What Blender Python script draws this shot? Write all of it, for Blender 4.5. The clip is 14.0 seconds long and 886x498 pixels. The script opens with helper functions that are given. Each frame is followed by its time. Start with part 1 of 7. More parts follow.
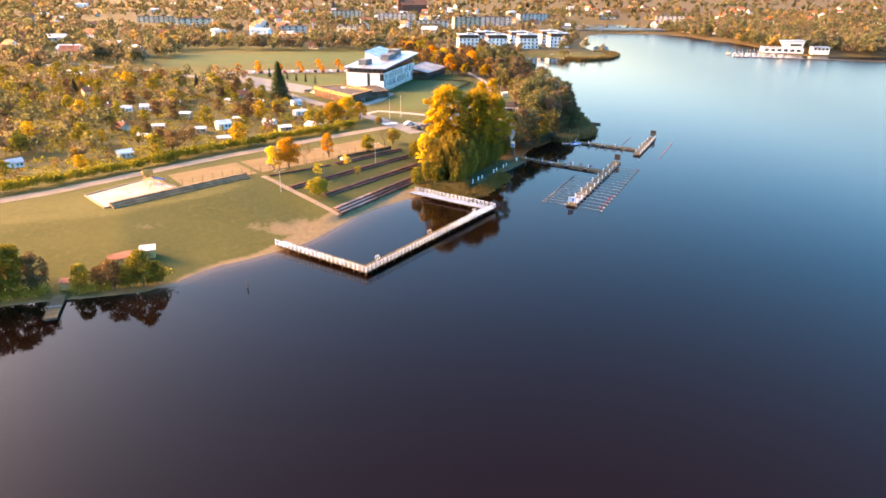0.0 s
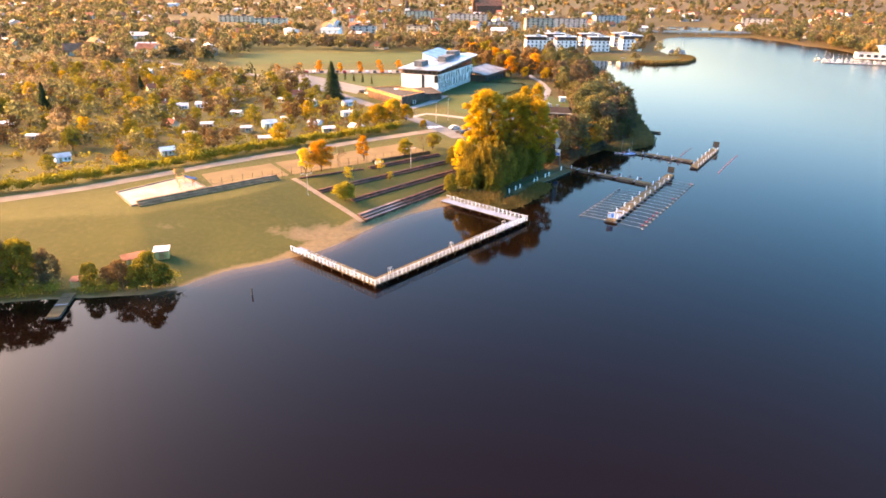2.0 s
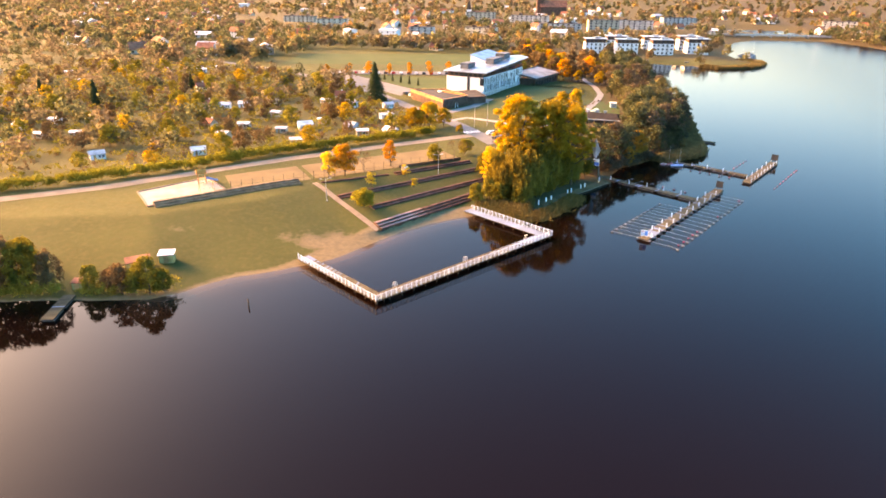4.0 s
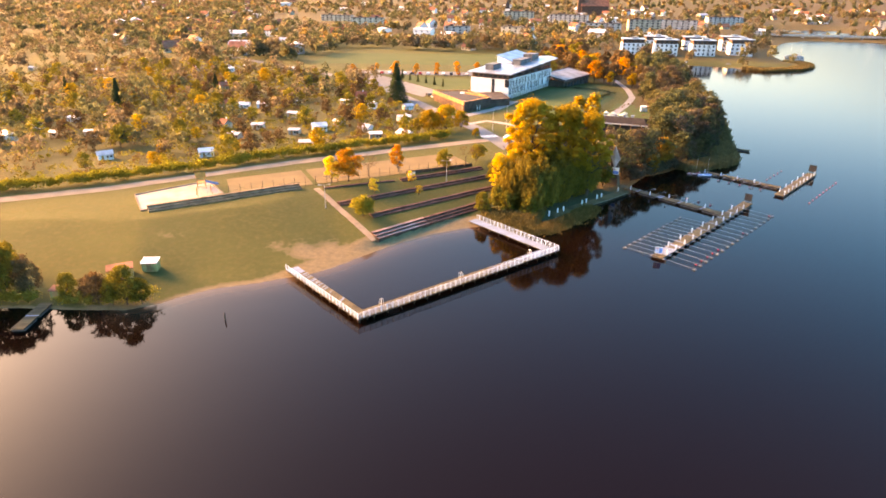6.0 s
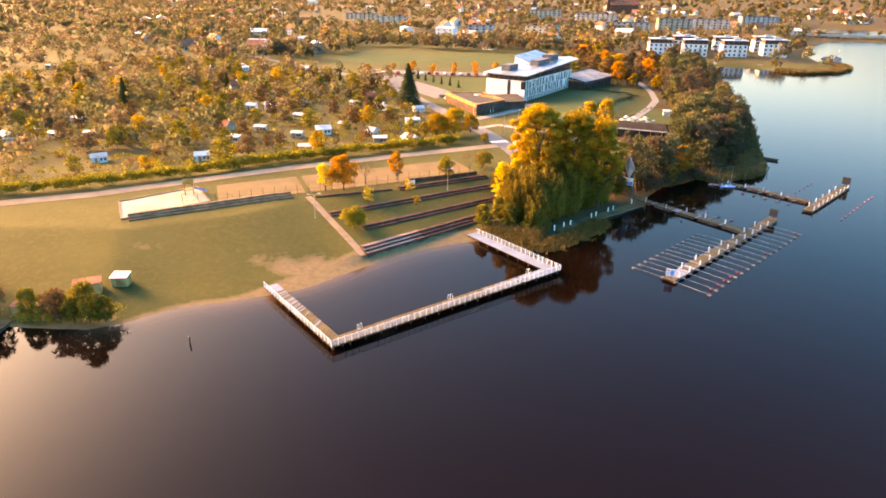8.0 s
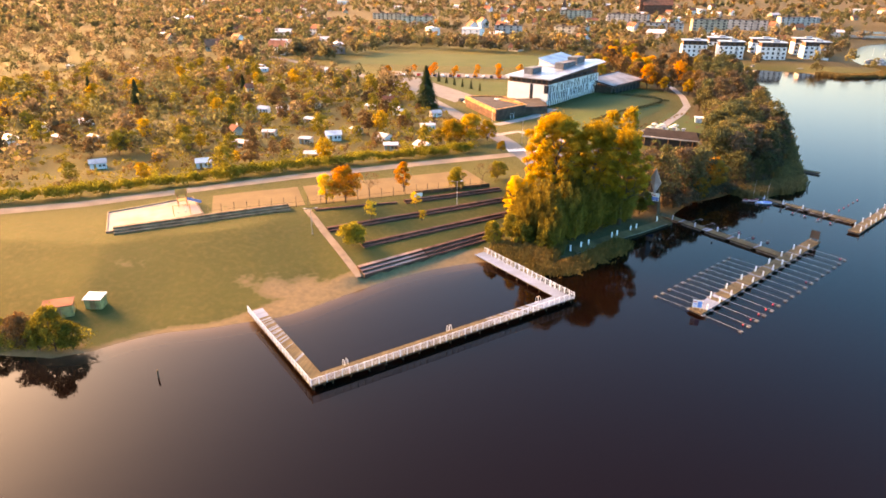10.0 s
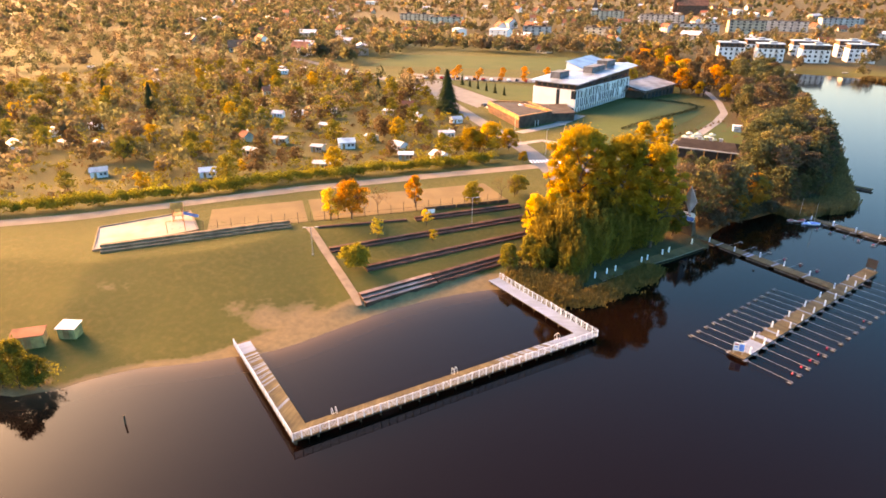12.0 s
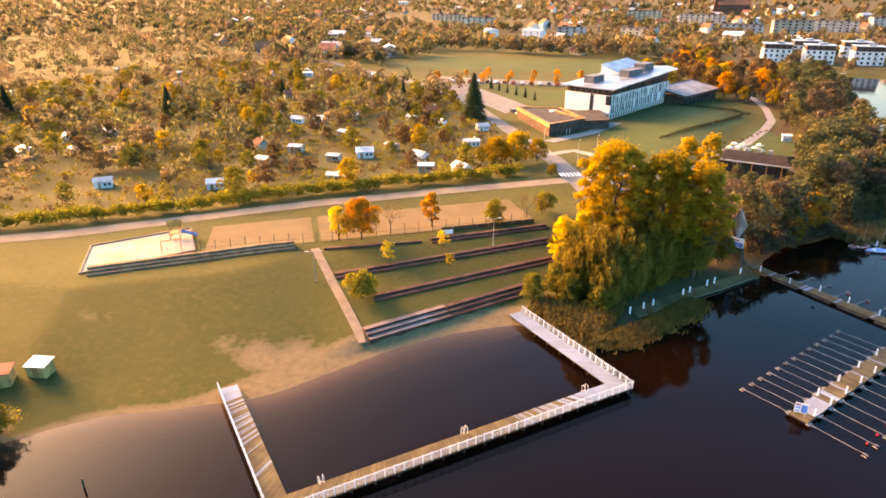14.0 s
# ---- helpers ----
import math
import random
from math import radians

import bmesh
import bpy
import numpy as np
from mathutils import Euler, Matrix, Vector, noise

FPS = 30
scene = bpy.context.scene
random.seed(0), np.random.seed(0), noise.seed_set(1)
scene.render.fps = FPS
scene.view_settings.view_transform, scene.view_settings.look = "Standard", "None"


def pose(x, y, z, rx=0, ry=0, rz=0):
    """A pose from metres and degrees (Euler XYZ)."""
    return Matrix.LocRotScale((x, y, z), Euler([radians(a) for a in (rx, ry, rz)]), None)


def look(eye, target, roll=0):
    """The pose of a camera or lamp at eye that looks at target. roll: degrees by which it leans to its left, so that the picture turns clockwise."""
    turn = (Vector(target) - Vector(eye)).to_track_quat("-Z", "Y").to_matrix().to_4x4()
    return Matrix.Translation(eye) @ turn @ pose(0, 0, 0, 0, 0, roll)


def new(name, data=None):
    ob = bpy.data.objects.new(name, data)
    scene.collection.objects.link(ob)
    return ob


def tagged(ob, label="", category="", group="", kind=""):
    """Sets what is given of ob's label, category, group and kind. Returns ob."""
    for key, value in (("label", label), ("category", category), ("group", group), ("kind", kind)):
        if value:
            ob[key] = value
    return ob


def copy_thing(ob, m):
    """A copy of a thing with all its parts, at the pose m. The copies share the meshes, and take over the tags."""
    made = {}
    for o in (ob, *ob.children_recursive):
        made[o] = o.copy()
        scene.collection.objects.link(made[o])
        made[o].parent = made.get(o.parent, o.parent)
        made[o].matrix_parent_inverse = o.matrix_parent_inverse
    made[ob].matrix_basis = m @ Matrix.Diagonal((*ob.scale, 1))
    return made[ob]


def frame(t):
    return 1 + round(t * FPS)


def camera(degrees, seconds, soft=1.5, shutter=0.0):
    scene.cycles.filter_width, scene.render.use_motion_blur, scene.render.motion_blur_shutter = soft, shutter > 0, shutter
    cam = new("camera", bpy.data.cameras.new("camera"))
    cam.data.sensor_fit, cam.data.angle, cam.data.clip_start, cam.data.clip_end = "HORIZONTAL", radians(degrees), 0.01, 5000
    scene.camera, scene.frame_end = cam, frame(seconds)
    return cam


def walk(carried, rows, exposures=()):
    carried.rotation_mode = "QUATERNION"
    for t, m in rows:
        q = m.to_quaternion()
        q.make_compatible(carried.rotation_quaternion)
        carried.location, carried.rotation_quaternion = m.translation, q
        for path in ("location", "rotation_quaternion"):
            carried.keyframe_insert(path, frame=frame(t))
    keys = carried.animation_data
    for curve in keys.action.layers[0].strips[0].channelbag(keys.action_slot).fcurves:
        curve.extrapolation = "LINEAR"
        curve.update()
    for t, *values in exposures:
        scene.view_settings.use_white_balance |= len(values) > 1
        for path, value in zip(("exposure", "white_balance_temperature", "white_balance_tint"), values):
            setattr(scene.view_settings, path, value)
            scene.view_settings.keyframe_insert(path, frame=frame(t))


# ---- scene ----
# the camera and its way: time, eye, a point it looks at, roll
EXPOSURE, TINT = 3.4, 33
cam = camera(70.0, 14.0, soft=1.7)
PATH = [
    (0, (2.318, 1.328, 57.873), (2.31, 3.171, 57.096), 0.6),
    (0.5, (5.101, 3.337, 57.793), (5.054, 5.18, 57.017), 0.6),
    (1, (8.075, 5.718, 57.756), (7.964, 7.558, 56.98), 0.6),
    (1.5, (10.65, 7.98, 57.696), (10.482, 9.815, 56.92), 0.5),
    (2, (13.361, 10.475, 57.648), (13.133, 12.304, 56.871), 0.6),
    (2.5, (15.606, 13.043, 57.508), (15.328, 14.865, 56.731), 0.6),
    (3, (18.052, 15.797, 57.396), (17.725, 17.611, 56.62), 0.6),
    (3.625, (20.717, 19.112, 57.282), (20.334, 20.915, 56.507), 0.61),
    (4.25, (23.071, 22.19, 57.259), (22.638, 23.981, 56.483), 0.57),
    (4.875, (25.215, 25.318, 57.252), (24.741, 27.098, 56.475), 0.52),
    (5.5, (27.252, 28.785, 57.188), (26.746, 30.556, 56.409), 0.5),
    (6, (28.776, 31.792, 57.086), (28.247, 33.556, 56.307), 0.5),
    (6.5, (29.976, 34.762, 57.018), (29.429, 36.52, 56.237), 0.5),
    (7, (31.015, 38.057, 56.977), (30.447, 39.808, 56.195), 0.5),
    (7.5, (31.766, 41.072, 56.91), (31.179, 42.817, 56.128), 0.5),
    (8, (32.348, 44.478, 56.838), (31.741, 46.215, 56.054), 0.5),
    (8.625, (32.782, 48.638, 56.738), (32.15, 50.365, 55.954), 0.48),
    (9.25, (32.936, 52.785, 56.627), (32.279, 54.504, 55.842), 0.44),
    (9.875, (32.806, 56.94, 56.523), (32.123, 58.649, 55.738), 0.4),
    (10.5, (32.387, 61.12, 56.445), (31.68, 62.819, 55.661), 0.4),
    (11, (31.913, 64.528, 56.395), (31.187, 66.219, 55.611), 0.3),
    (11.5, (31.32, 67.86, 56.313), (30.574, 69.542, 55.529), 0.4),
    (12, (30.591, 71.213, 56.266), (29.826, 72.886, 55.482), 0.3),
    (12.5, (29.861, 74.631, 56.156), (29.075, 76.294, 55.372), 0.2),
    (13, (29.025, 78.108, 56.112), (28.216, 79.761, 55.327), 0.1),
    (13.5, (28.081, 81.601, 56.019), (27.251, 83.243, 55.236), 0.1),
    (14, (27.078, 85.142, 55.95), (26.226, 86.772, 55.166), -0),
]
walk(cam, [(t, look(eye, target, roll)) for t, eye, target, roll in PATH],
     exposures=[(0.0, EXPOSURE + 0.2, 11800, TINT - 4), (5.0, EXPOSURE + 0.1, 13600, TINT - 1), (14.0, EXPOSURE - 0.12, 15000, TINT)])

# ---- light: low hazy evening sun from the land side, open sky ----
SUN_AZ, SUN_EL = 80.0, 19.0          # degrees left of +y, degrees up
sun_way = Vector((-math.sin(radians(SUN_AZ)) * math.cos(radians(SUN_EL)),
                  math.cos(radians(SUN_AZ)) * math.cos(radians(SUN_EL)), math.sin(radians(SUN_EL))))
world = bpy.data.worlds.new("evening_sky")
scene.world = world
world.use_nodes = True
wn, wl = world.node_tree.nodes, world.node_tree.links
sky = wn.new("ShaderNodeTexSky")
sky.sky_type = "NISHITA"
sky.sun_disc = False
sky.sun_elevation, sky.sun_rotation = radians(SUN_EL), radians(-SUN_AZ)
sky.air_density, sky.dust_density, sky.ozone_density = 1.0, 4.5, 3.2
wn["Background"].inputs[1].default_value = 0.15
tone = wn.new("ShaderNodeHueSaturation")      # clear autumn air: a deeper blue away from the sun
tone.inputs["Saturation"].default_value = 1.55
wl.new(sky.outputs[0], tone.inputs["Color"])
wl.new(tone.outputs[0], wn["Background"].inputs[0])
sun = new("sun", bpy.data.lights.new("sun", "SUN"))
sun.data.energy, sun.data.angle, sun.data.color = 1.75, radians(28.0), (1.0, 0.56, 0.21)
sun.matrix_world = look(sun_way * 300, (0, 0, 0))

# ---- materials ----


def mat(name, col, rough=0.8, metal=0.0, var=0.25, scale=1.5, fine=None, bump=0.0, col2=None, island=0.0, obj=0.0, spec=0.2):
    """A surface with a base colour broken up at two scales, and by piece where island or obj is given."""
    m = bpy.data.materials.new(name)
    m.use_nodes = True
    n, l = m.node_tree.nodes, m.node_tree.links
    b = n["Principled BSDF"]
    b.inputs["Roughness"].default_value, b.inputs["Metallic"].default_value = rough, metal
    b.inputs["Specular IOR Level"].default_value = spec
    geo = n.new("ShaderNodeNewGeometry")
    big, small = n.new("ShaderNodeTexNoise"), n.new("ShaderNodeTexNoise")
    big.inputs["Scale"].default_value, big.inputs["Detail"].default_value = 1.0 / scale, 3
    small.inputs["Scale"].default_value, small.inputs["Detail"].default_value = 1.0 / (fine or scale / 8), 2
    for t in (big, small):
        l.new(geo.outputs["Position"], t.inputs["Vector"])
    mix = n.new("ShaderNodeMixRGB")
    mix.inputs[1].default_value = (*col, 1)
    mix.inputs[2].default_value = (*(col2 or [c * 0.55 for c in col]), 1)
    ramp = n.new("ShaderNodeMapRange")
    ramp.inputs[1].default_value, ramp.inputs[2].default_value = 0.36, 0.66
    l.new(big.outputs[0], ramp.inputs[0])
    l.new(ramp.outputs[0], mix.inputs[0])
    hsv = n.new("ShaderNodeHueSaturation")
    l.new(mix.outputs[0], hsv.inputs["Color"])
    add = n.new("ShaderNodeMath")
    add.operation = "MULTIPLY_ADD"
    add.inputs[1].default_value, add.inputs[2].default_value = var, 1 - var / 2
    l.new(small.outputs[0], add.inputs[0])
    last = add.outputs[0]
    for on, node in ((island, geo), (obj, n.new("ShaderNodeObjectInfo"))):
        if on:
            k = n.new("ShaderNodeMath")
            k.operation = "MULTIPLY_ADD"
            k.inputs[1].default_value = on
            s = n.new("ShaderNodeMath")
            s.inputs[1].default_value = -on / 2
            l.new(node.outputs["Random Per Island" if node is geo else "Random"], k.inputs[0])
            l.new(last, k.inputs[2])
            l.new(k.outputs[0], s.inputs[0])
            last = s.outputs[0]
    l.new(last, hsv.inputs["Value"])
    l.new(hsv.outputs[0], b.inputs["Base Color"])
    if bump:
        bp = n.new("ShaderNodeBump")
        bp.inputs["Strength"].default_value, bp.inputs["Distance"].default_value = 0.6, bump
        l.new(small.outputs[0], bp.inputs["Height"])
        l.new(bp.outputs[0], b.inputs["Normal"])
    return m


def leaf(name, a, b_, c, thin=0.5):
    """Foliage: each leaf clump takes a colour between a, b_ and c; some light passes through."""
    m = bpy.data.materials.new(name)
    m.use_nodes = True
    n, l = m.node_tree.nodes, m.node_tree.links
    out = n["Material Output"]
    n.remove(n["Principled BSDF"])
    geo, ob = n.new("ShaderNodeNewGeometry"), n.new("ShaderNodeObjectInfo")
    cr = n.new("ShaderNodeValToRGB")
    cr.color_ramp.elements[0].color, cr.color_ramp.elements[1].color = (*a, 1), (*c, 1)
    cr.color_ramp.elements.new(0.5).color = (*b_, 1)
    big = n.new("ShaderNodeTexNoise")
    big.inputs["Scale"].default_value, big.inputs["Detail"].default_value = 0.28, 2
    l.new(geo.outputs["Position"], big.inputs["Vector"])
    m1 = n.new("ShaderNodeMath")
    m1.operation = "MULTIPLY_ADD"
    m1.inputs[1].default_value = 0.55
    l.new(geo.outputs["Random Per Island"], m1.inputs[0])
    m2 = n.new("ShaderNodeMath")
    m2.operation = "MULTIPLY_ADD"
    m2.inputs[1].default_value, m2.inputs[2].default_value = 1.1, -0.35
    l.new(big.outputs[0], m2.inputs[0])
    l.new(m2.outputs[0], m1.inputs[2])
    l.new(m1.outputs[0], cr.inputs[0])
    hsv = n.new("ShaderNodeHueSaturation")
    v = n.new("ShaderNodeMapRange")
    v.inputs[3].default_value, v.inputs[4].default_value = 0.75, 1.25
    l.new(ob.outputs["Random"], v.inputs[0])
    l.new(v.outputs[0], hsv.inputs["Value"])
    l.new(cr.outputs[0], hsv.inputs["Color"])
    d, t, x = n.new("ShaderNodeBsdfDiffuse"), n.new("ShaderNodeBsdfTranslucent"), n.new("ShaderNodeMixShader")
    x.inputs[0].default_value = thin
    l.new(hsv.outputs[0], d.inputs[0])
    l.new(hsv.outputs[0], t.inputs[0])
    l.new(d.outputs[0], x.inputs[1])
    l.new(t.outputs[0], x.inputs[2])
    l.new(x.outputs[0], out.inputs[0])
    return m


def ground_material():
    """Grass, bare sand by the beach and on worn spots, meadow further off; the plan's masks choose."""
    m = bpy.data.materials.new("turf_and_sand")
    m.use_nodes = True
    n, l = m.node_tree.nodes, m.node_tree.links
    b = n["Principled BSDF"]
    b.inputs["Roughness"].default_value = 0.95
    b.inputs["Specular IOR Level"].default_value = 0.15
    geo = n.new("ShaderNodeNewGeometry")

    def noise_at(scale, detail=4):
        t = n.new("ShaderNodeTexNoise")
        t.inputs["Scale"].default_value, t.inputs["Detail"].default_value = scale, detail
        l.new(geo.outputs["Position"], t.inputs["Vector"])
        return t.outputs[0]

    def blend(fac, a, b2, lo=0.0, hi=1.0):
        r, x = n.new("ShaderNodeMapRange"), n.new("ShaderNodeMixRGB")
        r.inputs[1].default_value, r.inputs[2].default_value = lo, hi
        l.new(fac, r.inputs[0])
        l.new(r.outputs[0], x.inputs[0])
        for sock, val in ((x.inputs[1], a), (x.inputs[2], b2)):
            if isinstance(val, tuple):
                sock.default_value = (*val, 1)
            else:
                l.new(val, sock)
        return x.outputs[0]

    def both(a, b2, w):
        k = n.new("ShaderNodeMath")
        k.operation = "MULTIPLY_ADD"
        k.inputs[1].default_value = w
        l.new(b2, k.inputs[0])
        l.new(a, k.inputs[2])
        return k.outputs[0]
    n1, n2, n3 = noise_at(0.06), noise_at(0.9), noise_at(6.0, 2)
    grass = blend(n1, GRASS_A, GRASS_B, 0.35, 0.7)
    grass = blend(n2, grass, GRASS_C, 0.45, 0.8)
    sand = blend(n2, (0.17, 0.115, 0.06), (0.12, 0.085, 0.045), 0.35, 0.7)
    mask = n.new("ShaderNodeAttribute")
    mask.attribute_name = "sand"
    col = blend(both(mask.outputs["Fac"], n2, 0.5), grass, sand, 0.62, 0.9)
    woods = n.new("ShaderNodeAttribute")
    woods.attribute_name = "litter"
    litter = blend(n2, (0.048, 0.036, 0.017), (0.070, 0.048, 0.020), 0.3, 0.7)
    col = blend(both(woods.outputs["Fac"], n2, 0.4), col, litter, 0.5, 0.9)
    l.new(blend(n3, col, (0.05, 0.045, 0.025), 0.62, 1.2), b.inputs["Base Color"])
    bp = n.new("ShaderNodeBump")
    bp.inputs["Strength"].default_value, bp.inputs["Distance"].default_value = 0.7, 0.15
    l.new(n3, bp.inputs["Height"])
    l.new(bp.outputs[0], b.inputs["Normal"])
    return m


def water_material():
    m = bpy.data.materials.new("lake_water")
    m.use_nodes = True
    n, l = m.node_tree.nodes, m.node_tree.links
    b = n["Principled BSDF"]
    deep = n.new("ShaderNodeAttribute")
    deep.attribute_name = "shallow"
    bed = n.new("ShaderNodeMixRGB")          # the sandy bed shows through by the beach
    bed.inputs[1].default_value, bed.inputs[2].default_value = (0.0036, 0.0016, 0.0012, 1), (0.060, 0.036, 0.022, 1)
    l.new(deep.outputs["Fac"], bed.inputs[0])
    l.new(bed.outputs[0], b.inputs["Base Color"])
    b.inputs["Roughness"].default_value = 0.06
    b.inputs["IOR"].default_value = 1.33
    b.inputs["Specular IOR Level"].default_value = 0.16
    geo = n.new("ShaderNodeNewGeometry")
    mp = n.new("ShaderNodeMapping")
    mp.inputs["Scale"].default_value = (0.5, 1.0, 1.0)
    mp.inputs["Rotation"].default_value = (0, 0, radians(20))
    l.new(geo.outputs["Position"], mp.inputs["Vector"])
    a, c, w = n.new("ShaderNodeTexNoise"), n.new("ShaderNodeTexNoise"), n.new("ShaderNodeTexNoise")
    a.inputs["Scale"].default_value, a.inputs["Detail"].default_value = 1.5, 3
    c.inputs["Scale"].default_value, c.inputs["Detail"].default_value = 0.02, 3
    w.inputs["Scale"].default_value = 0.25
    for t in (a, c, w):
        l.new(mp.outputs[0], t.inputs["Vector"])
    r = n.new("ShaderNodeMapRange")
    r.inputs[1].default_value, r.inputs[2].default_value = 0.35, 0.7
    r.inputs[3].default_value, r.inputs[4].default_value = 0.05, 0.32
    l.new(c.outputs[0], r.inputs[0])
    # the open lake to the east is ruffled, the water by the shore calm
    xyz, o = n.new("ShaderNodeSeparateXYZ"), n.new("ShaderNodeMapRange")
    o.interpolation_type = "SMOOTHSTEP"
    o.inputs[1].default_value, o.inputs[2].default_value = 45.0, 210.0
    l.new(geo.outputs["Position"], xyz.inputs[0])
    l.new(xyz.outputs[0], o.inputs[0])
    sr, rr = n.new("ShaderNodeMapRange"), n.new("ShaderNodeMath")
    sr.inputs[3].default_value, sr.inputs[4].default_value = 0.05, 0.22
    l.new(o.outputs[0], sr.inputs[0])
    l.new(sr.outputs[0], b.inputs["Roughness"])
    rr.operation = "MULTIPLY_ADD"
    rr.inputs[1].default_value = 0.5
    l.new(o.outputs[0], rr.inputs[0])
    l.new(r.outputs[0], rr.inputs[2])
    bp, bq = n.new("ShaderNodeBump"), n.new("ShaderNodeBump")
    bp.inputs["Distance"].default_value, bq.inputs["Distance"].default_value = 0.035, 0.12
    bq.inputs["Strength"].default_value = 0.12
    l.new(rr.outputs[0], bp.inputs["Strength"])
    l.new(a.outputs[0], bp.inputs["Height"])
    l.new(w.outputs[0], bq.inputs["Height"])
    l.new(bq.outputs[0], bp.inputs["Normal"])
    l.new(bp.outputs[0], b.inputs["Normal"])
    return m


GRASS_A, GRASS_B, GRASS_C = (0.040, 0.045, 0.010), (0.055, 0.056, 0.013), (0.070, 0.057, 0.017)
TURF, WATER = ground_material(), water_material()
SAND = mat("court_sand", (0.135, 0.098, 0.052), 0.95, col2=(0.105, 0.077, 0.042), scale=6, fine=0.5, var=0.2, spec=0.1)
PALE_SAND = mat("play_surface", (0.28, 0.25, 0.22), 0.9, col2=(0.25, 0.20, 0.15), scale=4, fine=0.4, var=0.2, spec=0.1)
GRAVEL = mat("gravel_lane", (0.21, 0.165, 0.125), 0.95, col2=(0.16, 0.125, 0.095), scale=4, fine=0.3, var=0.35, spec=0.1)
ASPHALT = mat("asphalt", (0.13, 0.125, 0.125), 0.9, col2=(0.10, 0.10, 0.10), scale=5, fine=0.4, var=0.25)
STAIR = mat("worn_brown_concrete", (0.21, 0.155, 0.11), 0.9, col2=(0.15, 0.11, 0.08), scale=2, fine=0.25, var=0.3)
PAVING = mat("concrete_paving", (0.215, 0.205, 0.195), 0.9, col2=(0.165, 0.157, 0.15), scale=3, fine=0.3, var=0.3)
CONCRETE = mat("concrete", (0.33, 0.31, 0.29), 0.9, scale=2, fine=0.2, var=0.3, bump=0.01)
DECK = mat("brown_deck_boards", (0.088, 0.068, 0.036), 0.85, scale=2.5, fine=0.12, var=0.4, island=0.6)
DECK_FROST = mat("frosted_deck_boards", (0.145, 0.20, 0.29), 0.8, col2=(0.11, 0.15, 0.21), scale=4, fine=0.15, var=0.25, island=0.25)
BENCH = mat("dark_bench_boards", (0.085, 0.040, 0.030), 0.85, scale=2, fine=0.12, var=0.4, island=0.4)
COURT_BOARD = mat("worn_step_boards", (0.17, 0.115, 0.07), 0.85, scale=2, fine=0.12, var=0.35, island=0.3)
BENCH_PALE = mat("frosted_bench_boards", (0.21, 0.155, 0.15), 0.75, col2=(0.12, 0.068, 0.055), scale=5, fine=0.15, var=0.3, island=0.25)
PILE = mat("wet_timber", (0.06, 0.045, 0.032), 0.6, scale=1, fine=0.1, var=0.4)
WHITE = mat("white_paint", (0.80, 0.80, 0.78), 0.45, col2=(0.68, 0.68, 0.66), scale=2, fine=0.2, var=0.12)
RAILING = mat("cool_white_railing_paint", (0.36, 0.47, 0.60), 0.5, col2=(0.35, 0.44, 0.54), scale=2, fine=0.2, var=0.12)
INFILL = mat("pale_blue_grey_bars", (0.25, 0.34, 0.44), 0.5, col2=(0.21, 0.28, 0.36), scale=2, fine=0.2, var=0.15)
STEEL = mat("galvanised_steel", (0.42, 0.43, 0.44), 0.45, 0.7, scale=1, fine=0.1, var=0.2)

# ---- building helpers ----


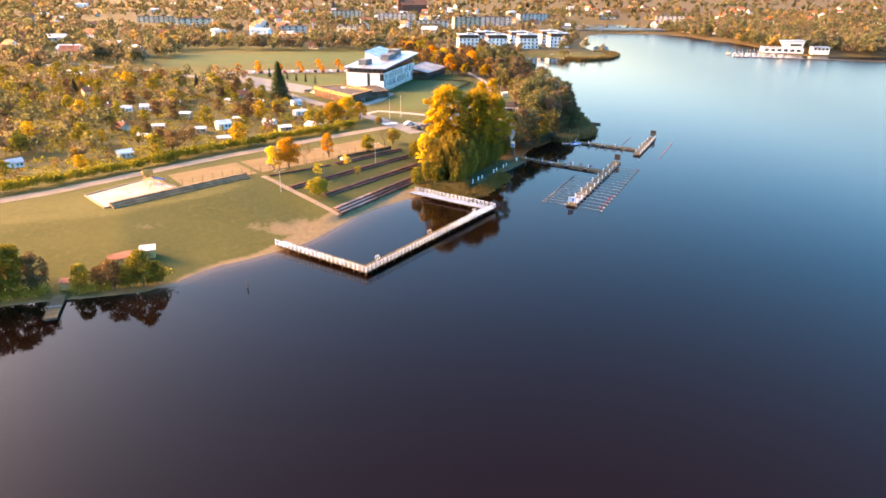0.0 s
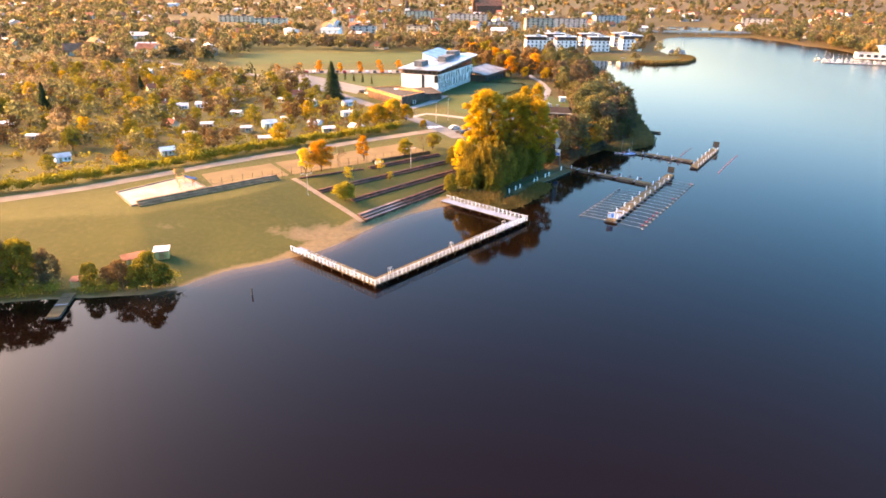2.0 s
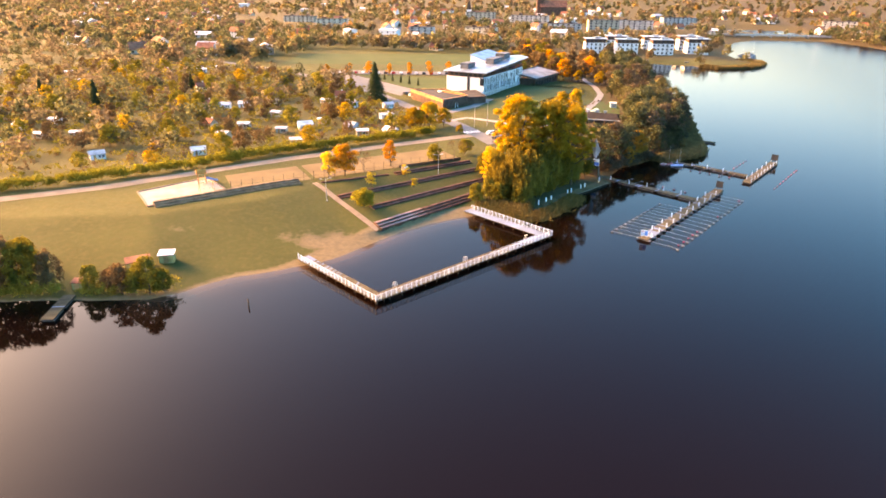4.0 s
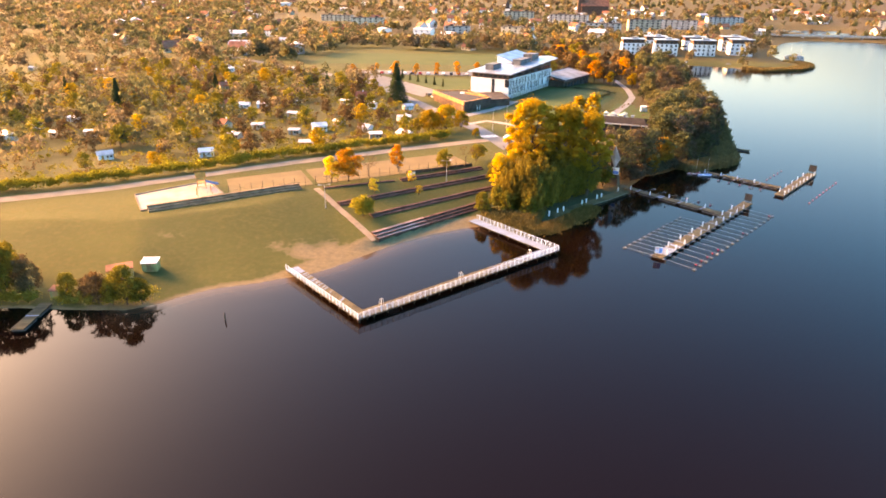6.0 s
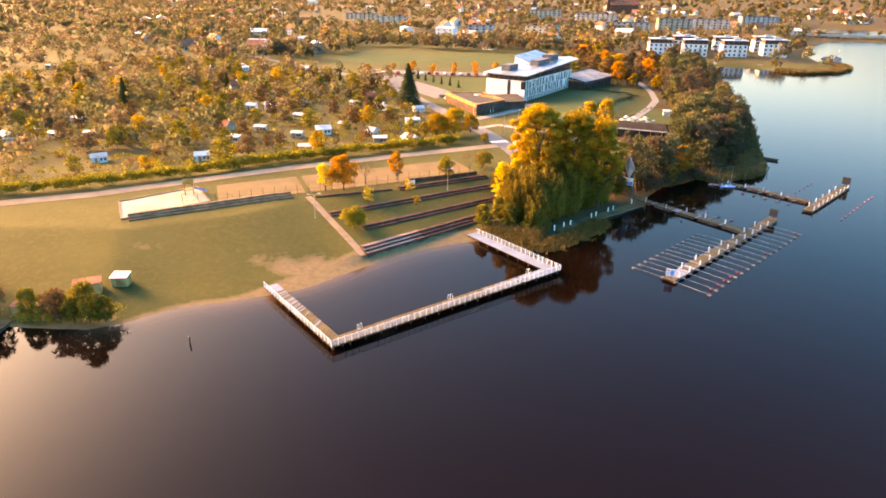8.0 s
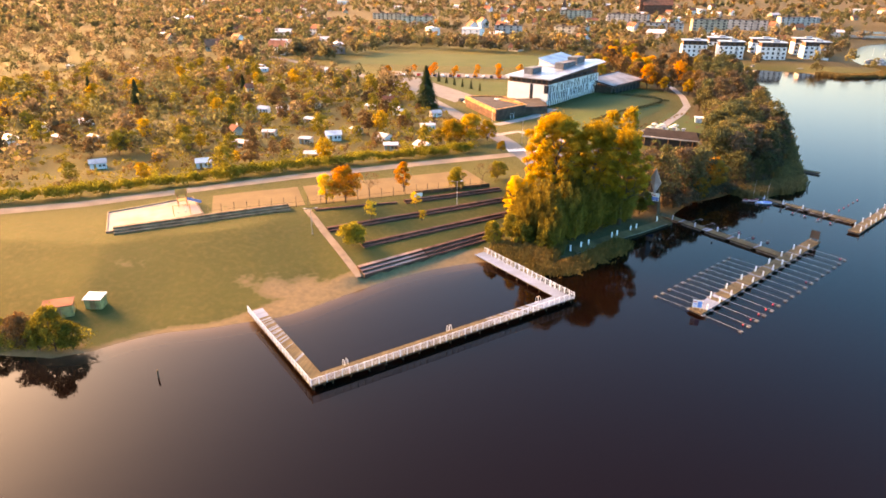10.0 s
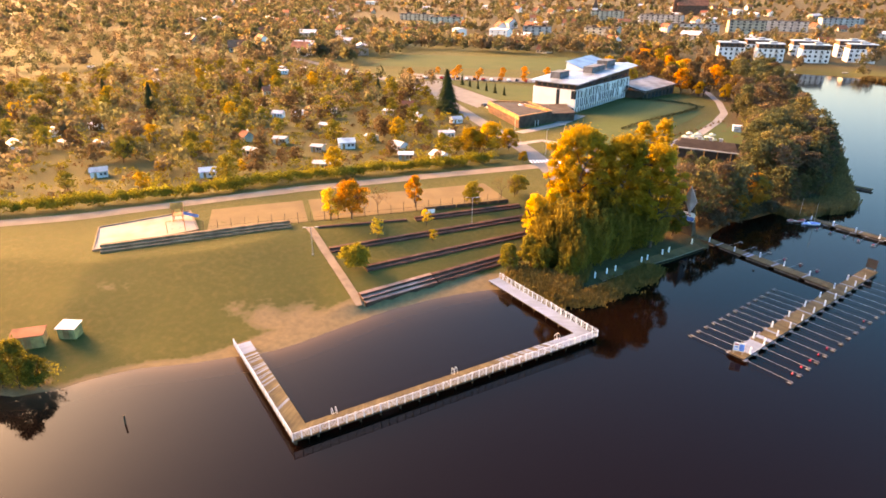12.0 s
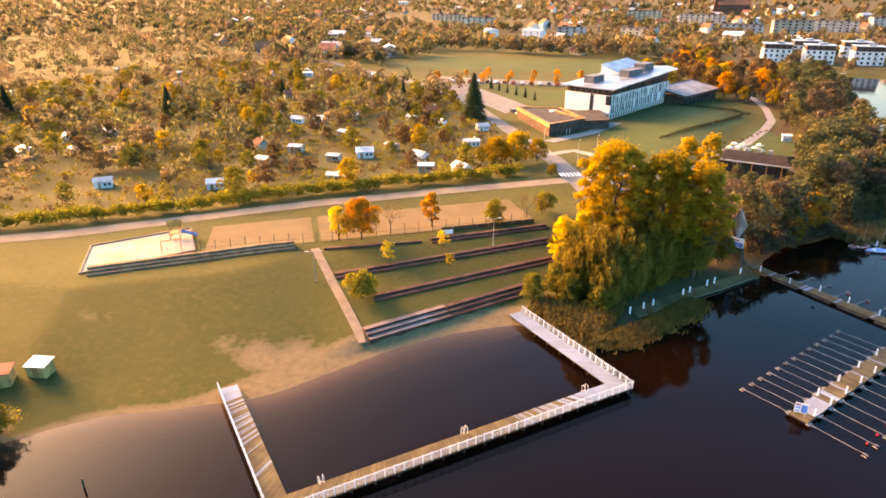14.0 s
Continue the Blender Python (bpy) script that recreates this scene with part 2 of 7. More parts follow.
class Shape:
    """Collects faces of boxes, prisms, tubes and sheets into one mesh."""

    def __init__(self):
        self.v, self.f = [], []

    def add(self, verts, faces):
        k = len(self.v)
        self.v += [tuple(p) for p in verts]
        self.f += [tuple(i + k for i in q) for q in faces]
        return self

    def prism(self, poly, z0, z1, top=1.0):
        """An upright prism over a plan polygon (counter-clockwise); top: scale of the upper face about its middle."""
        n = len(poly)
        cx, cy = sum(p[0] for p in poly) / n, sum(p[1] for p in poly) / n
        lo = [(x, y, z0) for x, y in poly]
        hi = [(cx + (x - cx) * top, cy + (y - cy) * top, z1) for x, y in poly]
        return self.add(lo + hi, [tuple(range(n))[::-1], tuple(range(n, 2 * n))] + [(i, (i + 1) % n, n + (i + 1) % n, n + i) for i in range(n)])

    def box(self, x, y, z, sx, sy, sz, rz=0.0, top=1.0):
        """A box that stands on z, turned by rz degrees."""
        c, s = math.cos(radians(rz)), math.sin(radians(rz))
        poly = [(x + c * a - s * b, y + s * a + c * b) for a, b in ((-sx / 2, -sy / 2), (sx / 2, -sy / 2), (sx / 2, sy / 2), (-sx / 2, sy / 2))]
        return self.prism(poly, z, z + sz, top)

    def beam(self, p, q, w, h):
        """A bar of w by h between two points; its middle line runs from p to q."""
        p, q = Vector(p), Vector(q)
        d = (q - p).normalized()
        side = d.cross(Vector((0, 0, 1)))
        side = side.normalized() if side.length > 1e-3 else Vector((1, 0, 0))
        up = side.cross(d)
        c = [side * (w / 2 * a) + up * (h / 2 * b) for a, b in ((-1, -1), (1, -1), (1, 1), (-1, 1))]
        return self.add([p + o for o in c] + [q + o for o in c], [(3, 2, 1, 0), (4, 5, 6, 7), (0, 1, 5, 4), (1, 2, 6, 5), (2, 3, 7, 6), (3, 0, 4, 7)])

    def tube(self, p, q, r0, r1=None, n=7):
        p, q = Vector(p), Vector(q)
        r1 = r0 if r1 is None else r1
        d = (q - p).normalized()
        a = d.orthogonal().normalized()
        b = d.cross(a)
        ring = [a * math.cos(2 * math.pi * i / n) + b * math.sin(2 * math.pi * i / n) for i in range(n)]
        return self.add([p + o * r0 for o in ring] + [q + o * r1 for o in ring],
                        [tuple(range(n))[::-1], tuple(range(n, 2 * n))] + [(i, (i + 1) % n, n + (i + 1) % n, n + i) for i in range(n)])

    def blob(self, x, y, z, rx, ry, rz_, n=8, m=5):
        v = [(x, y, z - rz_)]
        for j in range(1, m):
            t = math.pi * j / m
            v += [(x + rx * math.sin(t) * math.cos(2 * math.pi * i / n), y + ry * math.sin(t) * math.sin(2 * math.pi * i / n), z - rz_ * math.cos(t)) for i in range(n)]
        v.append((x, y, z + rz_))
        f = [(0, 1 + (i + 1) % n, 1 + i) for i in range(n)]
        for j in range(m - 2):
            f += [(1 + j * n + i, 1 + j * n + (i + 1) % n, 1 + (j + 1) * n + (i + 1) % n, 1 + (j + 1) * n + i) for i in range(n)]
        e = len(v) - 1
        f += [(e, 1 + (m - 2) * n + i, 1 + (m - 2) * n + (i + 1) % n) for i in range(n)]
        return self.add(v, f)

    def mesh(self, name, material):
        me = bpy.data.meshes.new(name)
        me.from_pydata(self.v, [], self.f)
        me.materials.append(material)
        me.update()
        return me


def thing(name, x, y, z, rz=0.0, label="", category="", group="", kind=""):
    """An empty at a thing's base; its parts hang under it."""
    ob = new(name)
    ob.empty_display_size = 0.5
    ob.matrix_world = pose(x, y, z, 0, 0, rz)
    return tagged(ob, label, category, group, kind)


def part(name, shape, material, parent=None, label="", m=None):
    """One mesh under a thing or a part; shape: a Shape or a mesh already made."""
    ob = new(name, shape.mesh(name, material) if isinstance(shape, Shape) else shape)
    ob.parent = parent
    if m is not None:
        ob.matrix_basis = m
    return tagged(ob, label)


def single(name, shape, material, label="", category="", group="", kind="", m=None):
    ob = part(name, shape, material, None, label, m)
    return tagged(ob, "", category, group, kind)


# ---- the lie of the land ----
WEST_SHORE = [(-4000, -300), (-900, -60), (-400, 30), (-200, 66), (-130, 92), (-95, 103), (-78, 109), (-66, 112), (-58, 114.5), (-53.6, 118.5),
              (-51.5, 122.5), (-47.5, 127.4), (-41, 132), (-36.5, 136.2), (-32.6, 139.3), (-29.6, 143.5), (-26, 151.2), (-21.3, 160.7), (-15, 169.2), (-9.5, 174.6), (-6, 177.4)]
POINT_SHORE = [(1, 179), (7, 179.5), (12.6, 185.5), (18.2, 198.2), (23.3, 205.8), (29.2, 215.4), (30.4, 218), (30.5, 227), (34, 237.5), (40, 244), (44, 250), (51, 257),
               (57, 265), (60, 278), (63, 295), (65, 312), (66, 332), (64.5, 360), (62, 392), (60, 437), (57, 472), (50, 512), (46, 548)]
BASIN_SHORE = [(58, 562), (84, 559), (100, 548), (112, 538), (136, 551), (150, 576), (151, 597), (139, 610), (136, 660), (150, 740), (168, 800), (196, 838),
               (240, 850), (280, 845), (290, 800), (296, 768), (308, 724), (313, 690), (308, 640), (300, 608), (330, 594), (420, 586), (520, 574), (900, 520), (4000, 200), (4000, 4500), (-4000, 4500)]
LAND = np.array(WEST_SHORE + POINT_SHORE + BASIN_SHORE, float)


def shore_distance(x, y, ring=LAND):
    """Metres from the shoreline: above nought on land, below it on the lake."""
    x, y = np.asarray(x, float), np.asarray(y, float)
    best, inside = np.full(x.shape, 1e9), np.zeros(x.shape, bool)
    for (ax, ay), (bx, by) in zip(ring, np.roll(ring, -1, 0)):
        dx, dy = bx - ax, by - ay
        t = np.clip(((x - ax) * dx + (y - ay) * dy) / (dx * dx + dy * dy), 0, 1)
        best = np.minimum(best, np.hypot(x - ax - t * dx, y - ay - t * dy))
        if dy:
            inside ^= ((ay > y) != (by > y)) & (x < ax + (y - ay) / dy * dx)
    return np.where(inside, best, -best)


def smooth(a, b, v):
    t = np.clip((np.asarray(v, float) - a) / (b - a), 0, 1)
    return t * t * (3 - 2 * t)


def inlet(x, y):
    """The pool of water behind the road bridge."""
    return 1 - np.hypot((np.asarray(x, float) - 236) / 52, (np.asarray(y, float) - 985) / 78)


# the terraces: level lines that carry the bench rows, with their heights
LEVELS = [((-25.2, 159.3), (-5.6, 191.2), 1.05), ((-30.6, 168.9), (-6.2, 202.4), 2.55), ((-40.6, 171.2), (-9.8, 208.0), 3.85), ((-44.7, 178.3), (-12.6, 212.1), 5.15), ((-52, 182.5), (-16.6, 214.5), 5.7)]


def terrace_height(x, y):
    """Height on the terraced slope, even along each level line."""
    f = []
    for (ax, ay), (bx, by), _ in LEVELS:
        L = math.hypot(bx - ax, by - ay)
        f.append((-(by - ay) * (x - ax) + (bx - ax) * (y - ay)) / L)
    z = np.full(np.shape(x), LEVELS[-1][2])
    for i in reversed(range(len(LEVELS) - 1)):
        w = np.clip(f[i] / np.maximum(0.5, f[i] - f[i + 1]), 0, 1)
        z = np.where(f[i + 1] < 0, LEVELS[i][2] + (LEVELS[i + 1][2] - LEVELS[i][2]) * w, z)
    return z, f[0]


def land_height(x, y, d=None):
    x, y = np.asarray(x, float), np.asarray(y, float)
    d = shore_distance(x, y) if d is None else d
    west = np.minimum(0.14 * d, 1.2) + np.clip((d - 8.5) * 0.19, 0, 4.6)
    west = west - 1.2 * smooth(62, 95, d)
    east = np.minimum(0.16 * d, 0.8) + np.clip(d * 0.045, 0, 3.6)
    tz, above = terrace_height(x, y)
    tz = np.minimum(tz, np.where(above < 0, np.maximum(0.12 * d, 0.03), 99))
    left = (x + 25.8) * -0.615 - (y - 158.4) * 0.788      # metres to the west of the stair path
    near_t = (1 - smooth(-1, 9, left)) * (1 - smooth(214, 226, y)) * (1 - smooth(-6, 6, x - 0.12 * (y - 190)))
    west = west * (1 - near_t) + tz * near_t
    w = np.maximum(smooth(-8, 14, x - 0.2 * np.clip(y - 190, -15, 25)), smooth(330, 420, y))
    far = 5 + 14 * smooth(1500, 3200, np.hypot(x, y))
    z = west * (1 - w) + east * w
    z = np.where(d > 0, z + (far - 5) * (d > 200), np.maximum(-2.0, 0.22 * d))
    return np.where(inlet(x, y) > 0, -1.0, z)


def gh(x, y):
    return float(land_height(np.array([x]), np.array([y]))[0])


def graded(lo, a, b, hi, step, grow=1.09):
    """Coordinates that are close together between a and b and open out to lo and hi."""
    mid = list(np.arange(a, b + step / 2, step))
    left, right, s = [], [], step
    while (left[-1] if left else a) > lo:
        s *= grow
        left.append((left[-1] if left else a) - s)
    s = step
    while (right[-1] if right else b) < hi:
        s *= grow
        right.append((right[-1] if right else b) + s)
    return np.array(left[::-1] + mid + right)


gx, gy = graded(-3900, -112, 82, 3900, 1.5), graded(-250, 104, 268, 4400, 1.5, 1.05)
GX, GY = np.meshgrid(gx, gy)
D = shore_distance(GX, GY)
GZ = land_height(GX, GY, D)
rng = np.random.default_rng(3)
GZ = GZ + np.where(D > 12, rng.normal(0, 0.03, GX.shape), 0)
me = bpy.data.meshes.new("ground")
nx, ny = len(gx), len(gy)
idx = np.arange(nx * ny).reshape(ny, nx)
me.from_pydata(np.stack([GX, GY, GZ], -1).reshape(-1, 3).tolist(), [],
               np.stack([idx[:-1, :-1], idx[:-1, 1:], idx[1:, 1:], idx[1:, :-1]], -1).reshape(-1, 4).tolist())
me.polygons.foreach_set("use_smooth", [True] * len(me.polygons))
# bare sand: the beach, its worn tongue up to the lawn, and spots on the grass
beach = smooth(-70, -45, GX) * (1 - smooth(-6, 2, GX)) * (1 - smooth(200, 215, GY))
sand = beach * (1 - smooth(4.5, 8.5, D + 4.5 * (1 - smooth(-42, -33, GX)))) * 0.75
tongue = np.exp(-(((GX + 34) / 8) ** 2 + ((GY - 150) / 7) ** 2)) + 0.75 * np.exp(-(((GX + 43) / 7) ** 2 + ((GY - 147) / 5) ** 2)) + np.exp(-(((GX + 60) / 9) ** 2 + ((GY - 117) / 6) ** 2)) + 0.8 * np.exp(-(((GX + 68) / 6) ** 2 + ((GY - 141) / 5) ** 2))
blotch = np.array([[noise.noise(Vector((a / 4.5, b / 4.5, 3.0))) if abs(a + 45) < 40 and 105 < b < 180 else 0.0 for a in gx] for b in gy])
sand = np.maximum(sand, tongue * (0.58 + 0.45 * blotch))
sand = np.maximum(sand, (1 - smooth(0.3, 1.8, D)) * 0.75)
gardens = (GX < -36) * (GY > 208 + (GX + 73.5) * 0.98) * (GY < np.interp(GX, [-900, -260, -162, -108, -78, -53, -31], [760, 450, 395, 356, 321, 292, 264])) * 0.42
lawn_gap = 24 * smooth(268, 292, GY) * (1 - smooth(395, 425, GY))          # mown lawns reach further east by the hotel
litter = smooth(-2, 8, GX - lawn_gap) * (1 - smooth(45, 75, D)) * (GY < 520) * 0.75
litter = np.maximum(litter, gardens)
litter = np.maximum(litter, 0.62 * smooth(545, 600, GY))
litter = np.maximum(litter, 0.85 * smooth(285, 300, GX) * smooth(590, 610, GY))
for key, val in (("sand", sand), ("litter", litter)):
    at = me.attributes.new(key, "FLOAT", "POINT")
    at.data.foreach_set("value", val.reshape(-1).astype(np.float32))
me.materials.append(TURF)
tagged(new("ground", me), "autumn lawn, sandy beach and meadow sloping to the lake", "ground", kind="structure")

wx, wy = graded(-3900, -62, 34, 3900, 1.5, 1.25), graded(-380, 108, 200, 1480, 1.5, 1.25)
WX, WY = np.meshgrid(wx, wy)
depth = np.maximum(0, -shore_distance(WX, WY))
shoal = np.exp(-depth / 2.6) * smooth(-66, -50, WX) * (1 - smooth(-8, 0, WX)) * (1 - smooth(182, 190, WY))
k = np.arange(len(wx) * len(wy)).reshape(len(wy), len(wx))
lake = bpy.data.meshes.new("water")
lake.from_pydata(np.stack([WX, WY, 0 * WX], -1).reshape(-1, 3).tolist(), [],
                 np.stack([k[:-1, :-1], k[:-1, 1:], k[1:, 1:], k[1:, :-1]], -1).reshape(-1, 4).tolist())
lake.attributes.new("shallow", "FLOAT", "POINT").data.foreach_set("value", shoal.reshape(-1).astype(np.float32))
lake.materials.append(WATER)
single("water", lake, None, "calm dark lake water with faint ripples", "water", kind="structure")


def strip(pts, width, lift=0.06, step=2.5):
    """A sheet that lies on the ground along a line."""
    s, line = Shape(), []
    for (ax, ay), (bx, by) in zip(pts, pts[1:]):
        k = max(1, int(math.hypot(bx - ax, by - ay) / step))
        line += [(ax + (bx - ax) * i / k, ay + (by - ay) * i / k) for i in range(k)]
    line.append(pts[-1])
    v = []
    for i, (x, y) in enumerate(line):
        (ax, ay), (bx, by) = line[max(0, i - 1)], line[min(len(line) - 1, i + 1)]
        L = math.hypot(bx - ax, by - ay) or 1
        px, py = -(by - ay) / L, (bx - ax) / L
        for k in (-0.5, -0.17, 0.17, 0.5):
            qx, qy = x + px * width * k, y + py * width * k
            v.append((qx, qy, gh(qx, qy) + lift))
    f = []
    for i in range(len(line) - 1):
        f += [(4 * i + j + 1, 4 * i + j, 4 * i + j + 4, 4 * i + j + 5) for j in range(3)]
    return s.add(v, f)


def sheet(corners, lift=0.06, n=14):
    """A four-cornered sheet that lies on the ground."""
    a, b, c, d = (Vector((*p, 0)) for p in corners)
    v, f = [], []
    for j in range(n + 1):
        for i in range(n + 1):
            p = a.lerp(b, i / n).lerp(d.lerp(c, i / n), j / n)
            v.append((p.x, p.y))
    v = [(x, y, z + lift) for (x, y), z in zip(v, land_height(*np.array(v).T).tolist())]
    for j in range(n):
        f += [(j * (n + 1) + i, j * (n + 1) + i + 1, (j + 1) * (n + 1) + i + 1, (j + 1) * (n + 1) + i) for i in range(n)]
    return Shape().add(v, f)


# lanes, courts and paths
LANE = [(-150, 118), (-102, 160), (-69, 199.5), (-44, 224), (-24, 243), (-17, 250)]
single("road_lane", strip(LANE, 4.6), GRAVEL, "pale gravel lane along the hedge", "lane", kind="structure")
HOTEL_ROAD = [(-9, 236), (-18, 250), (-31, 268), (-53, 296), (-78, 325), (-108, 360), (-162, 397), (-260, 450)]
single("road_hotel", strip(HOTEL_ROAD, 6.0, 0.08), ASPHALT, "grey asphalt access road", "road", kind="structure")
single("road_branch", strip([(-34, 272), (-28, 281), (-19, 276), (-5, 270)], 3.4, 0.10), PAVING, "pale paved branch path", "path", kind="structure")
single("path_park", strip([(2, 262), (8, 280), (12, 298), (14, 309), (20, 328), (24.5, 355), (26.5, 378), (23, 405), (17, 428), (8, 470)], 3.2, 0.08), PAVING, "pale paved park path", "path", kind="structure")
single("court_sand", sheet([(-52, 181.5), (-16.6, 213.7), (-27.5, 224.5), (-62, 193)], 0.07), SAND, "bare sand sports court", "court", kind="structure")
single("court_sand_west", sheet([(-69, 166), (-53, 180.5), (-63, 192), (-78, 177)], 0.07), SAND, "bare sand sports court", "court", kind="structure")
single("playground_floor", sheet([(-81.5, 147.8), (-71, 165.5), (-81.5, 173.8), (-91.6, 157.3)], 0.12), PALE_SAND, "pale safety surface of the playground", "playground", kind="structure")
zebra = thing("zebra_crossing", -20.5, 252.5, gh(-20.5, 252.5) + 0.12, 35, "worn white zebra crossing stripes on the road", "crossing")
stripe_me = Shape().box(0, 0, 0, 0.5, 3.2, 0.01).mesh("stripe", WHITE)
for i in range(6):
    part("stripe", stripe_me, None, zebra, m=pose(-2.6 + i * 1.05, 0, 0))

# ---- the bathing pier ----
PIER = [Vector((-37.5, 138.0, 0)), Vector((-14.4, 123.0, 0)), Vector((15.9, 166.4, 0)), Vector((-7.0, 180.8, 0))]
DECK_Z, PIER_W = 0.95, 2.7
pier = thing("bathing_pier", -14.4, 123.0, 0, 0, "U-shaped timber bathing pier with white railings on the outer side", "pier")
to_pier = Matrix.Translation((14.4, -123.0, 0))


def inward(i):
    """The inner edge's corner beside corner i of the pier's outer line."""
    def side(a, b):
        d = (b - a).normalized()
        return d, Vector((-d.y, d.x, 0))
    if i == 0:
        return PIER[0] + side(PIER[0], PIER[1])[1] * PIER_W
    if i == 3:
        return PIER[3] + side(PIER[2], PIER[3])[1] * PIER_W
    d0, n0 = side(PIER[i - 1], PIER[i])
    d1, n1 = side(PIER[i], PIER[i + 1])
    return PIER[i] + (n0 + n1) * (PIER_W / (1 + n0.dot(n1)))


def railing_meshes(length):
    """Post, handrail with foot rail, and the slats of one bay."""
    post_, rail_, slats = Shape(), Shape(), Shape()
    post_.box(0, 0, -0.1, 0.12, 0.12, 1.3).box(0, 0, 1.2, 0.15, 0.15, 0.05, 0, 0.6)
    rail_.beam((0.06, 0, 1.10), (length - 0.06, 0, 1.10), 0.08, 0.06)
    for i in range(4):
        slats.beam((0.06, 0.0, 0.20 + 0.225 * i), (length - 0.06, 0.0, 0.20 + 0.225 * i), 0.03, 0.055)
    return post_.mesh("railing_post", RAILING), rail_.mesh("handrail", RAILING), slats.mesh("railing_infill", INFILL)


rnd = random.Random(5)
for arm in range(3):
    a, b = PIER[arm], PIER[arm + 1]
    ia, ib = inward(arm), inward(arm + 1)
    d = (b - a).normalized()
    nrm = Vector((-d.y, d.x, 0))
    L = (b - a).length
    brown, pale = Shape(), Shape()
    k = int(L / 0.2)
    for i in range(k):
        t0, t1 = i / k, (i + 0.93) / k
        p0, p1, q0, q1 = a.lerp(b, t0), a.lerp(b, t1), ia.lerp(ib, t0), ia.lerp(ib, t1)
        frost = {0: t0 < 0.13 or (t0 < 0.75 and rnd.random() < 0.26), 1: t0 > 0.88 or (t0 > 0.62 and rnd.random() < 0.2 + 1.7 * (t0 - 0.62)), 2: True}[arm]
        poly = [((p + (q - p) * 0.01)).to_tuple()[:2] for p, q in ((p0, q0), (p1, q1))] + [q1.to_tuple()[:2], q0.to_tuple()[:2]]
        (pale if frost else brown).prism([(x + 14.4, y - 123.0) for x, y in poly], DECK_Z - 0.06, DECK_Z + rnd.uniform(0, 0.012))
    for s, m_, lab in ((brown, DECK, "brown weathered deck boards"), (pale, DECK_FROST, "pale frosted deck boards")):
        if s.v:
            tagged(part("decking", s, m_, pier, lab), kind="stuff")
    for off, w in ((0.15, 0.14), (PIER_W - 0.2, 0.14)):
        part("edge_beam", Shape().beam(to_pier @ (a + nrm * off + d * (0.2 if arm else 0) + Vector((0, 0, DECK_Z - 0.20))),
                                       to_pier @ (b + nrm * off - d * 2.4 * (off > 1) * (arm < 2) + Vector((0, 0, DECK_Z - 0.20))), w, 0.26), PILE, pier)
    bays = round(L / 1.27)
    post_me, rail_me, slat_me = railing_meshes(L / bays)
    ang = math.degrees(math.atan2(d.y, d.x))
    for i in range(bays):
        p = to_pier @ (a + d * (L * i / bays) + nrm * 0.06)
        m = pose(p.x, p.y, DECK_Z, 0, 0, ang)
        part("railing_post", post_me, None, pier, m=m)
        part("handrail", rail_me, None, pier, m=m)
        tagged(part("railing_infill", slat_me, None, pier, m=m), kind="stuff")
    piles = int(L / 3.1)
    pile_me = Shape().tube((0, 0, -2.2), (0, 0, DECK_Z - 0.06), 0.14, n=8).mesh("support_post", PILE)
    for i in range(piles + 1):
        for off in (0.35, PIER_W - 0.4):
            p = to_pier @ (a + d * (0.5 + (L - 1.0) * i / piles) + nrm * off)
            part("support_post", pile_me, None, pier, m=pose(p.x, p.y, 0))


def ladder(x, y, rz):
    t = thing("pool_ladder", x, y, DECK_Z, rz, "white tubular swimming ladder fixed to the pier edge", "ladder", "ladders on the pier")
    rail = Shape()
    for i in range(8):
        u, v = math.pi * i / 8, math.pi * (i + 1) / 8
        rail.tube((0, -0.35 * math.cos(u), 0.55 + 0.35 * math.sin(u)), (0, -0.35 * math.cos(v), 0.55 + 0.35 * math.sin(v)), 0.03, n=6)
    rail.tube((0, -0.35, 0.0), (0, -0.35, 0.55), 0.03, n=6).tube((0, 0.35, -1.6), (0, 0.35, 0.55), 0.03, n=6)
    rail_me = rail.mesh("handrail", WHITE)
    for sx in (-0.28, 0.28):
        part("handrail", rail_me, None, t, m=pose(sx, 0, 0))
    step_me = Shape().box(0, 0.35, 0, 0.56, 0.1, 0.03).mesh("rung", STEEL)
    for k in range(4):
        part("rung", step_me, None, t, m=pose(0, 0, -0.3 - 0.3 * k))


long_d = (PIER[2] - PIER[1]).normalized()
long_n = Vector((-long_d.y, long_d.x, 0))
for s in (6.8, 26.3, 46.4):
    p = PIER[1] + long_d * s + long_n * (PIER_W + 0.1)
    ladder(p.x, p.y, math.degrees(math.atan2(long_d.y, long_d.x)))
post = thing("mooring_post", -38.1, 117.0, 0, 0, "lone dark timber post standing in the lake", "post")
part("shaft", Shape().tube((0, 0, -2), (0.12, 0.05, 1.35), 0.13, 0.12, 9), PILE, post)
part("cap", Shape().tube((0.12, 0.05, 1.35), (0.125, 0.05, 1.45), 0.15, 0.10, 9), PILE, post)

# ---- terraces with bench rows, steps by the beach ----


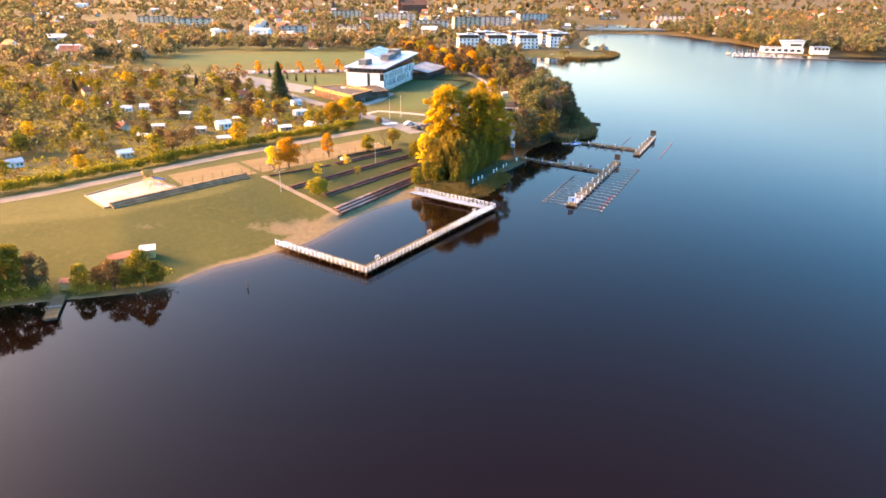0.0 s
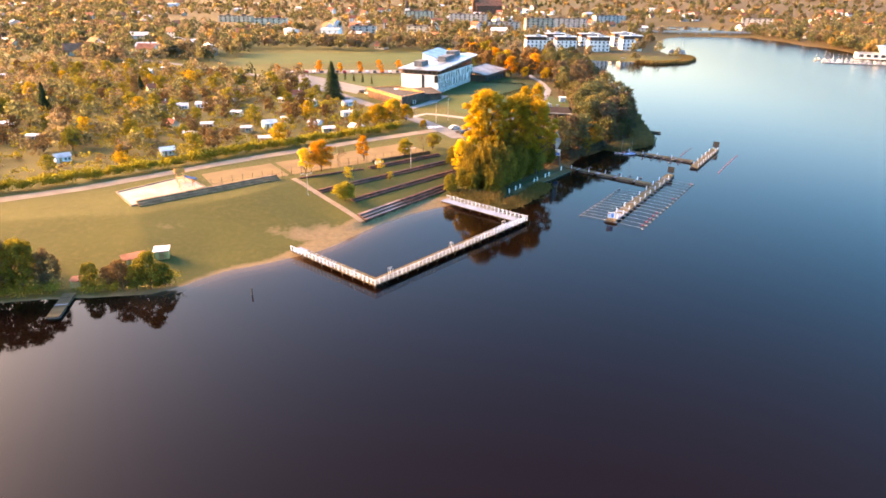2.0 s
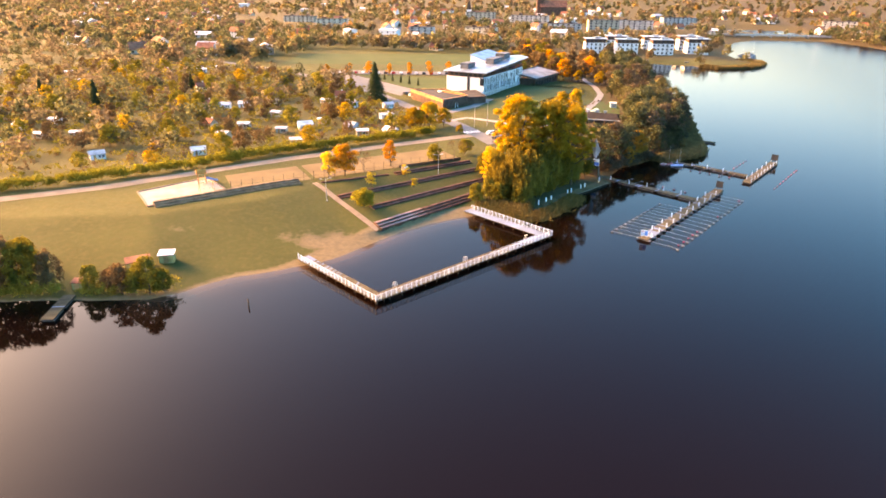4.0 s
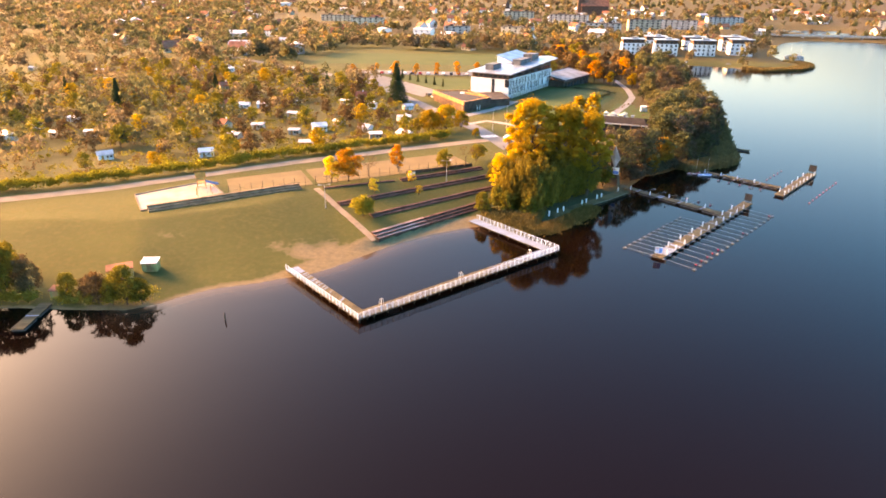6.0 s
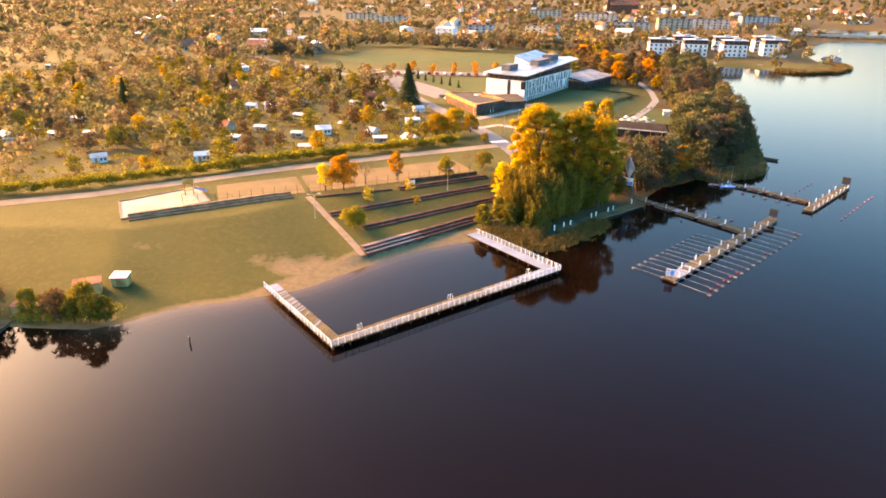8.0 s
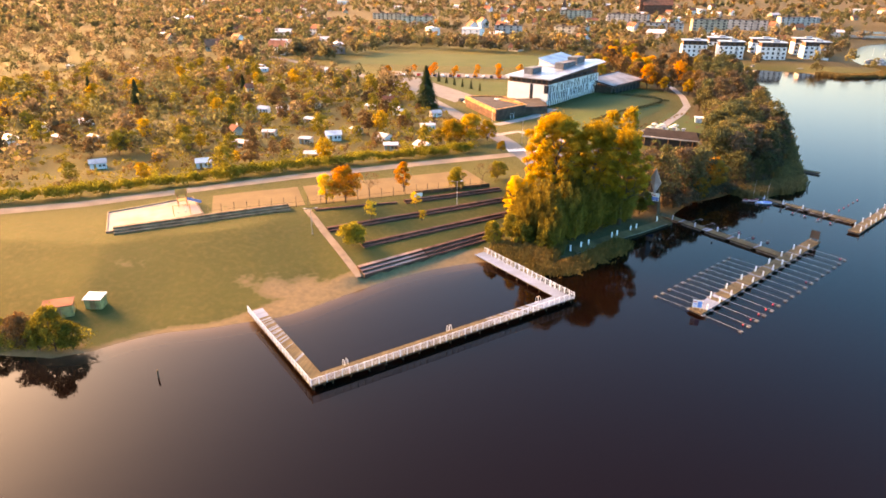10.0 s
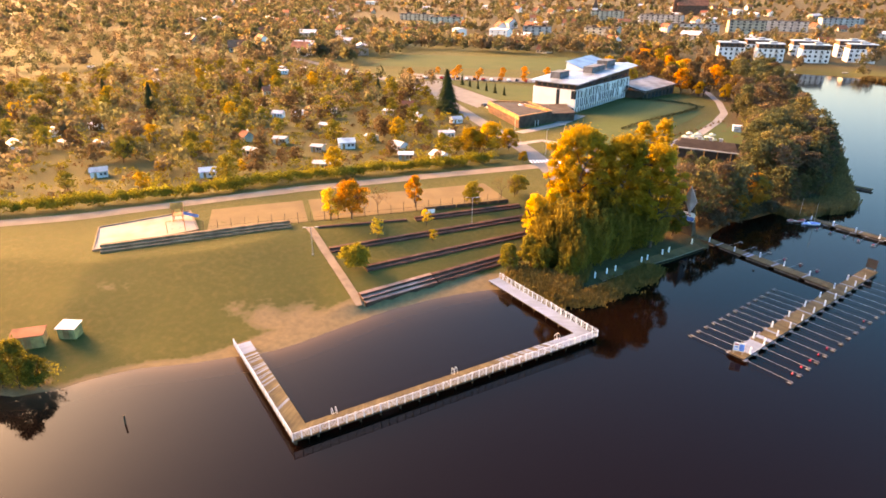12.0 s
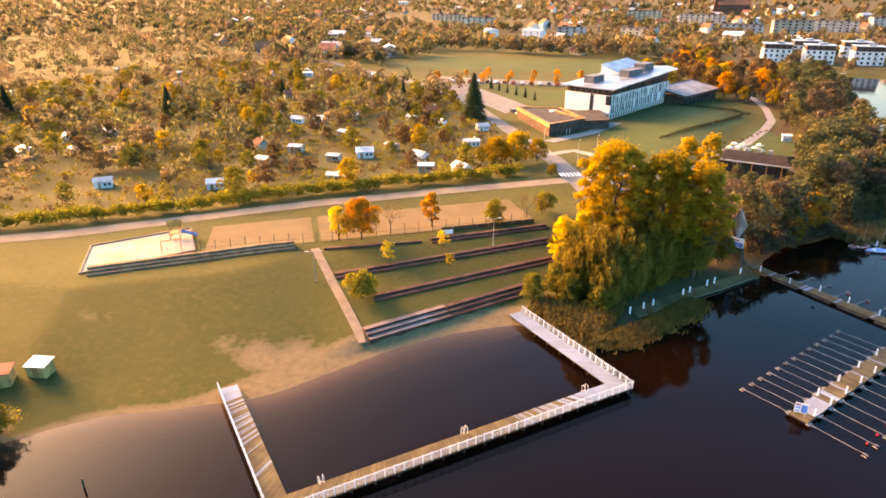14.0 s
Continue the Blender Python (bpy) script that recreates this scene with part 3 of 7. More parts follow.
def bench_row(name, a, b, rows, treads, material, label, group="", level=None):
    """Rows of boarded seats on a concrete footing along a line; each row stands higher and further back."""
    a, b = Vector((*a, 0)), Vector((*b, 0))
    d = (b - a).normalized()
    back = Vector((-d.y, d.x, 0))
    L = (b - a).length
    t = thing(name, a.x, a.y, 0, math.degrees(math.atan2(d.y, d.x)), label, "terrace seating", group)
    k = max(2, int(L / 3.0))
    face = material if material is COURT_BOARD else BENCH
    foot_me = Shape().box(L / k / 2, treads / 2, -1.2, L / k, treads, 1.5).mesh("footing", face)
    board_me = Shape().box(L / k / 2, treads * 0.14, 0.304, L / k - 0.06, treads * 0.28, 0.06).mesh("seat_board", material)
    riser_me = Shape().box(L / k / 2, -0.06, 0.0, L / k - 0.06, 0.08, 0.29).mesh("riser_board", face)
    for i in range(k):
        q = a + d * (L * (i + 0.5) / k)
        z = (level or gh(q.x, q.y)) + 0.1
        for r in range(rows):
            m = pose(L * i / k, treads * r, z + r * 0.40 - 0.1)
            part("footing", foot_me, None, t, m=m)
            part("riser_board", riser_me, None, t, m=m)
            for j in range(3):
                part("seat_board", board_me, None, t, m=m @ pose(0, treads * 0.33 * j, 0))
    return t


bench_row("beach_steps", (-25.2, 159.3), (-16.9, 172.8), 3, 1.05, BENCH_PALE, "long frosted brown boarded steps above the beach", "terrace seats", 1.05)
bench_row("beach_steps", (-16.8, 173.0), (-5.6, 191.2), 3, 1.0, BENCH, "long dark brown boarded steps above the beach", "terrace seats", 1.05)
bench_row("bench_row", (-30.6, 168.9), (-6.2, 202.4), 2, 1.0, BENCH, "dark brown double bench row on the grass terrace", "terrace seats", 2.5)
bench_row("bench_row", (-40.6, 171.2), (-9.8, 208.0), 2, 1.0, BENCH, "dark brown double bench row on the grass terrace", "terrace seats", 3.8)
bench_row("bench_row", (-31.5, 192.3), (-12.8, 211.8), 2, 0.9, BENCH, "dark brown bench row at the top of the terrace", "terrace seats", 5.05)
bench_row("retaining_step", (-49.0, 178.6), (-33.5, 191.5), 1, 0.8, BENCH, "low dark retaining step at the top of the terrace", "terrace seats")
bench_row("court_steps", (-79.2, 147.6), (-53.8, 175.6), 3, 0.85, COURT_BOARD, "brown boarded steps below the sand court", "terrace seats")
ramp = strip([(-25.8, 158.4), (-31, 162.5), (-35.5, 166), (-42, 171), (-50.9, 178.0)], 1.7, 0.16)
single("stair_ramp", ramp, STAIR, "worn brown concrete stair path up the grass slope", "path", kind="structure")

# ---- floating jetties ----
PEDESTAL = Shape().box(0, 0, 0, 0.28, 0.28, 0.1).box(0, 0, 0.1, 0.2, 0.2, 0.85).box(0, 0, 0.95, 0.24, 0.24, 0.08, top=0.6)
BOOM = mat("weathered_boom_steel", (0.17, 0.18, 0.195), 0.6, 0.4, scale=1, fine=0.1, var=0.25)
RED = mat("red_plastic", (0.36, 0.012, 0.045), 0.4, scale=1, var=0.15)
PINK = mat("faded_red_plastic", (0.42, 0.07, 0.12), 0.4, scale=1, var=0.15)
BLACK = mat("dark_panel", (0.025, 0.027, 0.03), 0.5, scale=1, var=0.2)
FLOAT = mat("pontoon_float", (0.10, 0.10, 0.105), 0.7, scale=1, fine=0.1, var=0.3)
BLUE = mat("sign_blue", (0.05, 0.24, 0.62), 0.4, scale=1, var=0.1)
pedestal_me = PEDESTAL.mesh("cabinet", RAILING)


def jetty(name, a, b, width, label, z=0.62, pale=()):
    """A floating jetty from a to b: sections on floats, boards across, pale joints."""
    a, b = Vector((*a, 0)), Vector((*b, 0))
    L = (b - a).length
    t = thing(name, a.x, a.y, 0, math.degrees(math.atan2(b.y - a.y, b.x - a.x)), label, "jetty")
    boards, frost = Shape(), Shape()
    n = int(L / 0.22)
    for i in range(n):
        x = L * (i + 0.5) / n
        (frost if any(lo < x < hi for lo, hi in pale) else boards).box(x, 0, z - 0.05, L / n * 0.92, width, 0.05 + rnd.uniform(0, 0.012))
    tagged(part("decking", boards, DECK, t, "brown boards"), kind="stuff")
    if frost.v:
        tagged(part("decking", frost, DECK_FROST, t, "pale frosted boards"), kind="stuff")
    k = max(1, round(L / 6.2))
    float_me = Shape().box(0, 0, -0.35, L / k * 0.8, width * 0.92, 0.75).mesh("float", FLOAT)
    side_me = Shape().box(0, 0, z - 0.27, L / k - 0.1, 0.12, 0.22).mesh("side_beam", PILE)
    joint_me = Shape().box(0, 0, z + 0.004, 0.3, width, 0.03).mesh("joint_plate", DECK_FROST)
    for i in range(k):
        x = L * (i + 0.5) / k
        part("float", float_me, None, t, m=pose(x, 0, 0))
        for s in (-1, 1):
            part("side_beam", side_me, None, t, m=pose(x, s * (width / 2 - 0.05), 0))
        if i:
            part("joint_plate", joint_me, None, t, m=pose(L * i / k, 0, 0), label="pale joint plate")
    return t, (b - a).normalized(), L


def boom(x, y, rz, length, buoy, group):
    """A steel mooring boom that reaches out from a jetty, on floats at its end."""
    t = thing("mooring_boom", x, y, 0, rz, "thin galvanised mooring boom with end float" + (" and red buoy" if buoy else ""), "mooring boom", group)
    arm = Shape().tube((0, -0.5, 0.42), (0.9, -0.06, 0.40), 0.04, n=6).tube((0, 0.5, 0.42), (0.9, 0.06, 0.40), 0.04, n=6).tube((0.85, 0, 0.40), (length, 0, 0.30), 0.04, n=6)
    part("arm", arm, BOOM, t)
    part("bracket", Shape().box(0.25, 0, 0.38, 0.5, 1.1, 0.05), BOOM, t)
    for s in (-0.28, 0.28):
        part("end_float", Shape().tube((length - 0.35, s, 0.1), (length + 0.3, s, 0.1), 0.09, n=8), BOOM, t)
    part("cross_bar", Shape().beam((length, -0.4, 0.28), (length, 0.4, 0.28), 0.07, 0.07), BOOM, t)
    if buoy:
        part("buoy", Shape().blob(length - 0.9, -0.35, 0.12, 0.2, 0.2, 0.2), RED, t, "red buoy")


def pedestals(t, places, group):
    for x, y in places:
        p = t.matrix_world @ Vector((x, y, 0.64))
        o = thing("service_pedestal", p.x, p.y, p.z, math.degrees(t.matrix_world.to_euler().z), "white service pedestal standing on the jetty", "pedestal", group)
        part("cabinet", pedestal_me, None, o)
        part("lamp_head", Shape().box(0, 0, 1.03, 0.16, 0.16, 0.1, top=0.8), WHITE, o)


def board_sign(name, x, y, z, rz, w, h, up, material, label, bars=None):
    t = thing(name, x, y, z, rz, label, "sign")
    for s in (-w * 0.4, w * 0.4):
        part("leg", Shape().tube((s, 0, 0), (s, 0, up + h * 0.9), 0.05, n=6), STEEL, t)
    part("panel", Shape().box(0, -0.06, up, w, 0.06, h), material, t)
    for bx, bz, bw, bh, bm_ in bars or ():
        part("bar", Shape().box(bx, -0.10, up + bz, bw, 0.012, bh), bm_, t)
    return t


# the near jetty: gangway and cross arm
gang, _, _ = jetty("gangway_jetty", (27.0, 223.4), (55.0, 205.2), 2.5, "brown boarded floating gangway from the shore", pale=((14, 14.5), (20, 20.4)))
cross, cd, cl = jetty("cross_jetty", (37.4, 170.3), (62.2, 218.2), 2.6, "brown boarded floating cross jetty with frosted section", pale=((2.2, 6.8), (8.3, 9.4), (12, 12.4)))
ca = math.degrees(math.atan2(cd.y, cd.x))
for i in range(15):
    s = 0.6 + i * 2.42 if i < 14 else 34.0
    p = Vector((37.4, 170.3, 0)) + cd * s + Vector((-cd.y, cd.x, 0)) * 1.2
    if i < 13:
        boom(p.x, p.y, ca + 90, 7.2, False, "booms of the near jetty")
for i in range(17):
    s = 0.3 + i * 3.0
    p = Vector((37.4, 170.3, 0)) + cd * s - Vector((-cd.y, cd.x, 0)) * 1.2
    boom(p.x, p.y, ca - 90, 7.4, 1 <= i <= 5 or i in (10, 16), "booms of the near jetty")
pedestals(cross, [(2.4 + 4.5 * i, -1.05) for i in range(11)] + [(7.5 + 6.2 * i, 1.05) for i in range(7)], "pedestals on the jetties")
pedestals(gang, [(4.5, -0.9), (11.0, -0.9), (16, 0.95), (21.5, 0.95), (27, 0.95)], "pedestals on the jetties")
for i in range(6):
    p = Vector((26.3, 223.9, 0)).lerp(Vector((52.6, 206.9, 0)), 0.28 + 0.115 * i) + Vector((0.543, 0.84, 0)) * 1.2
    boom(p.x, p.y, 57.1, 5.0, i > 2, "booms of the gangway")
p = Vector((37.4, 170.3, 0)) + cd * 0.9
board_sign("jetty_sign", p.x - 0.2, p.y, 0.64, ca - 62, 1.6, 1.5, 0.5, WHITE, "white and blue notice board at the jetty's tip",
           [(0.38, 0.1, 0.75, 1.2, BLUE), (-0.42, 1.05, 0.6, 0.28, PINK), (-0.42, 0.58, 0.6, 0.28, BLUE), (-0.42, 0.15, 0.6, 0.22, BLUE)])
p = Vector((37.4, 170.3, 0)) + cd * (cl - 0.6)
board_sign("jetty_end_board", p.x, p.y, 0.64, ca - 90, 2.0, 2.0, 0.6, BLACK, "dark notice board at the jetty's far end")
# the farther jetty
gang2, _, _ = jetty("gangway_jetty", (42.5, 253.6), (73.4, 236.8), 2.2, "brown boarded floating gangway of the farther jetty")
cross2, cd2, cl2 = jetty("cross_jetty", (71.6, 228.2), (86.2, 257.0), 2.6, "brown boarded floating cross jetty further out")
pedestals(cross2, [(1.5 + 3.6 * i, -1.05) for i in range(9)] + [(4 + 5.5 * i, 1.05) for i in range(5)], "pedestals on the jetties")
pedestals(gang2, [(7 + 5.2 * i, -0.85) for i in range(5)], "pedestals on the jetties")
p = Vector((71.6, 228.2, 0)) + cd2 * (cl2 - 0.6)
board_sign("jetty_end_board", p.x, p.y, 0.64, math.degrees(math.atan2(cd2.y, cd2.x)) - 90, 2.2, 2.2, 0.6, BLACK, "dark notice board at the jetty's far end")
buoy_me = {m_.name: Shape().blob(0, 0, 0.1, 0.22, 0.22, 0.22).mesh("buoy", m_) for m_ in (RED, PINK, BLACK)}
ring_me = Shape().tube((0, 0, 0.35), (0, 0, 0.47), 0.05, n=6).mesh("eye", STEEL)


def buoy(x, y, colour):
    t = thing("mooring_buoy", x, y, 0, 0, {"red_plastic": "red", "faded_red_plastic": "faded red", "dark_panel": "black"}[colour] + " mooring buoy afloat beside the jetty", "buoy", "mooring buoys")
    part("float", buoy_me[colour], None, t)
    part("eye", ring_me, None, t)


for i in range(9):
    q = Vector((71.6, 228.2, 0)) + cd2 * (0.5 + i * 3.4) + Vector((cd2.y, -cd2.x, 0)) * 8.2
    buoy(q.x, q.y, "faded_red_plastic")
for i in range(5):
    q = Vector((71.6, 228.2, 0)) + cd2 * (16 + i * 3.4) - Vector((cd2.y, -cd2.x, 0)) * 8.5
    buoy(q.x, q.y, "faded_red_plastic")
buoy(39.8, 208.8, "dark_panel")
for i in range(8):
    q = Vector((42.5, 253.6, 0)).lerp(Vector((73.4, 236.8, 0)), 0.27 + 0.09 * i) + Vector((-0.478, -0.878, 0)) * 1.05
    boom(q.x, q.y, -118.5, 4.6, True, "booms of the farther gangway")
jetty("small_jetty", (55.0, 289.9), (71.0, 283.6), 1.6, "narrow grey jetty behind the reeds")
jetty("old_jetty", (-73.2, 111.6), (-69.8, 102.2), 2.3, "weathered wooden jetty below the trees")


def rowing_boat(x, y, rz, hull, lining, label):
    t = thing("sailing_dinghy", x, y, 0.02, rz, label, "boat", "moored dinghies")
    n, rings = 9, []
    for i in range(n):
        u = i / (n - 1)
        w = 1.0 * math.sin(math.pi * min(1, 0.22 + 0.78 * (1 - u))) ** 0.7 if u < 0.98 else 0.06
        X = -2.2 + 4.6 * u
        rings.append([(X, -w, 0.36 + 0.2 * u * u), (X, -w * 0.75, 0.05), (X, 0, -0.1), (X, w * 0.75, 0.05), (X, w, 0.36 + 0.2 * u * u)])
    s = Shape()
    s.add([p for r in rings for p in r], [(5 * i + j, 5 * i + j + 1, 5 * i + j + 6, 5 * i + j + 5) for i in range(n - 1) for j in range(4)] + [(0, 1, 2, 3, 4)])
    part("hull", s, hull, t)
    deck = Shape().add([(r[0][0], r[0][1] * 0.96, r[0][2] - 0.02) for r in rings] + [(r[4][0], r[4][1] * 0.96, r[4][2] - 0.02) for r in rings],
                       [(i, i + 1, n + i + 1, n + i) for i in range(n - 1)])
    part("deck_cover", deck, lining, t, "coloured inner deck")
    for side in (0, 4):
        g = Shape()
        edge = [(X + dx, Y + dy, Z + dz) for X, Y, Z in (q[side] for q in rings) for dx, dy, dz in ((0, -0.03, -0.03), (0, 0.03, -0.03), (0, 0.03, 0.03), (0, -0.03, 0.03))]
        g.add(edge, [(4 * i + j, 4 * i + (j + 1) % 4, 4 * i + 4 + (j + 1) % 4, 4 * i + 4 + j) for i in range(n - 1) for j in range(4)] + [(3, 2, 1, 0), (4 * n - 4, 4 * n - 3, 4 * n - 2, 4 * n - 1)])
        part("gunwale", g, WHITE, t)
    part("thwart", Shape().box(-0.4, 0, 0.42, 0.35, 1.5, 0.04), WHITE, t)
    part("mast", Shape().tube((0.7, 0, 0.5), (0.75, 0, 6.2), 0.05, 0.03, 6), STEEL, t)


HULL_RED = mat("pink_white_hull", (0.55, 0.20, 0.22), 0.35, scale=1, var=0.15)
HULL_BLUE = mat("pale_blue_hull", (0.22, 0.48, 0.72), 0.35, scale=1, var=0.15)
LINING_R, LINING_B = mat("faded_red_deck", (0.70, 0.03, 0.06), 0.5, var=0.15), mat("pale_blue_deck", (0.03, 0.27, 0.72), 0.5, var=0.15)
rowing_boat(49.3, 245.9, 24, HULL_RED, LINING_R, "small white dinghy with a red inner deck moored at the jetty")
rowing_boat(52.6, 244.9, 20, HULL_BLUE, LINING_B, "small pale dinghy with a blue inner deck moored at the jetty")

# quay path with bollards
quay = strip([(11.0, 189.4), (17.2, 199.9), (22.4, 207.4), (28.3, 216.9)], 2.3, 0.35)
RUST = mat("rust_paving", (0.19, 0.075, 0.032), 0.9, scale=3, fine=0.3, var=0.35)
single("quay_path", quay, RUST, "rust-brown paved quay path under the trees", "path", kind="structure")
kerb = Shape()
kl = [(12.1, 188.8), (18.3, 199.1), (23.5, 206.6), (29.5, 216.2)]
for (ax, ay), (bx, by) in zip(kl, kl[1:]):
    kerb.beam((ax, ay, 0.05), (bx, by, 0.12), 0.25, 0.9)
single("quay_edge", kerb, mat("black_wet_timber", (0.022, 0.018, 0.014), 0.7, scale=1, fine=0.1, var=0.4, spec=0.06), "dark timber quay edge", "quay", kind="structure")
cap_line = Shape()
for (ax, ay), (bx, by) in zip(kl, kl[1:]):
    cap_line.beam((ax, ay, 0.56), (bx, by, 0.62), 0.22, 0.07)
single("quay_coping", cap_line, STAIR, "thin brown coping on the quay edge", "quay", kind="structure")
bollard_me = Shape().box(0, 0, 0, 0.34, 0.34, 0.1).tube((0, 0, 0.1), (0, 0, 1.25), 0.17, n=10).mesh("post", WHITE)
bollard_cap = Shape().tube((0, 0, 1.25), (0, 0, 1.38), 0.19, 0.08, 10).mesh("cap", WHITE)
for u in (0.0, 0.11, 0.19, 0.45, 0.51, 0.67, 0.74, 1.0):
    x, y = 10.5 + 16.2 * u, 189.1 + 27.4 * u
    t = thing("bollard_light", x, y, gh(x, y) + 0.15, 30, "white bollard light beside the quay path", "bollard", "bollards on the quay")
    part("post", bollard_me, None, t)
    part("cap", bollard_cap, None, t)


def lamp_post(x, y, h=6.0, arms=2, rz=0):
    t = thing("street_lamp", x, y, gh(x, y), rz, "slim grey lamp post" + (" with two arms" if arms == 2 else ""), "street lamp", "park lamps")
    part("pole", Shape().tube((0, 0, 0), (0, 0, h), 0.10, 0.06, 8), STEEL, t)
    part("foot", Shape().box(0, 0, 0, 0.35, 0.35, 0.15), CONCRETE, t)
    for s in ((-1, 1) if arms == 2 else (1,)):
        part("arm", Shape().tube((0, 0, h - 0.1), (s * 1.1, 0, h + 0.15), 0.04, n=6), STEEL, t)
        part("lamp_head", Shape().box(s * 1.25, 0, h + 0.08, 0.7, 0.26, 0.12, top=0.8), STEEL, t)


lamp_post(-20.5, 199.0, 6.0, 2, 30)
lamp_post(-43.4, 168.6, 6.0, 2, 35)
lamp_post(-21.3, 262.0, 7.5, 1, 90)
lamp_post(-17.0, 266.0, 8.5, 1, 90)
lamp_post(-40.0, 287.0, 7.0, 1, 0)

# ---- trees, shrubs, reeds ----
BARK = mat("bark", (0.085, 0.065, 0.05), 0.95, scale=1, fine=0.1, var=0.5)
GOLD = leaf("golden_leaves", (0.19, 0.145, 0.02), (0.35, 0.22, 0.025), (0.46, 0.245, 0.022), 0.5)
ORANGE = leaf("orange_leaves", (0.34, 0.18, 0.025), (0.47, 0.20, 0.02), (0.48, 0.15, 0.02), 0.45)
YELLOW = leaf("yellow_leaves", (0.26, 0.22, 0.03), (0.50, 0.34, 0.04), (0.56, 0.34, 0.03))
LIME = leaf("yellow_green_leaves", (0.11, 0.105, 0.02), (0.19, 0.165, 0.026), (0.29, 0.215, 0.028))
OLIVE = leaf("olive_leaves", (0.10, 0.092, 0.02), (0.17, 0.145, 0.026), (0.25, 0.185, 0.03), 0.45)
WILLOW = leaf("willow_leaves", (0.12, 0.095, 0.022), (0.18, 0.135, 0.028), (0.27, 0.185, 0.034))
THINNING = leaf("gold_olive_leaves", (0.22, 0.16, 0.026), (0.38, 0.245, 0.028), (0.47, 0.28, 0.028), 0.55)
DARK = leaf("dark_green_leaves", (0.040, 0.054, 0.032), (0.064, 0.076, 0.040), (0.095, 0.095, 0.044), 0.35)
AMBER = leaf("amber_leaves", (0.20, 0.115, 0.03), (0.32, 0.165, 0.03), (0.40, 0.18, 0.028), 0.5)
BROWN = leaf("brown_leaves", (0.085, 0.058, 0.032), (0.13, 0.084, 0.042), (0.17, 0.10, 0.042), 0.4)
MOSS = leaf("grey_green_leaves", (0.068, 0.07, 0.036), (0.105, 0.10, 0.046), (0.145, 0.122, 0.05), 0.35)
UMBER = leaf("dull_brown_leaves", (0.058, 0.050, 0.038), (0.086, 0.068, 0.047), (0.125, 0.085, 0.052), 0.4)
NEEDLE = leaf("conifer_needles", (0.018, 0.03, 0.013), (0.03, 0.042, 0.018), (0.045, 0.05, 0.02), 0.15)
HEDGE = leaf("hedge_leaves", (0.09, 0.10, 0.02), (0.19, 0.17, 0.025), (0.27, 0.2, 0.03))
REED_DARK = leaf("dark_reed_blades", (0.075, 0.06, 0.03), (0.115, 0.088, 0.04), (0.165, 0.12, 0.052), 0.45)
REED = leaf("reed_blades", (0.12, 0.092, 0.03), (0.17, 0.122, 0.042), (0.23, 0.155, 0.06), 0.45)


def leaf_cloud(r, centres, radii, count, size, flat=0.8, shell=0.55):
    """Corner points of leaf clumps scattered over and inside rounded lobes."""
    centres, radii = np.asarray(centres, float), np.asarray(radii, float)
    w = radii ** 2
    pick = r.choice(len(centres), count, p=w / w.sum())
    way = r.normal(size=(count, 3))
    way /= np.linalg.norm(way, axis=1)[:, None]
    way[:, 2] = np.where(way[:, 2] < -0.35, -way[:, 2], way[:, 2])
    rad = radii[pick] * (shell + (1.08 - shell) * r.random(count) ** 0.6) * np.exp(r.normal(0, 0.16, count))
    mid = centres[pick] + way * rad[:, None] * np.array([1, 1, flat])
    nrm = way + r.normal(0, 0.55, (count, 3))
    nrm /= np.linalg.norm(nrm, axis=1)[:, None]
    a = np.cross(nrm, r.normal(size=(count, 3)))
    a /= np.linalg.norm(a, axis=1)[:, None]
    b = np.cross(nrm, a)
    s = size * (0.55 + 0.9 * r.random(count))[:, None]
    bend = nrm * s * 0.25
    return np.stack([mid - a * s * 0.5, mid + b * s * 0.42 + bend, mid + a * s * 0.5, mid - b * s * 0.42 + bend], 1).reshape(-1, 3)


def quad_mesh(name, pts, material):
    me = bpy.data.meshes.new(name)
    n = len(pts) // 4
    me.vertices.add(4 * n)
    me.vertices.foreach_set("co", np.ascontiguousarray(pts, np.float32).reshape(-1))
    me.loops.add(4 * n)
    me.loops.foreach_set("vertex_index", np.arange(4 * n, dtype=np.int32))
    me.polygons.add(n)
    me.polygons.foreach_set("loop_start", np.arange(0, 4 * n, 4, dtype=np.int32))
    me.materials.append(material)
    me.update(calc_edges=True)
    return me


def limbs(s, r, p, way, length, rad, depth, tips):
    """A limb that bends and forks down to thin twigs."""
    q = p
    for k in range(2):
        way = (way + Vector(r.normal(0, 0.12, 3))).normalized()
        e = q + way * (length / 2)
        s.tube(q, e, rad * (1 - 0.22 * k), rad * (0.78 - 0.2 * k), 6 if depth > 1 else 4)
        q = e
    tips.append(q)
    if depth:
        for i in range(3 if depth > 1 else 2):
            turn = Vector(r.normal(0, 0.55, 3))
            limbs(s, r, q, (way + turn + Vector((0, 0, 0.12))).normalized(), length * r.uniform(0.6, 0.8), rad * 0.55, depth - 1, tips)


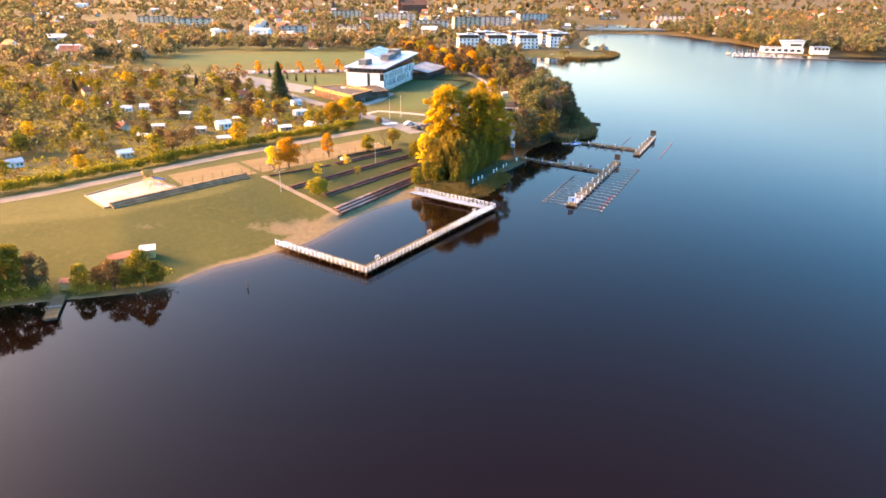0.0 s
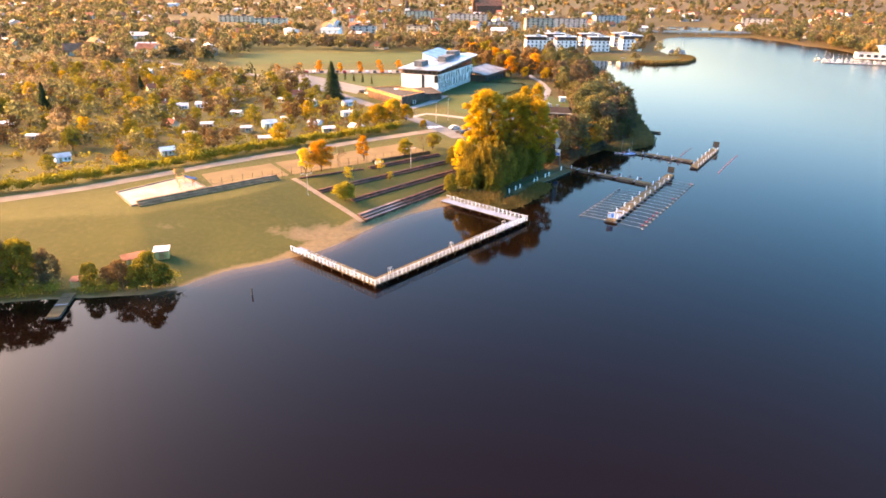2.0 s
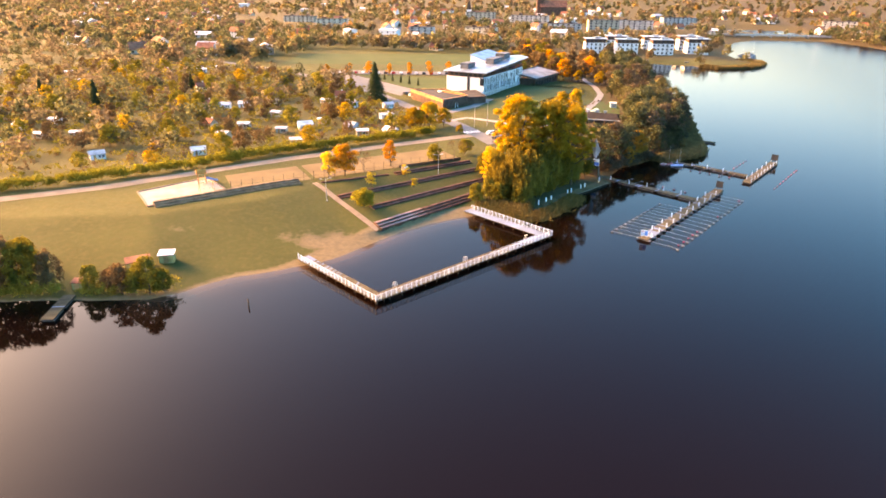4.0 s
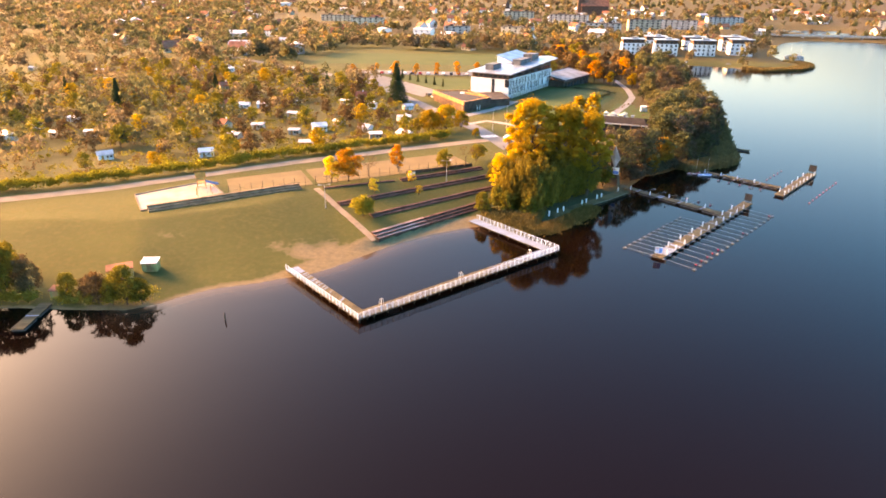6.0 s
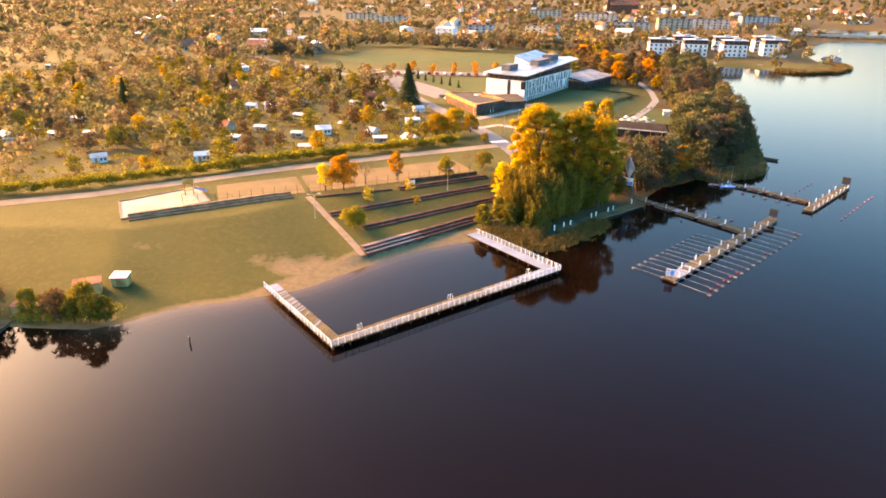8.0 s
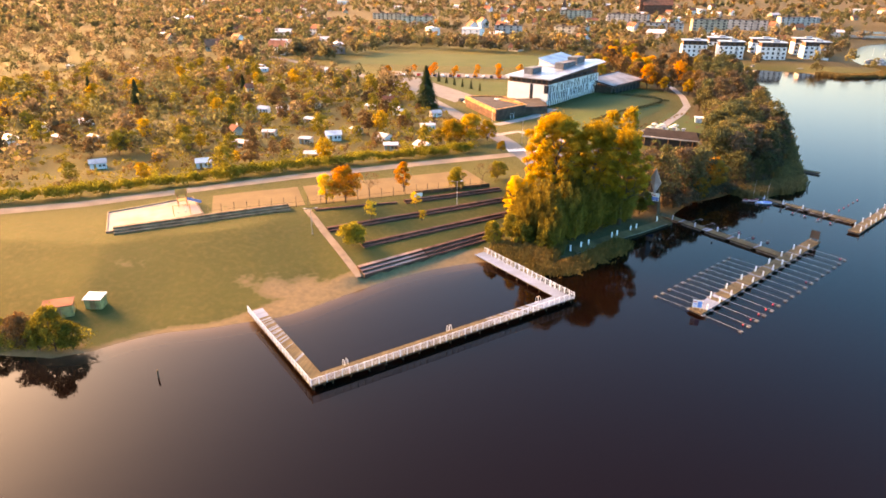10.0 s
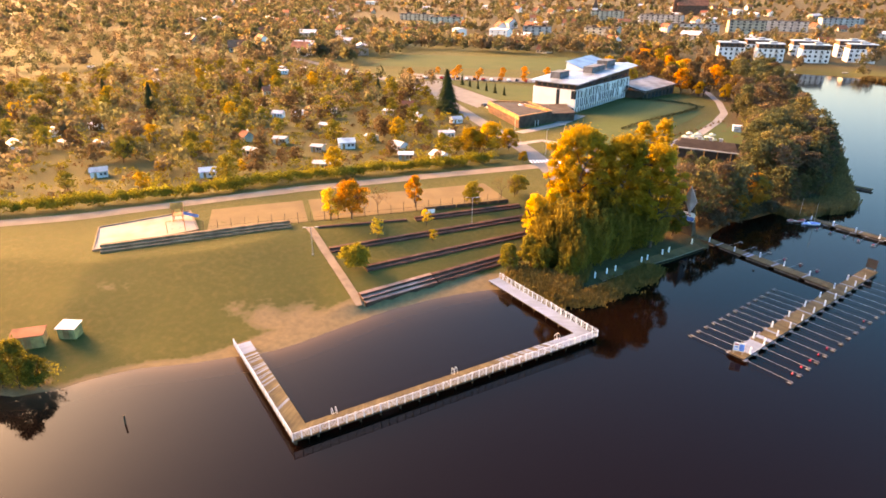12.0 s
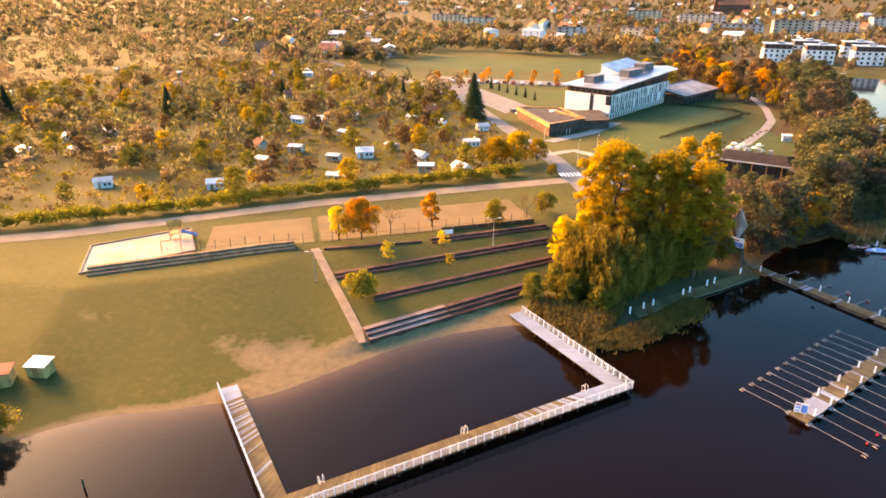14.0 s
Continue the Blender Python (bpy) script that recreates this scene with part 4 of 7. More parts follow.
def broad_tree(name, seed, h, rad, material, leaves, size, label, base=0.22, lobes=16, sparse=0.55, group="trees", depth=2):
    """A broad-leaved tree: tapered trunk, forking limbs, a lobed crown of many leaf clumps."""
    r = np.random.default_rng(seed)
    t = thing(name, 0, 0, 0, 0, label, "tree", group)
    s, tips = Shape(), []
    s.tube((0, 0, -0.4), (0.1, 0.05, h * base), h * 0.024, h * 0.018, 8)
    for i in range(5):
        a = 2 * math.pi * i / 5 + r.uniform(-0.4, 0.4)
        limbs(s, r, Vector((0.1, 0.05, h * base * r.uniform(0.75, 1.0))), Vector((math.cos(a) * 0.6, math.sin(a) * 0.6, 1)).normalized(), min(h * 0.26 * (1 - base) / 0.8, rad * 0.62), h * 0.011, depth, tips)
    limbs(s, r, Vector((0.1, 0.05, h * base)), Vector((0, 0, 1)), h * 0.30 * (1 - base) / 0.8, h * 0.015, depth, tips)
    part("trunk", s, BARK, t)
    lo, hi = h * base * 0.8, h
    cen, rr = [], []
    for i in range(lobes):
        u = (i + 0.5) / lobes
        z = lo + (hi - lo) * (0.12 + 0.78 * u)
        spread = rad * math.sin(math.pi * min(0.97, 0.18 + 0.74 * u)) ** 0.8
        a = i * 2.4 + r.uniform(-0.5, 0.5)
        d = spread * (r.uniform(0.35, 0.85) if lobes < 24 else r.uniform(0.3, 0.95))
        cen.append((math.cos(a) * d, math.sin(a) * d, z))
        rr.append(rad * r.uniform(0.26, 0.44) * (1.0 if lobes < 24 else 0.78 * math.sqrt(36 / lobes)))
    cen.append((0, 0, hi - rad * 0.42))
    rr.append(rad * 0.4)
    part("crown", quad_mesh("crown", leaf_cloud(r, cen, rr, leaves, size, 0.85, sparse), material), None, t)
    return t


def plume_tree(name, seed, h, rad, material, leaves, size, label, group):
    """A willow: several stems, each carrying an upright feathery plume of narrow leaves down to the ground."""
    r = np.random.default_rng(seed)
    t = thing(name, 0, 0, 0, 0, label, "tree", group)
    s, out = Shape(), []
    n = 26
    for i in range(n):
        a, d = i * 2.4, rad * math.sqrt((i + 0.3) / n)
        x, y, top = math.cos(a) * d, math.sin(a) * d, h * (1.0 - 0.42 * (d / rad) ** 2) * r.uniform(0.82, 1.0)
        s.tube((x * 0.25, y * 0.25, -0.3), (x * 0.7, y * 0.7, top * 0.45), 0.10, 0.06, 5).tube((x * 0.7, y * 0.7, top * 0.45), (x, y, top * 0.9), 0.06, 0.02, 4)
        k = leaves // n
        u = r.random(k) ** 0.8
        w = rad * 0.34 * np.sin(np.pi * np.clip(0.12 + 0.84 * u, 0, 0.985)) ** 0.7
        b = r.random(k) * 2 * np.pi
        q = w * r.random(k) ** 0.35
        mid = np.stack([x * (0.6 + 0.4 * u) + np.cos(b) * q, y * (0.6 + 0.4 * u) + np.sin(b) * q, 0.3 + u * (top - 0.2)], 1)
        up = np.stack([np.cos(b) * 0.25, np.sin(b) * 0.25, np.ones(k)], 1) + r.normal(0, 0.3, (k, 3))
        up /= np.linalg.norm(up, axis=1)[:, None]
        side = np.cross(up, np.stack([np.cos(b), np.sin(b), r.normal(0, 0.6, k)], 1))
        side /= np.linalg.norm(side, axis=1)[:, None]
        z = size * (0.6 + 0.9 * r.random(k))[:, None]
        out.append(np.stack([mid - up * z, mid + side * z * 0.4, mid + up * z, mid - side * z * 0.4], 1).reshape(-1, 3))
    part("trunk", s, BARK, t)
    part("crown", quad_mesh("crown", np.concatenate(out), material), None, t)
    return t


def conifer(name, seed, h, rad, label, leaves=2600, size=0.55):
    r = np.random.default_rng(seed)
    t = thing(name, 0, 0, 0, 0, label, "tree", "conifers")
    part("trunk", Shape().tube((0, 0, -0.3), (0, 0, h * 0.95), h * 0.018, 0.03, 7), BARK, t)
    u = r.random(leaves) ** 0.75
    tier = np.floor(u * 13) / 13 + 0.02
    z = h * (1 - u * 0.93)
    reach = rad * (0.25 * u + 0.75 * tier) * (0.3 + 0.8 * r.random(leaves) ** 0.8)
    a = r.random(leaves) * 2 * np.pi
    mid = np.stack([np.cos(a) * reach, np.sin(a) * reach, z - reach * 0.22], 1)
    out = np.stack([np.cos(a), np.sin(a), -0.45 + 0 * a], 1)
    side = np.stack([-np.sin(a), np.cos(a), 0 * a], 1)
    s = size * (0.6 + 0.8 * r.random(leaves))[:, None]
    lift = np.array([0, 0, 1]) * s * r.normal(0, 0.25, (leaves, 1))
    part("crown", quad_mesh("crown", np.stack([mid - side * s * 0.5, mid - out * s * 0.5 + lift, mid + side * s * 0.5, mid + out * s], 1).reshape(-1, 3), NEEDLE), None, t)
    return t


def bare_tree(name, seed, h, label):
    r = np.random.default_rng(seed)
    t = thing(name, 0, 0, 0, 0, label, "tree", "trees")
    s, tips = Shape(), []
    s.tube((0, 0, -0.3), (0, 0, h * 0.3), h * 0.02, h * 0.014, 7)
    for i in range(4):
        a = i * 1.6 + r.uniform(-0.3, 0.3)
        limbs(s, r, Vector((0, 0, h * 0.28)), Vector((math.cos(a) * 0.5, math.sin(a) * 0.5, 1)).normalized(), h * 0.28, h * 0.008, 3, tips)
    part("trunk", s, BARK, t)
    cen = [tuple(p) for p in tips]
    part("crown", quad_mesh("crown", leaf_cloud(r, cen, [h * 0.06] * len(cen), 160, 0.28, 1, 0.2), BROWN), None, t)
    return t


def stand(t, x, y, s=1.0, rz=0.0, sz=None, sink=0.0):
    """Puts a thing just built on the ground, scaled."""
    t.matrix_world = pose(x, y, gh(x, y) - sink, 0, 0, rz) @ Matrix.Diagonal((s, s, sz or s, 1))
    return t


def again(t, x, y, s=1.0, rz=0.0, sz=None, label=""):
    o = copy_thing(t, Matrix())
    o.matrix_basis = pose(x, y, gh(x, y), 0, 0, rz) @ Matrix.Diagonal((s, s, sz or s, 1))
    return tagged(o, label)


GROVE = "trees of the lakeside grove"
# the golden grove behind the pier
stand(broad_tree("maple_tree", 11, 26.8, 7.9, GOLD, 31000, 0.40, "tall golden-orange maple in the lakeside grove", 0.36, 130, 0.3, GROVE), 2.2, 203.8)
stand(broad_tree("maple_tree", 12, 26.0, 7.4, THINNING, 25000, 0.40, "tall olive-gold maple with a thinning crown in the grove", 0.34, 120, 0.25, GROVE), 11.6, 206.0, rz=60)
stand(broad_tree("maple_tree", 18, 24.0, 6.0, THINNING, 16000, 0.40, "olive-gold maple at the water side of the grove", 0.3, 90, 0.2, GROVE), 18.2, 209.8, rz=150)
poplar = stand(broad_tree("poplar_tree", 13, 27.0, 3.6, THINNING, 5200, 0.38, "slim yellow poplar rising above the grove", 0.45, 70, 0.1, GROVE), 13.5, 213.5)
again(poplar, 17.5, 217.0, 1.02, 120)
willow = stand(plume_tree("willow_tree", 14, 14.5, 4.9, WILLOW, 9500, 0.34, "upright olive willow over the reeds", GROVE), 3.0, 193.0, 1.0)
willow_b = stand(plume_tree("willow_tree", 15, 13.5, 5.4, WILLOW, 9500, 0.34, "spreading olive willow beside the quay path", GROVE), 7.2, 196.2, rz=40)
again(willow, 10.7, 202.2, 1.05, 100)
again(willow_b, 14.2, 208.4, 0.9, 200)
again(willow, 0.2, 191.0, 0.72, 220)
again(willow_b, 7.0, 200.0, 1.08, 300)
again(willow, 6.0, 189.8, 0.7, 30)
again(willow, -1.5, 195.0, 0.85, 160)
again(willow_b, 17.4, 213.4, 0.85, 20)
again(willow_b, 8.2, 196.8, 0.6, 130)
birch = stand(broad_tree("birch_tree", 16, 13.5, 2.9, YELLOW, 3600, 0.32, "slim yellow birch at the edge of the grove", 0.16, 44, 0.2, GROVE), -4.6, 195.8)
again(birch, -1.8, 198.2, 1.05, 80)
shrub = stand(broad_tree("green_shrub", 17, 6.5, 3.0, OLIVE, 2600, 0.4, "rounded olive shrub above the beach", 0.1, 44, 0.3, GROVE, 1), -3.4, 189.5)
again(shrub, -0.5, 187.2, 0.9, 50)
again(shrub, -6.4, 184.6, 0.75, 140, 0.95)
again(shrub, 5.5, 186.4, 0.8, 110)
again(shrub, 17.3, 211.4, 0.9, 200)
again(shrub, 14.5, 207.0, 1.1, 260)
again(shrub, -8.0, 206.0, 1.0, 20)
again(shrub, 22.0, 219.0, 1.1, 300)
# trees on the terraces
stand(broad_tree("maple_tree", 21, 8.2, 3.7, ORANGE, 4200, 0.34, "bushy orange maple on the grass terrace", 0.14, 14, 0.6, "terrace trees"), -45.2, 186.4, 1.12)
stand(broad_tree("birch_tree", 22, 7.6, 2.4, YELLOW, 1800, 0.34, "yellow young birch on the grass terrace", 0.15, 12, 0.5, "terrace trees"), -49.0, 183.6)
stand(broad_tree("round_bush", 23, 4.3, 2.7, LIME, 3000, 0.3, "rounded yellow-green bush beside the stair path", 0.08, 12, 0.65, "terrace trees", 1), -33.2, 168.6, 1.2)
stand(broad_tree("birch_tree", 24, 8.0, 2.3, ORANGE, 2200, 0.34, "slim orange tree beside the sand court", 0.15, 12, 0.45, "terrace trees"), -35.5, 199.5)
lime = stand(broad_tree("lime_tree", 25, 5.2, 2.9, LIME, 2400, 0.32, "small yellow-green tree at the court's edge", 0.06, 12, 0.6, "terrace trees"), -24.0, 207.5)
thin = stand(broad_tree("thin_tree", 26, 4.4, 1.7, YELLOW, 420, 0.3, "young tree with few yellow leaves on the terrace", 0.2, 10, 0.3, "terrace trees"), -35.5, 181.5)
again(thin, -28.8, 192.0, 0.9, 90)
again(thin, -24.5, 186.5, 0.7, 150)
bare = stand(bare_tree("bare_tree", 27, 6.5, "nearly bare young tree beside the court"), -41.8, 192.5)
again(bare, -19.0, 214.5, 0.9, 70)
again(bare, -16.5, 217.5, 0.8, 200)
again(lime, -16.5, 219.5, 0.9, 120)
hedge_tree = stand(broad_tree("lime_tree", 28, 10.0, 4.2, GOLD, 4200, 0.42, "golden-green tree at the lane's bend", 0.1, 14, 0.6, "roadside trees"), -38.0, 256.5)
again(hedge_tree, -43.5, 253.5, 0.85, 100)
again(hedge_tree, -33.5, 262.0, 0.7, 200)
again(hedge_tree, -24.5, 249.0, 0.35, 30)

# dark wood along the eastern shore
alder = [stand(broad_tree("alder_tree", 31 + k, 15.0, 5.0, m_, n_, 0.70, lab, 0.14, 30, 0.4, "shore wood"), x, y)
         for k, (m_, n_, lab, x, y) in enumerate([(DARK, 1500, "dark green alder of the shore wood", 45, 268), (UMBER, 1400, "dull brown alder of the shore wood", 49, 276),
                                                  (MOSS, 1400, "grey-green alder of the shore wood", 46, 286), (UMBER, 900, "thinning brown tree of the shore wood", 44, 262)])]
again(alder[0], 33.0, 239.5, 0.8, 30)
again(alder[0], 35.0, 244.5, 0.9, 80)
again(alder[2], 40.5, 250.5, 0.62, 140)
again(alder[0], 45.5, 256.0, 0.75, 220)
again(alder[2], 27.0, 230.5, 0.95, 200)
again(alder[3], 22.5, 231.0, 1.0, 90)
again(alder[1], 30.5, 240.0, 0.95, 10)
again(alder[2], 20.0, 226.0, 0.75, 60)
again(alder[0], 17.0, 221.0, 0.8, 160)
shore_shrub = stand(broad_tree("shore_shrub", 36, 4.0, 2.4, UMBER, 900, 0.4, "low brown shrub at the water's edge", 0.06, 14, 0.4, "shore wood", 1), 29.8, 229.6)
for x, y, s in ((31.6, 232.0, 0.9), (33.4, 235.5, 1.1), (35.6, 238.6, 0.8), (37.4, 241.4, 1.0), (39.6, 244.6, 0.9), (42.0, 248.0, 1.1), (44.2, 250.4, 0.8), (29.6, 234.0, 1.1), (33.0, 243.4, 1.2), (27.6, 228.4, 0.6), (36.0, 248.4, 1.2), (31.5, 238.0, 1.2)):
    again(shore_shrub, x, y, s, 70 * x)
amber = stand(broad_tree("amber_tree", 37, 11.5, 4.0, AMBER, 5200, 0.42, "orange-brown tree beside the boat jetty", 0.12, 40, 0.35, "shore wood"), 38.8, 247.4, 0.92)
again(amber, 36.0, 240.0, 0.6, 120)
for i, (x, y, k, z) in enumerate(((50.5, 262.5, 2, 0.5), (53.5, 266.5, 0, 0.6), (55.5, 272, 1, 0.62), (56.5, 278, 0, 0.55), (57.5, 284, 3, 0.6), (58.5, 290.5, 2, 0.58), (59.5, 297, 1, 0.55), (52, 270, 1, 0.8), (53.5, 281, 0, 0.85),
                                 (55, 291, 2, 0.9), (60.5, 304, 0, 0.6), (61.5, 312, 1, 0.6), (62.5, 322, 2, 0.62), (48.5, 259.5, 3, 0.5), (57, 301, 1, 0.9), (58.5, 311, 0, 0.95))):
    again(alder[k], x, y, z, 47 * i)
r = np.random.default_rng(8)
placed = [(33, 239.5), (36.5, 245.5), (40.5, 250.5), (45.5, 256), (26.5, 231.5), (21.5, 233), (30.5, 243), (20, 226), (17, 221), (45, 268), (49, 276), (46, 286), (44, 262), (37.5, 253), (36.4, 275.4), (34, 273)]
tries = 0
while len(placed) < 132 and tries < 14000:
    tries += 1
    y = r.uniform(238, 330) if len(placed) < 72 and tries < 5000 else r.uniform(325, 520)
    x = r.uniform(20, 68) if y < 330 else r.uniform(28, 68)
    d = float(shore_distance(np.array([x]), np.array([y]))[0])
    if d < (9.0 if y < 300 else 5.0 if y < 330 else 2.5) or d > 36 or min(math.hypot(x - a, y - b) for a, b in placed) < (3.6 if y < 330 else 4.6):
        continue
    if (12 < x < 38 and 276 < y < 322) or (x < 31 and 322 < y < 420) or (x < 37 and 300 < y < 356) or (x < 21 and y < 252) or (x > 30 and y < 246):
        continue
    placed.append((x, y))
    k = int(r.choice(4, p=[0.42, 0.24, 0.25, 0.09]))
    again(alder[k], x, y, r.uniform(0.62, 1.12) * (0.8 if d < 8 else 1) * (0.55 if x < 39 and y < 282 else 1), r.uniform(0, 360))
# the shore trees at the western end of the beach
west = stand(broad_tree("shore_tree", 41, 10.5, 4.6, OLIVE, 3800, 0.48, "olive shore tree overhanging the lake", 0.1, 34, 0.45, "western shore trees"), -58.8, 116.2, 0.58, 0, 0.78)
west_b = stand(broad_tree("shore_tree", 42, 9.0, 4.2, BROWN, 2400, 0.46, "thin brown shore tree leaning to the lake", 0.1, 30, 0.35, "western shore trees"), -64.0, 114.8, 0.6, 0, 0.72)
for k, (x, y, s, sz) in enumerate(((-61.2, 115.2, 0.4, 0.55), (-67, 115.6, 0.5, 0.5), (-70.2, 114.0, 0.42, 0.55), (-78, 112.5, 0.6, 0.95), (-82, 110.8, 0.8, 1.05), (-86, 110, 0.8, 1.3), (-91, 108.8, 0.95, 1.2), (-98, 106, 1.0, 1.3), (-107, 104, 1.1, 1.0),
                                  (-118, 100, 1.15, 1.1), (-88, 117, 0.6, 0.7), (-100, 115, 0.8, 0.8), (-114, 111, 0.9, 0.9), (-130, 98, 1.2, 1.1), (-56.6, 117.6, 0.42, 0.5))):
    again(west_b if k % 2 else west, x, y, s, rnd.uniform(0, 360), sz)


def seg(x, y, line):
    best = 1e9
    for (ax, ay), (bx, by) in zip(line, line[1:]):
        dx, dy = bx - ax, by - ay
        t = min(1, max(0, ((x - ax) * dx + (y - ay) * dy) / (dx * dx + dy * dy)))
        best = min(best, math.hypot(x - ax - t * dx, y - ay - t * dy))
    return best


def scatter_mesh(name, places, material, per, size, height, spread, seed, label, category="shrubs"):
    """Many uncounted plants as one mesh of leaf clumps."""
    r = np.random.default_rng(seed)
    out = []
    heights = land_height(np.array([p[0] for p in places]), np.array([p[1] for p in places])).tolist()
    for (x, y, s), z in zip(places, heights):
        c = [(x + r.normal(0, spread * 0.4 * s), y + r.normal(0, spread * 0.4 * s), z + height * s * r.uniform(0.25, 0.75)) for _ in range(4)]
        out.append(leaf_cloud(r, c, [spread * s * 0.55] * 4, per, size * (0.7 + 0.3 * s), height / spread * 0.8, 0.45))
    ob = new(name, quad_mesh(name, np.concatenate(out), material))
    return tagged(ob, label, category, kind="stuff")


# hedge between lane and gardens
hedge_line = [(-150, 129), (-106, 166), (-73.5, 205), (-48, 230.5), (-33, 246.5)]
row = []
for (ax, ay), (bx, by) in zip(hedge_line, hedge_line[1:]):
    k = int(math.hypot(bx - ax, by - ay) / 1.0)
    row += [(ax + (bx - ax) * i / k + rnd.uniform(-0.4, 0.4), ay + (by - ay) * i / k + rnd.uniform(-0.5, 0.5), rnd.uniform(0.8, 1.2)) for i in range(k)]
scatter_mesh("hedge", row, HEDGE, 230, 0.40, 2.9, 2.1, 51, "clipped yellow-green hedge along the lane", "hedge")
edge = []
for (ax, ay), (bx, by) in zip([(-135, 92), (-96, 104.5), (-79, 110.5), (-67, 113.6), (-59, 116.2)], [(-96, 104.5), (-79, 110.5), (-67, 113.6), (-59, 116.2), (-55.5, 119.2)]):
    k = int(math.hypot(bx - ax, by - ay) / 0.9)
    edge += [(ax + (bx - ax) * i / k + rnd.uniform(-0.6, 0.6), ay + (by - ay) * i / k + rnd.uniform(-0.4, 0.9), rnd.uniform(0.5, 1.2)) for i in range(k) if not -75.6 < ax + (bx - ax) * i / k < -70.8]
scatter_mesh("shore_shrubs", edge, OLIVE, 150, 0.34, 2.6, 1.9, 53, "dense olive shrubs hanging over the western shore")
# reeds at the water's edge


def reeds(name, places, seed, label, h=1.7, material=REED):
    r = np.random.default_rng(seed)
    out = []
    for x, y, *tall in places:
        k = 24
        px, py = x + r.normal(0, 0.55, k), y + r.normal(0, 0.55, k)
        hh = h * (tall[0] if tall else 1.0) * (0.6 + 0.6 * r.random(k))
        a = r.random(k) * np.pi
        lean = r.normal(0, 0.28, (k, 2))
        w = 0.11
        b0 = np.stack([px - np.cos(a) * w, py - np.sin(a) * w, 0 * px - 0.2], 1)
        b1 = np.stack([px + np.cos(a) * w, py + np.sin(a) * w, 0 * px - 0.2], 1)
        tip = np.stack([px + lean[:, 0], py + lean[:, 1], hh], 1)
        out.append(np.stack([b0, b1, tip + np.stack([np.cos(a), np.sin(a), 0 * a], 1) * w * 1.3, tip - np.stack([np.cos(a), np.sin(a), 0 * a], 1) * w * 1.3], 1).reshape(-1, 3))
    return tagged(new(name, quad_mesh(name, np.concatenate(out), material)), label, "reeds", kind="stuff")


r = np.random.default_rng(61)


def along(line, n, lo, hi, r):
    """Places scattered beside a line, from lo to hi metres to its right."""
    out = []
    seg_l = [math.hypot(b[0] - a[0], b[1] - a[1]) for a, b in zip(line, line[1:])]
    for _ in range(n):
        s = r.uniform(0, sum(seg_l))
        for (a, b), L in zip(zip(line, line[1:]), seg_l):
            if s <= L:
                break
            s -= L
        nx_, ny_ = (b[1] - a[1]) / L, -(b[0] - a[0]) / L
        o = r.uniform(lo, hi)
        out.append((a[0] + (b[0] - a[0]) * s / L + nx_ * o, a[1] + (b[1] - a[1]) * s / L + ny_ * o))
    return out


bed = []
while len(bed) < 1300:
    x, y = r.uniform(-5, 22), r.uniform(170, 200)
    off = (x - 15.9) * 0.532 + (y - 166.4) * 0.847          # metres beyond the pier's outer side
    lake_d = float(shore_distance(np.array([x]), np.array([y]))[0])
    if off > 1.2 + 0.05 * (y - 170) and -5.0 + 1.6 * math.sin(x * 0.9) + r.normal(0, 1.1) < lake_d < (7.5 if x < 8 else -0.4) and (x - 10.6) * 0.852 - (y - 188.2) * 0.523 < 10 and r.random() < min(1, 0.05 + 0.12 * (lake_d + 4.6)):
        bed.append((x, y, min(1.0, 0.3 + 0.09 * (lake_d + 4.5)) * r.uniform(0.7, 1.15)))
reeds("reeds", bed, 62, "dry brown and olive reeds beside the pier", 2.1)
reeds("reeds", along([(46, 249), (53, 258), (58.5, 262), (60.5, 268), (60, 280), (61, 292)], 620, -2.5, 4.5, r), 63, "dark brown reeds by the boat jetty", 1.9, REED_DARK)
reeds("reeds", along([(64, 296), (66, 330), (64, 362), (61, 400)], 200, -1.5, 1.2, r), 64, "dark brown reeds along the wooded shore", 2.0, REED_DARK)
reeds("reeds", along([(100, 548), (112, 538), (136, 551), (150, 576), (151, 597), (139, 610)], 700, -7.0, 2.0, r), 65, "dark brown reeds on the low spit", 2.0, REED_DARK)

# ---- buildings near and far ----
PLASTER = mat("white_plaster", (0.62, 0.63, 0.63), 0.7, col2=(0.54, 0.55, 0.55), scale=6, fine=0.5, var=0.1)
GLASS = mat("dark_window_glass", (0.03, 0.04, 0.05), 0.12, scale=3, var=0.2, obj=0.5)
ROOF_METAL = mat("pale_metal_roof", (0.34, 0.39, 0.45), 0.35, 0.6, scale=4, fine=0.4, var=0.15)
CEDAR = mat("orange_cedar_boards", (0.42, 0.20, 0.085), 0.7, scale=2, fine=0.15, var=0.3, obj=0.25)
PLANT = mat("grey_plant_cladding", (0.10, 0.11, 0.125), 0.6, scale=2, fine=0.2, var=0.25)
FELT = mat("dark_roof_felt", (0.05, 0.042, 0.04), 0.9, scale=3, fine=0.3, var=0.3)
BRICKS = mat("brown_brick_cladding", (0.11, 0.06, 0.045), 0.85, scale=2, fine=0.2, var=0.35)
TILE = mat("red_tile_roof", (0.26, 0.09, 0.055), 0.85, scale=3, fine=0.3, var=0.3, obj=0.4)
SLATE = mat("grey_sheet_roof", (0.50, 0.50, 0.52), 0.6, scale=3, fine=0.3, var=0.2, obj=0.5)
CREAM = mat("cream_plaster", (0.48, 0.42, 0.33), 0.8, scale=4, fine=0.4, var=0.15, obj=0.4)
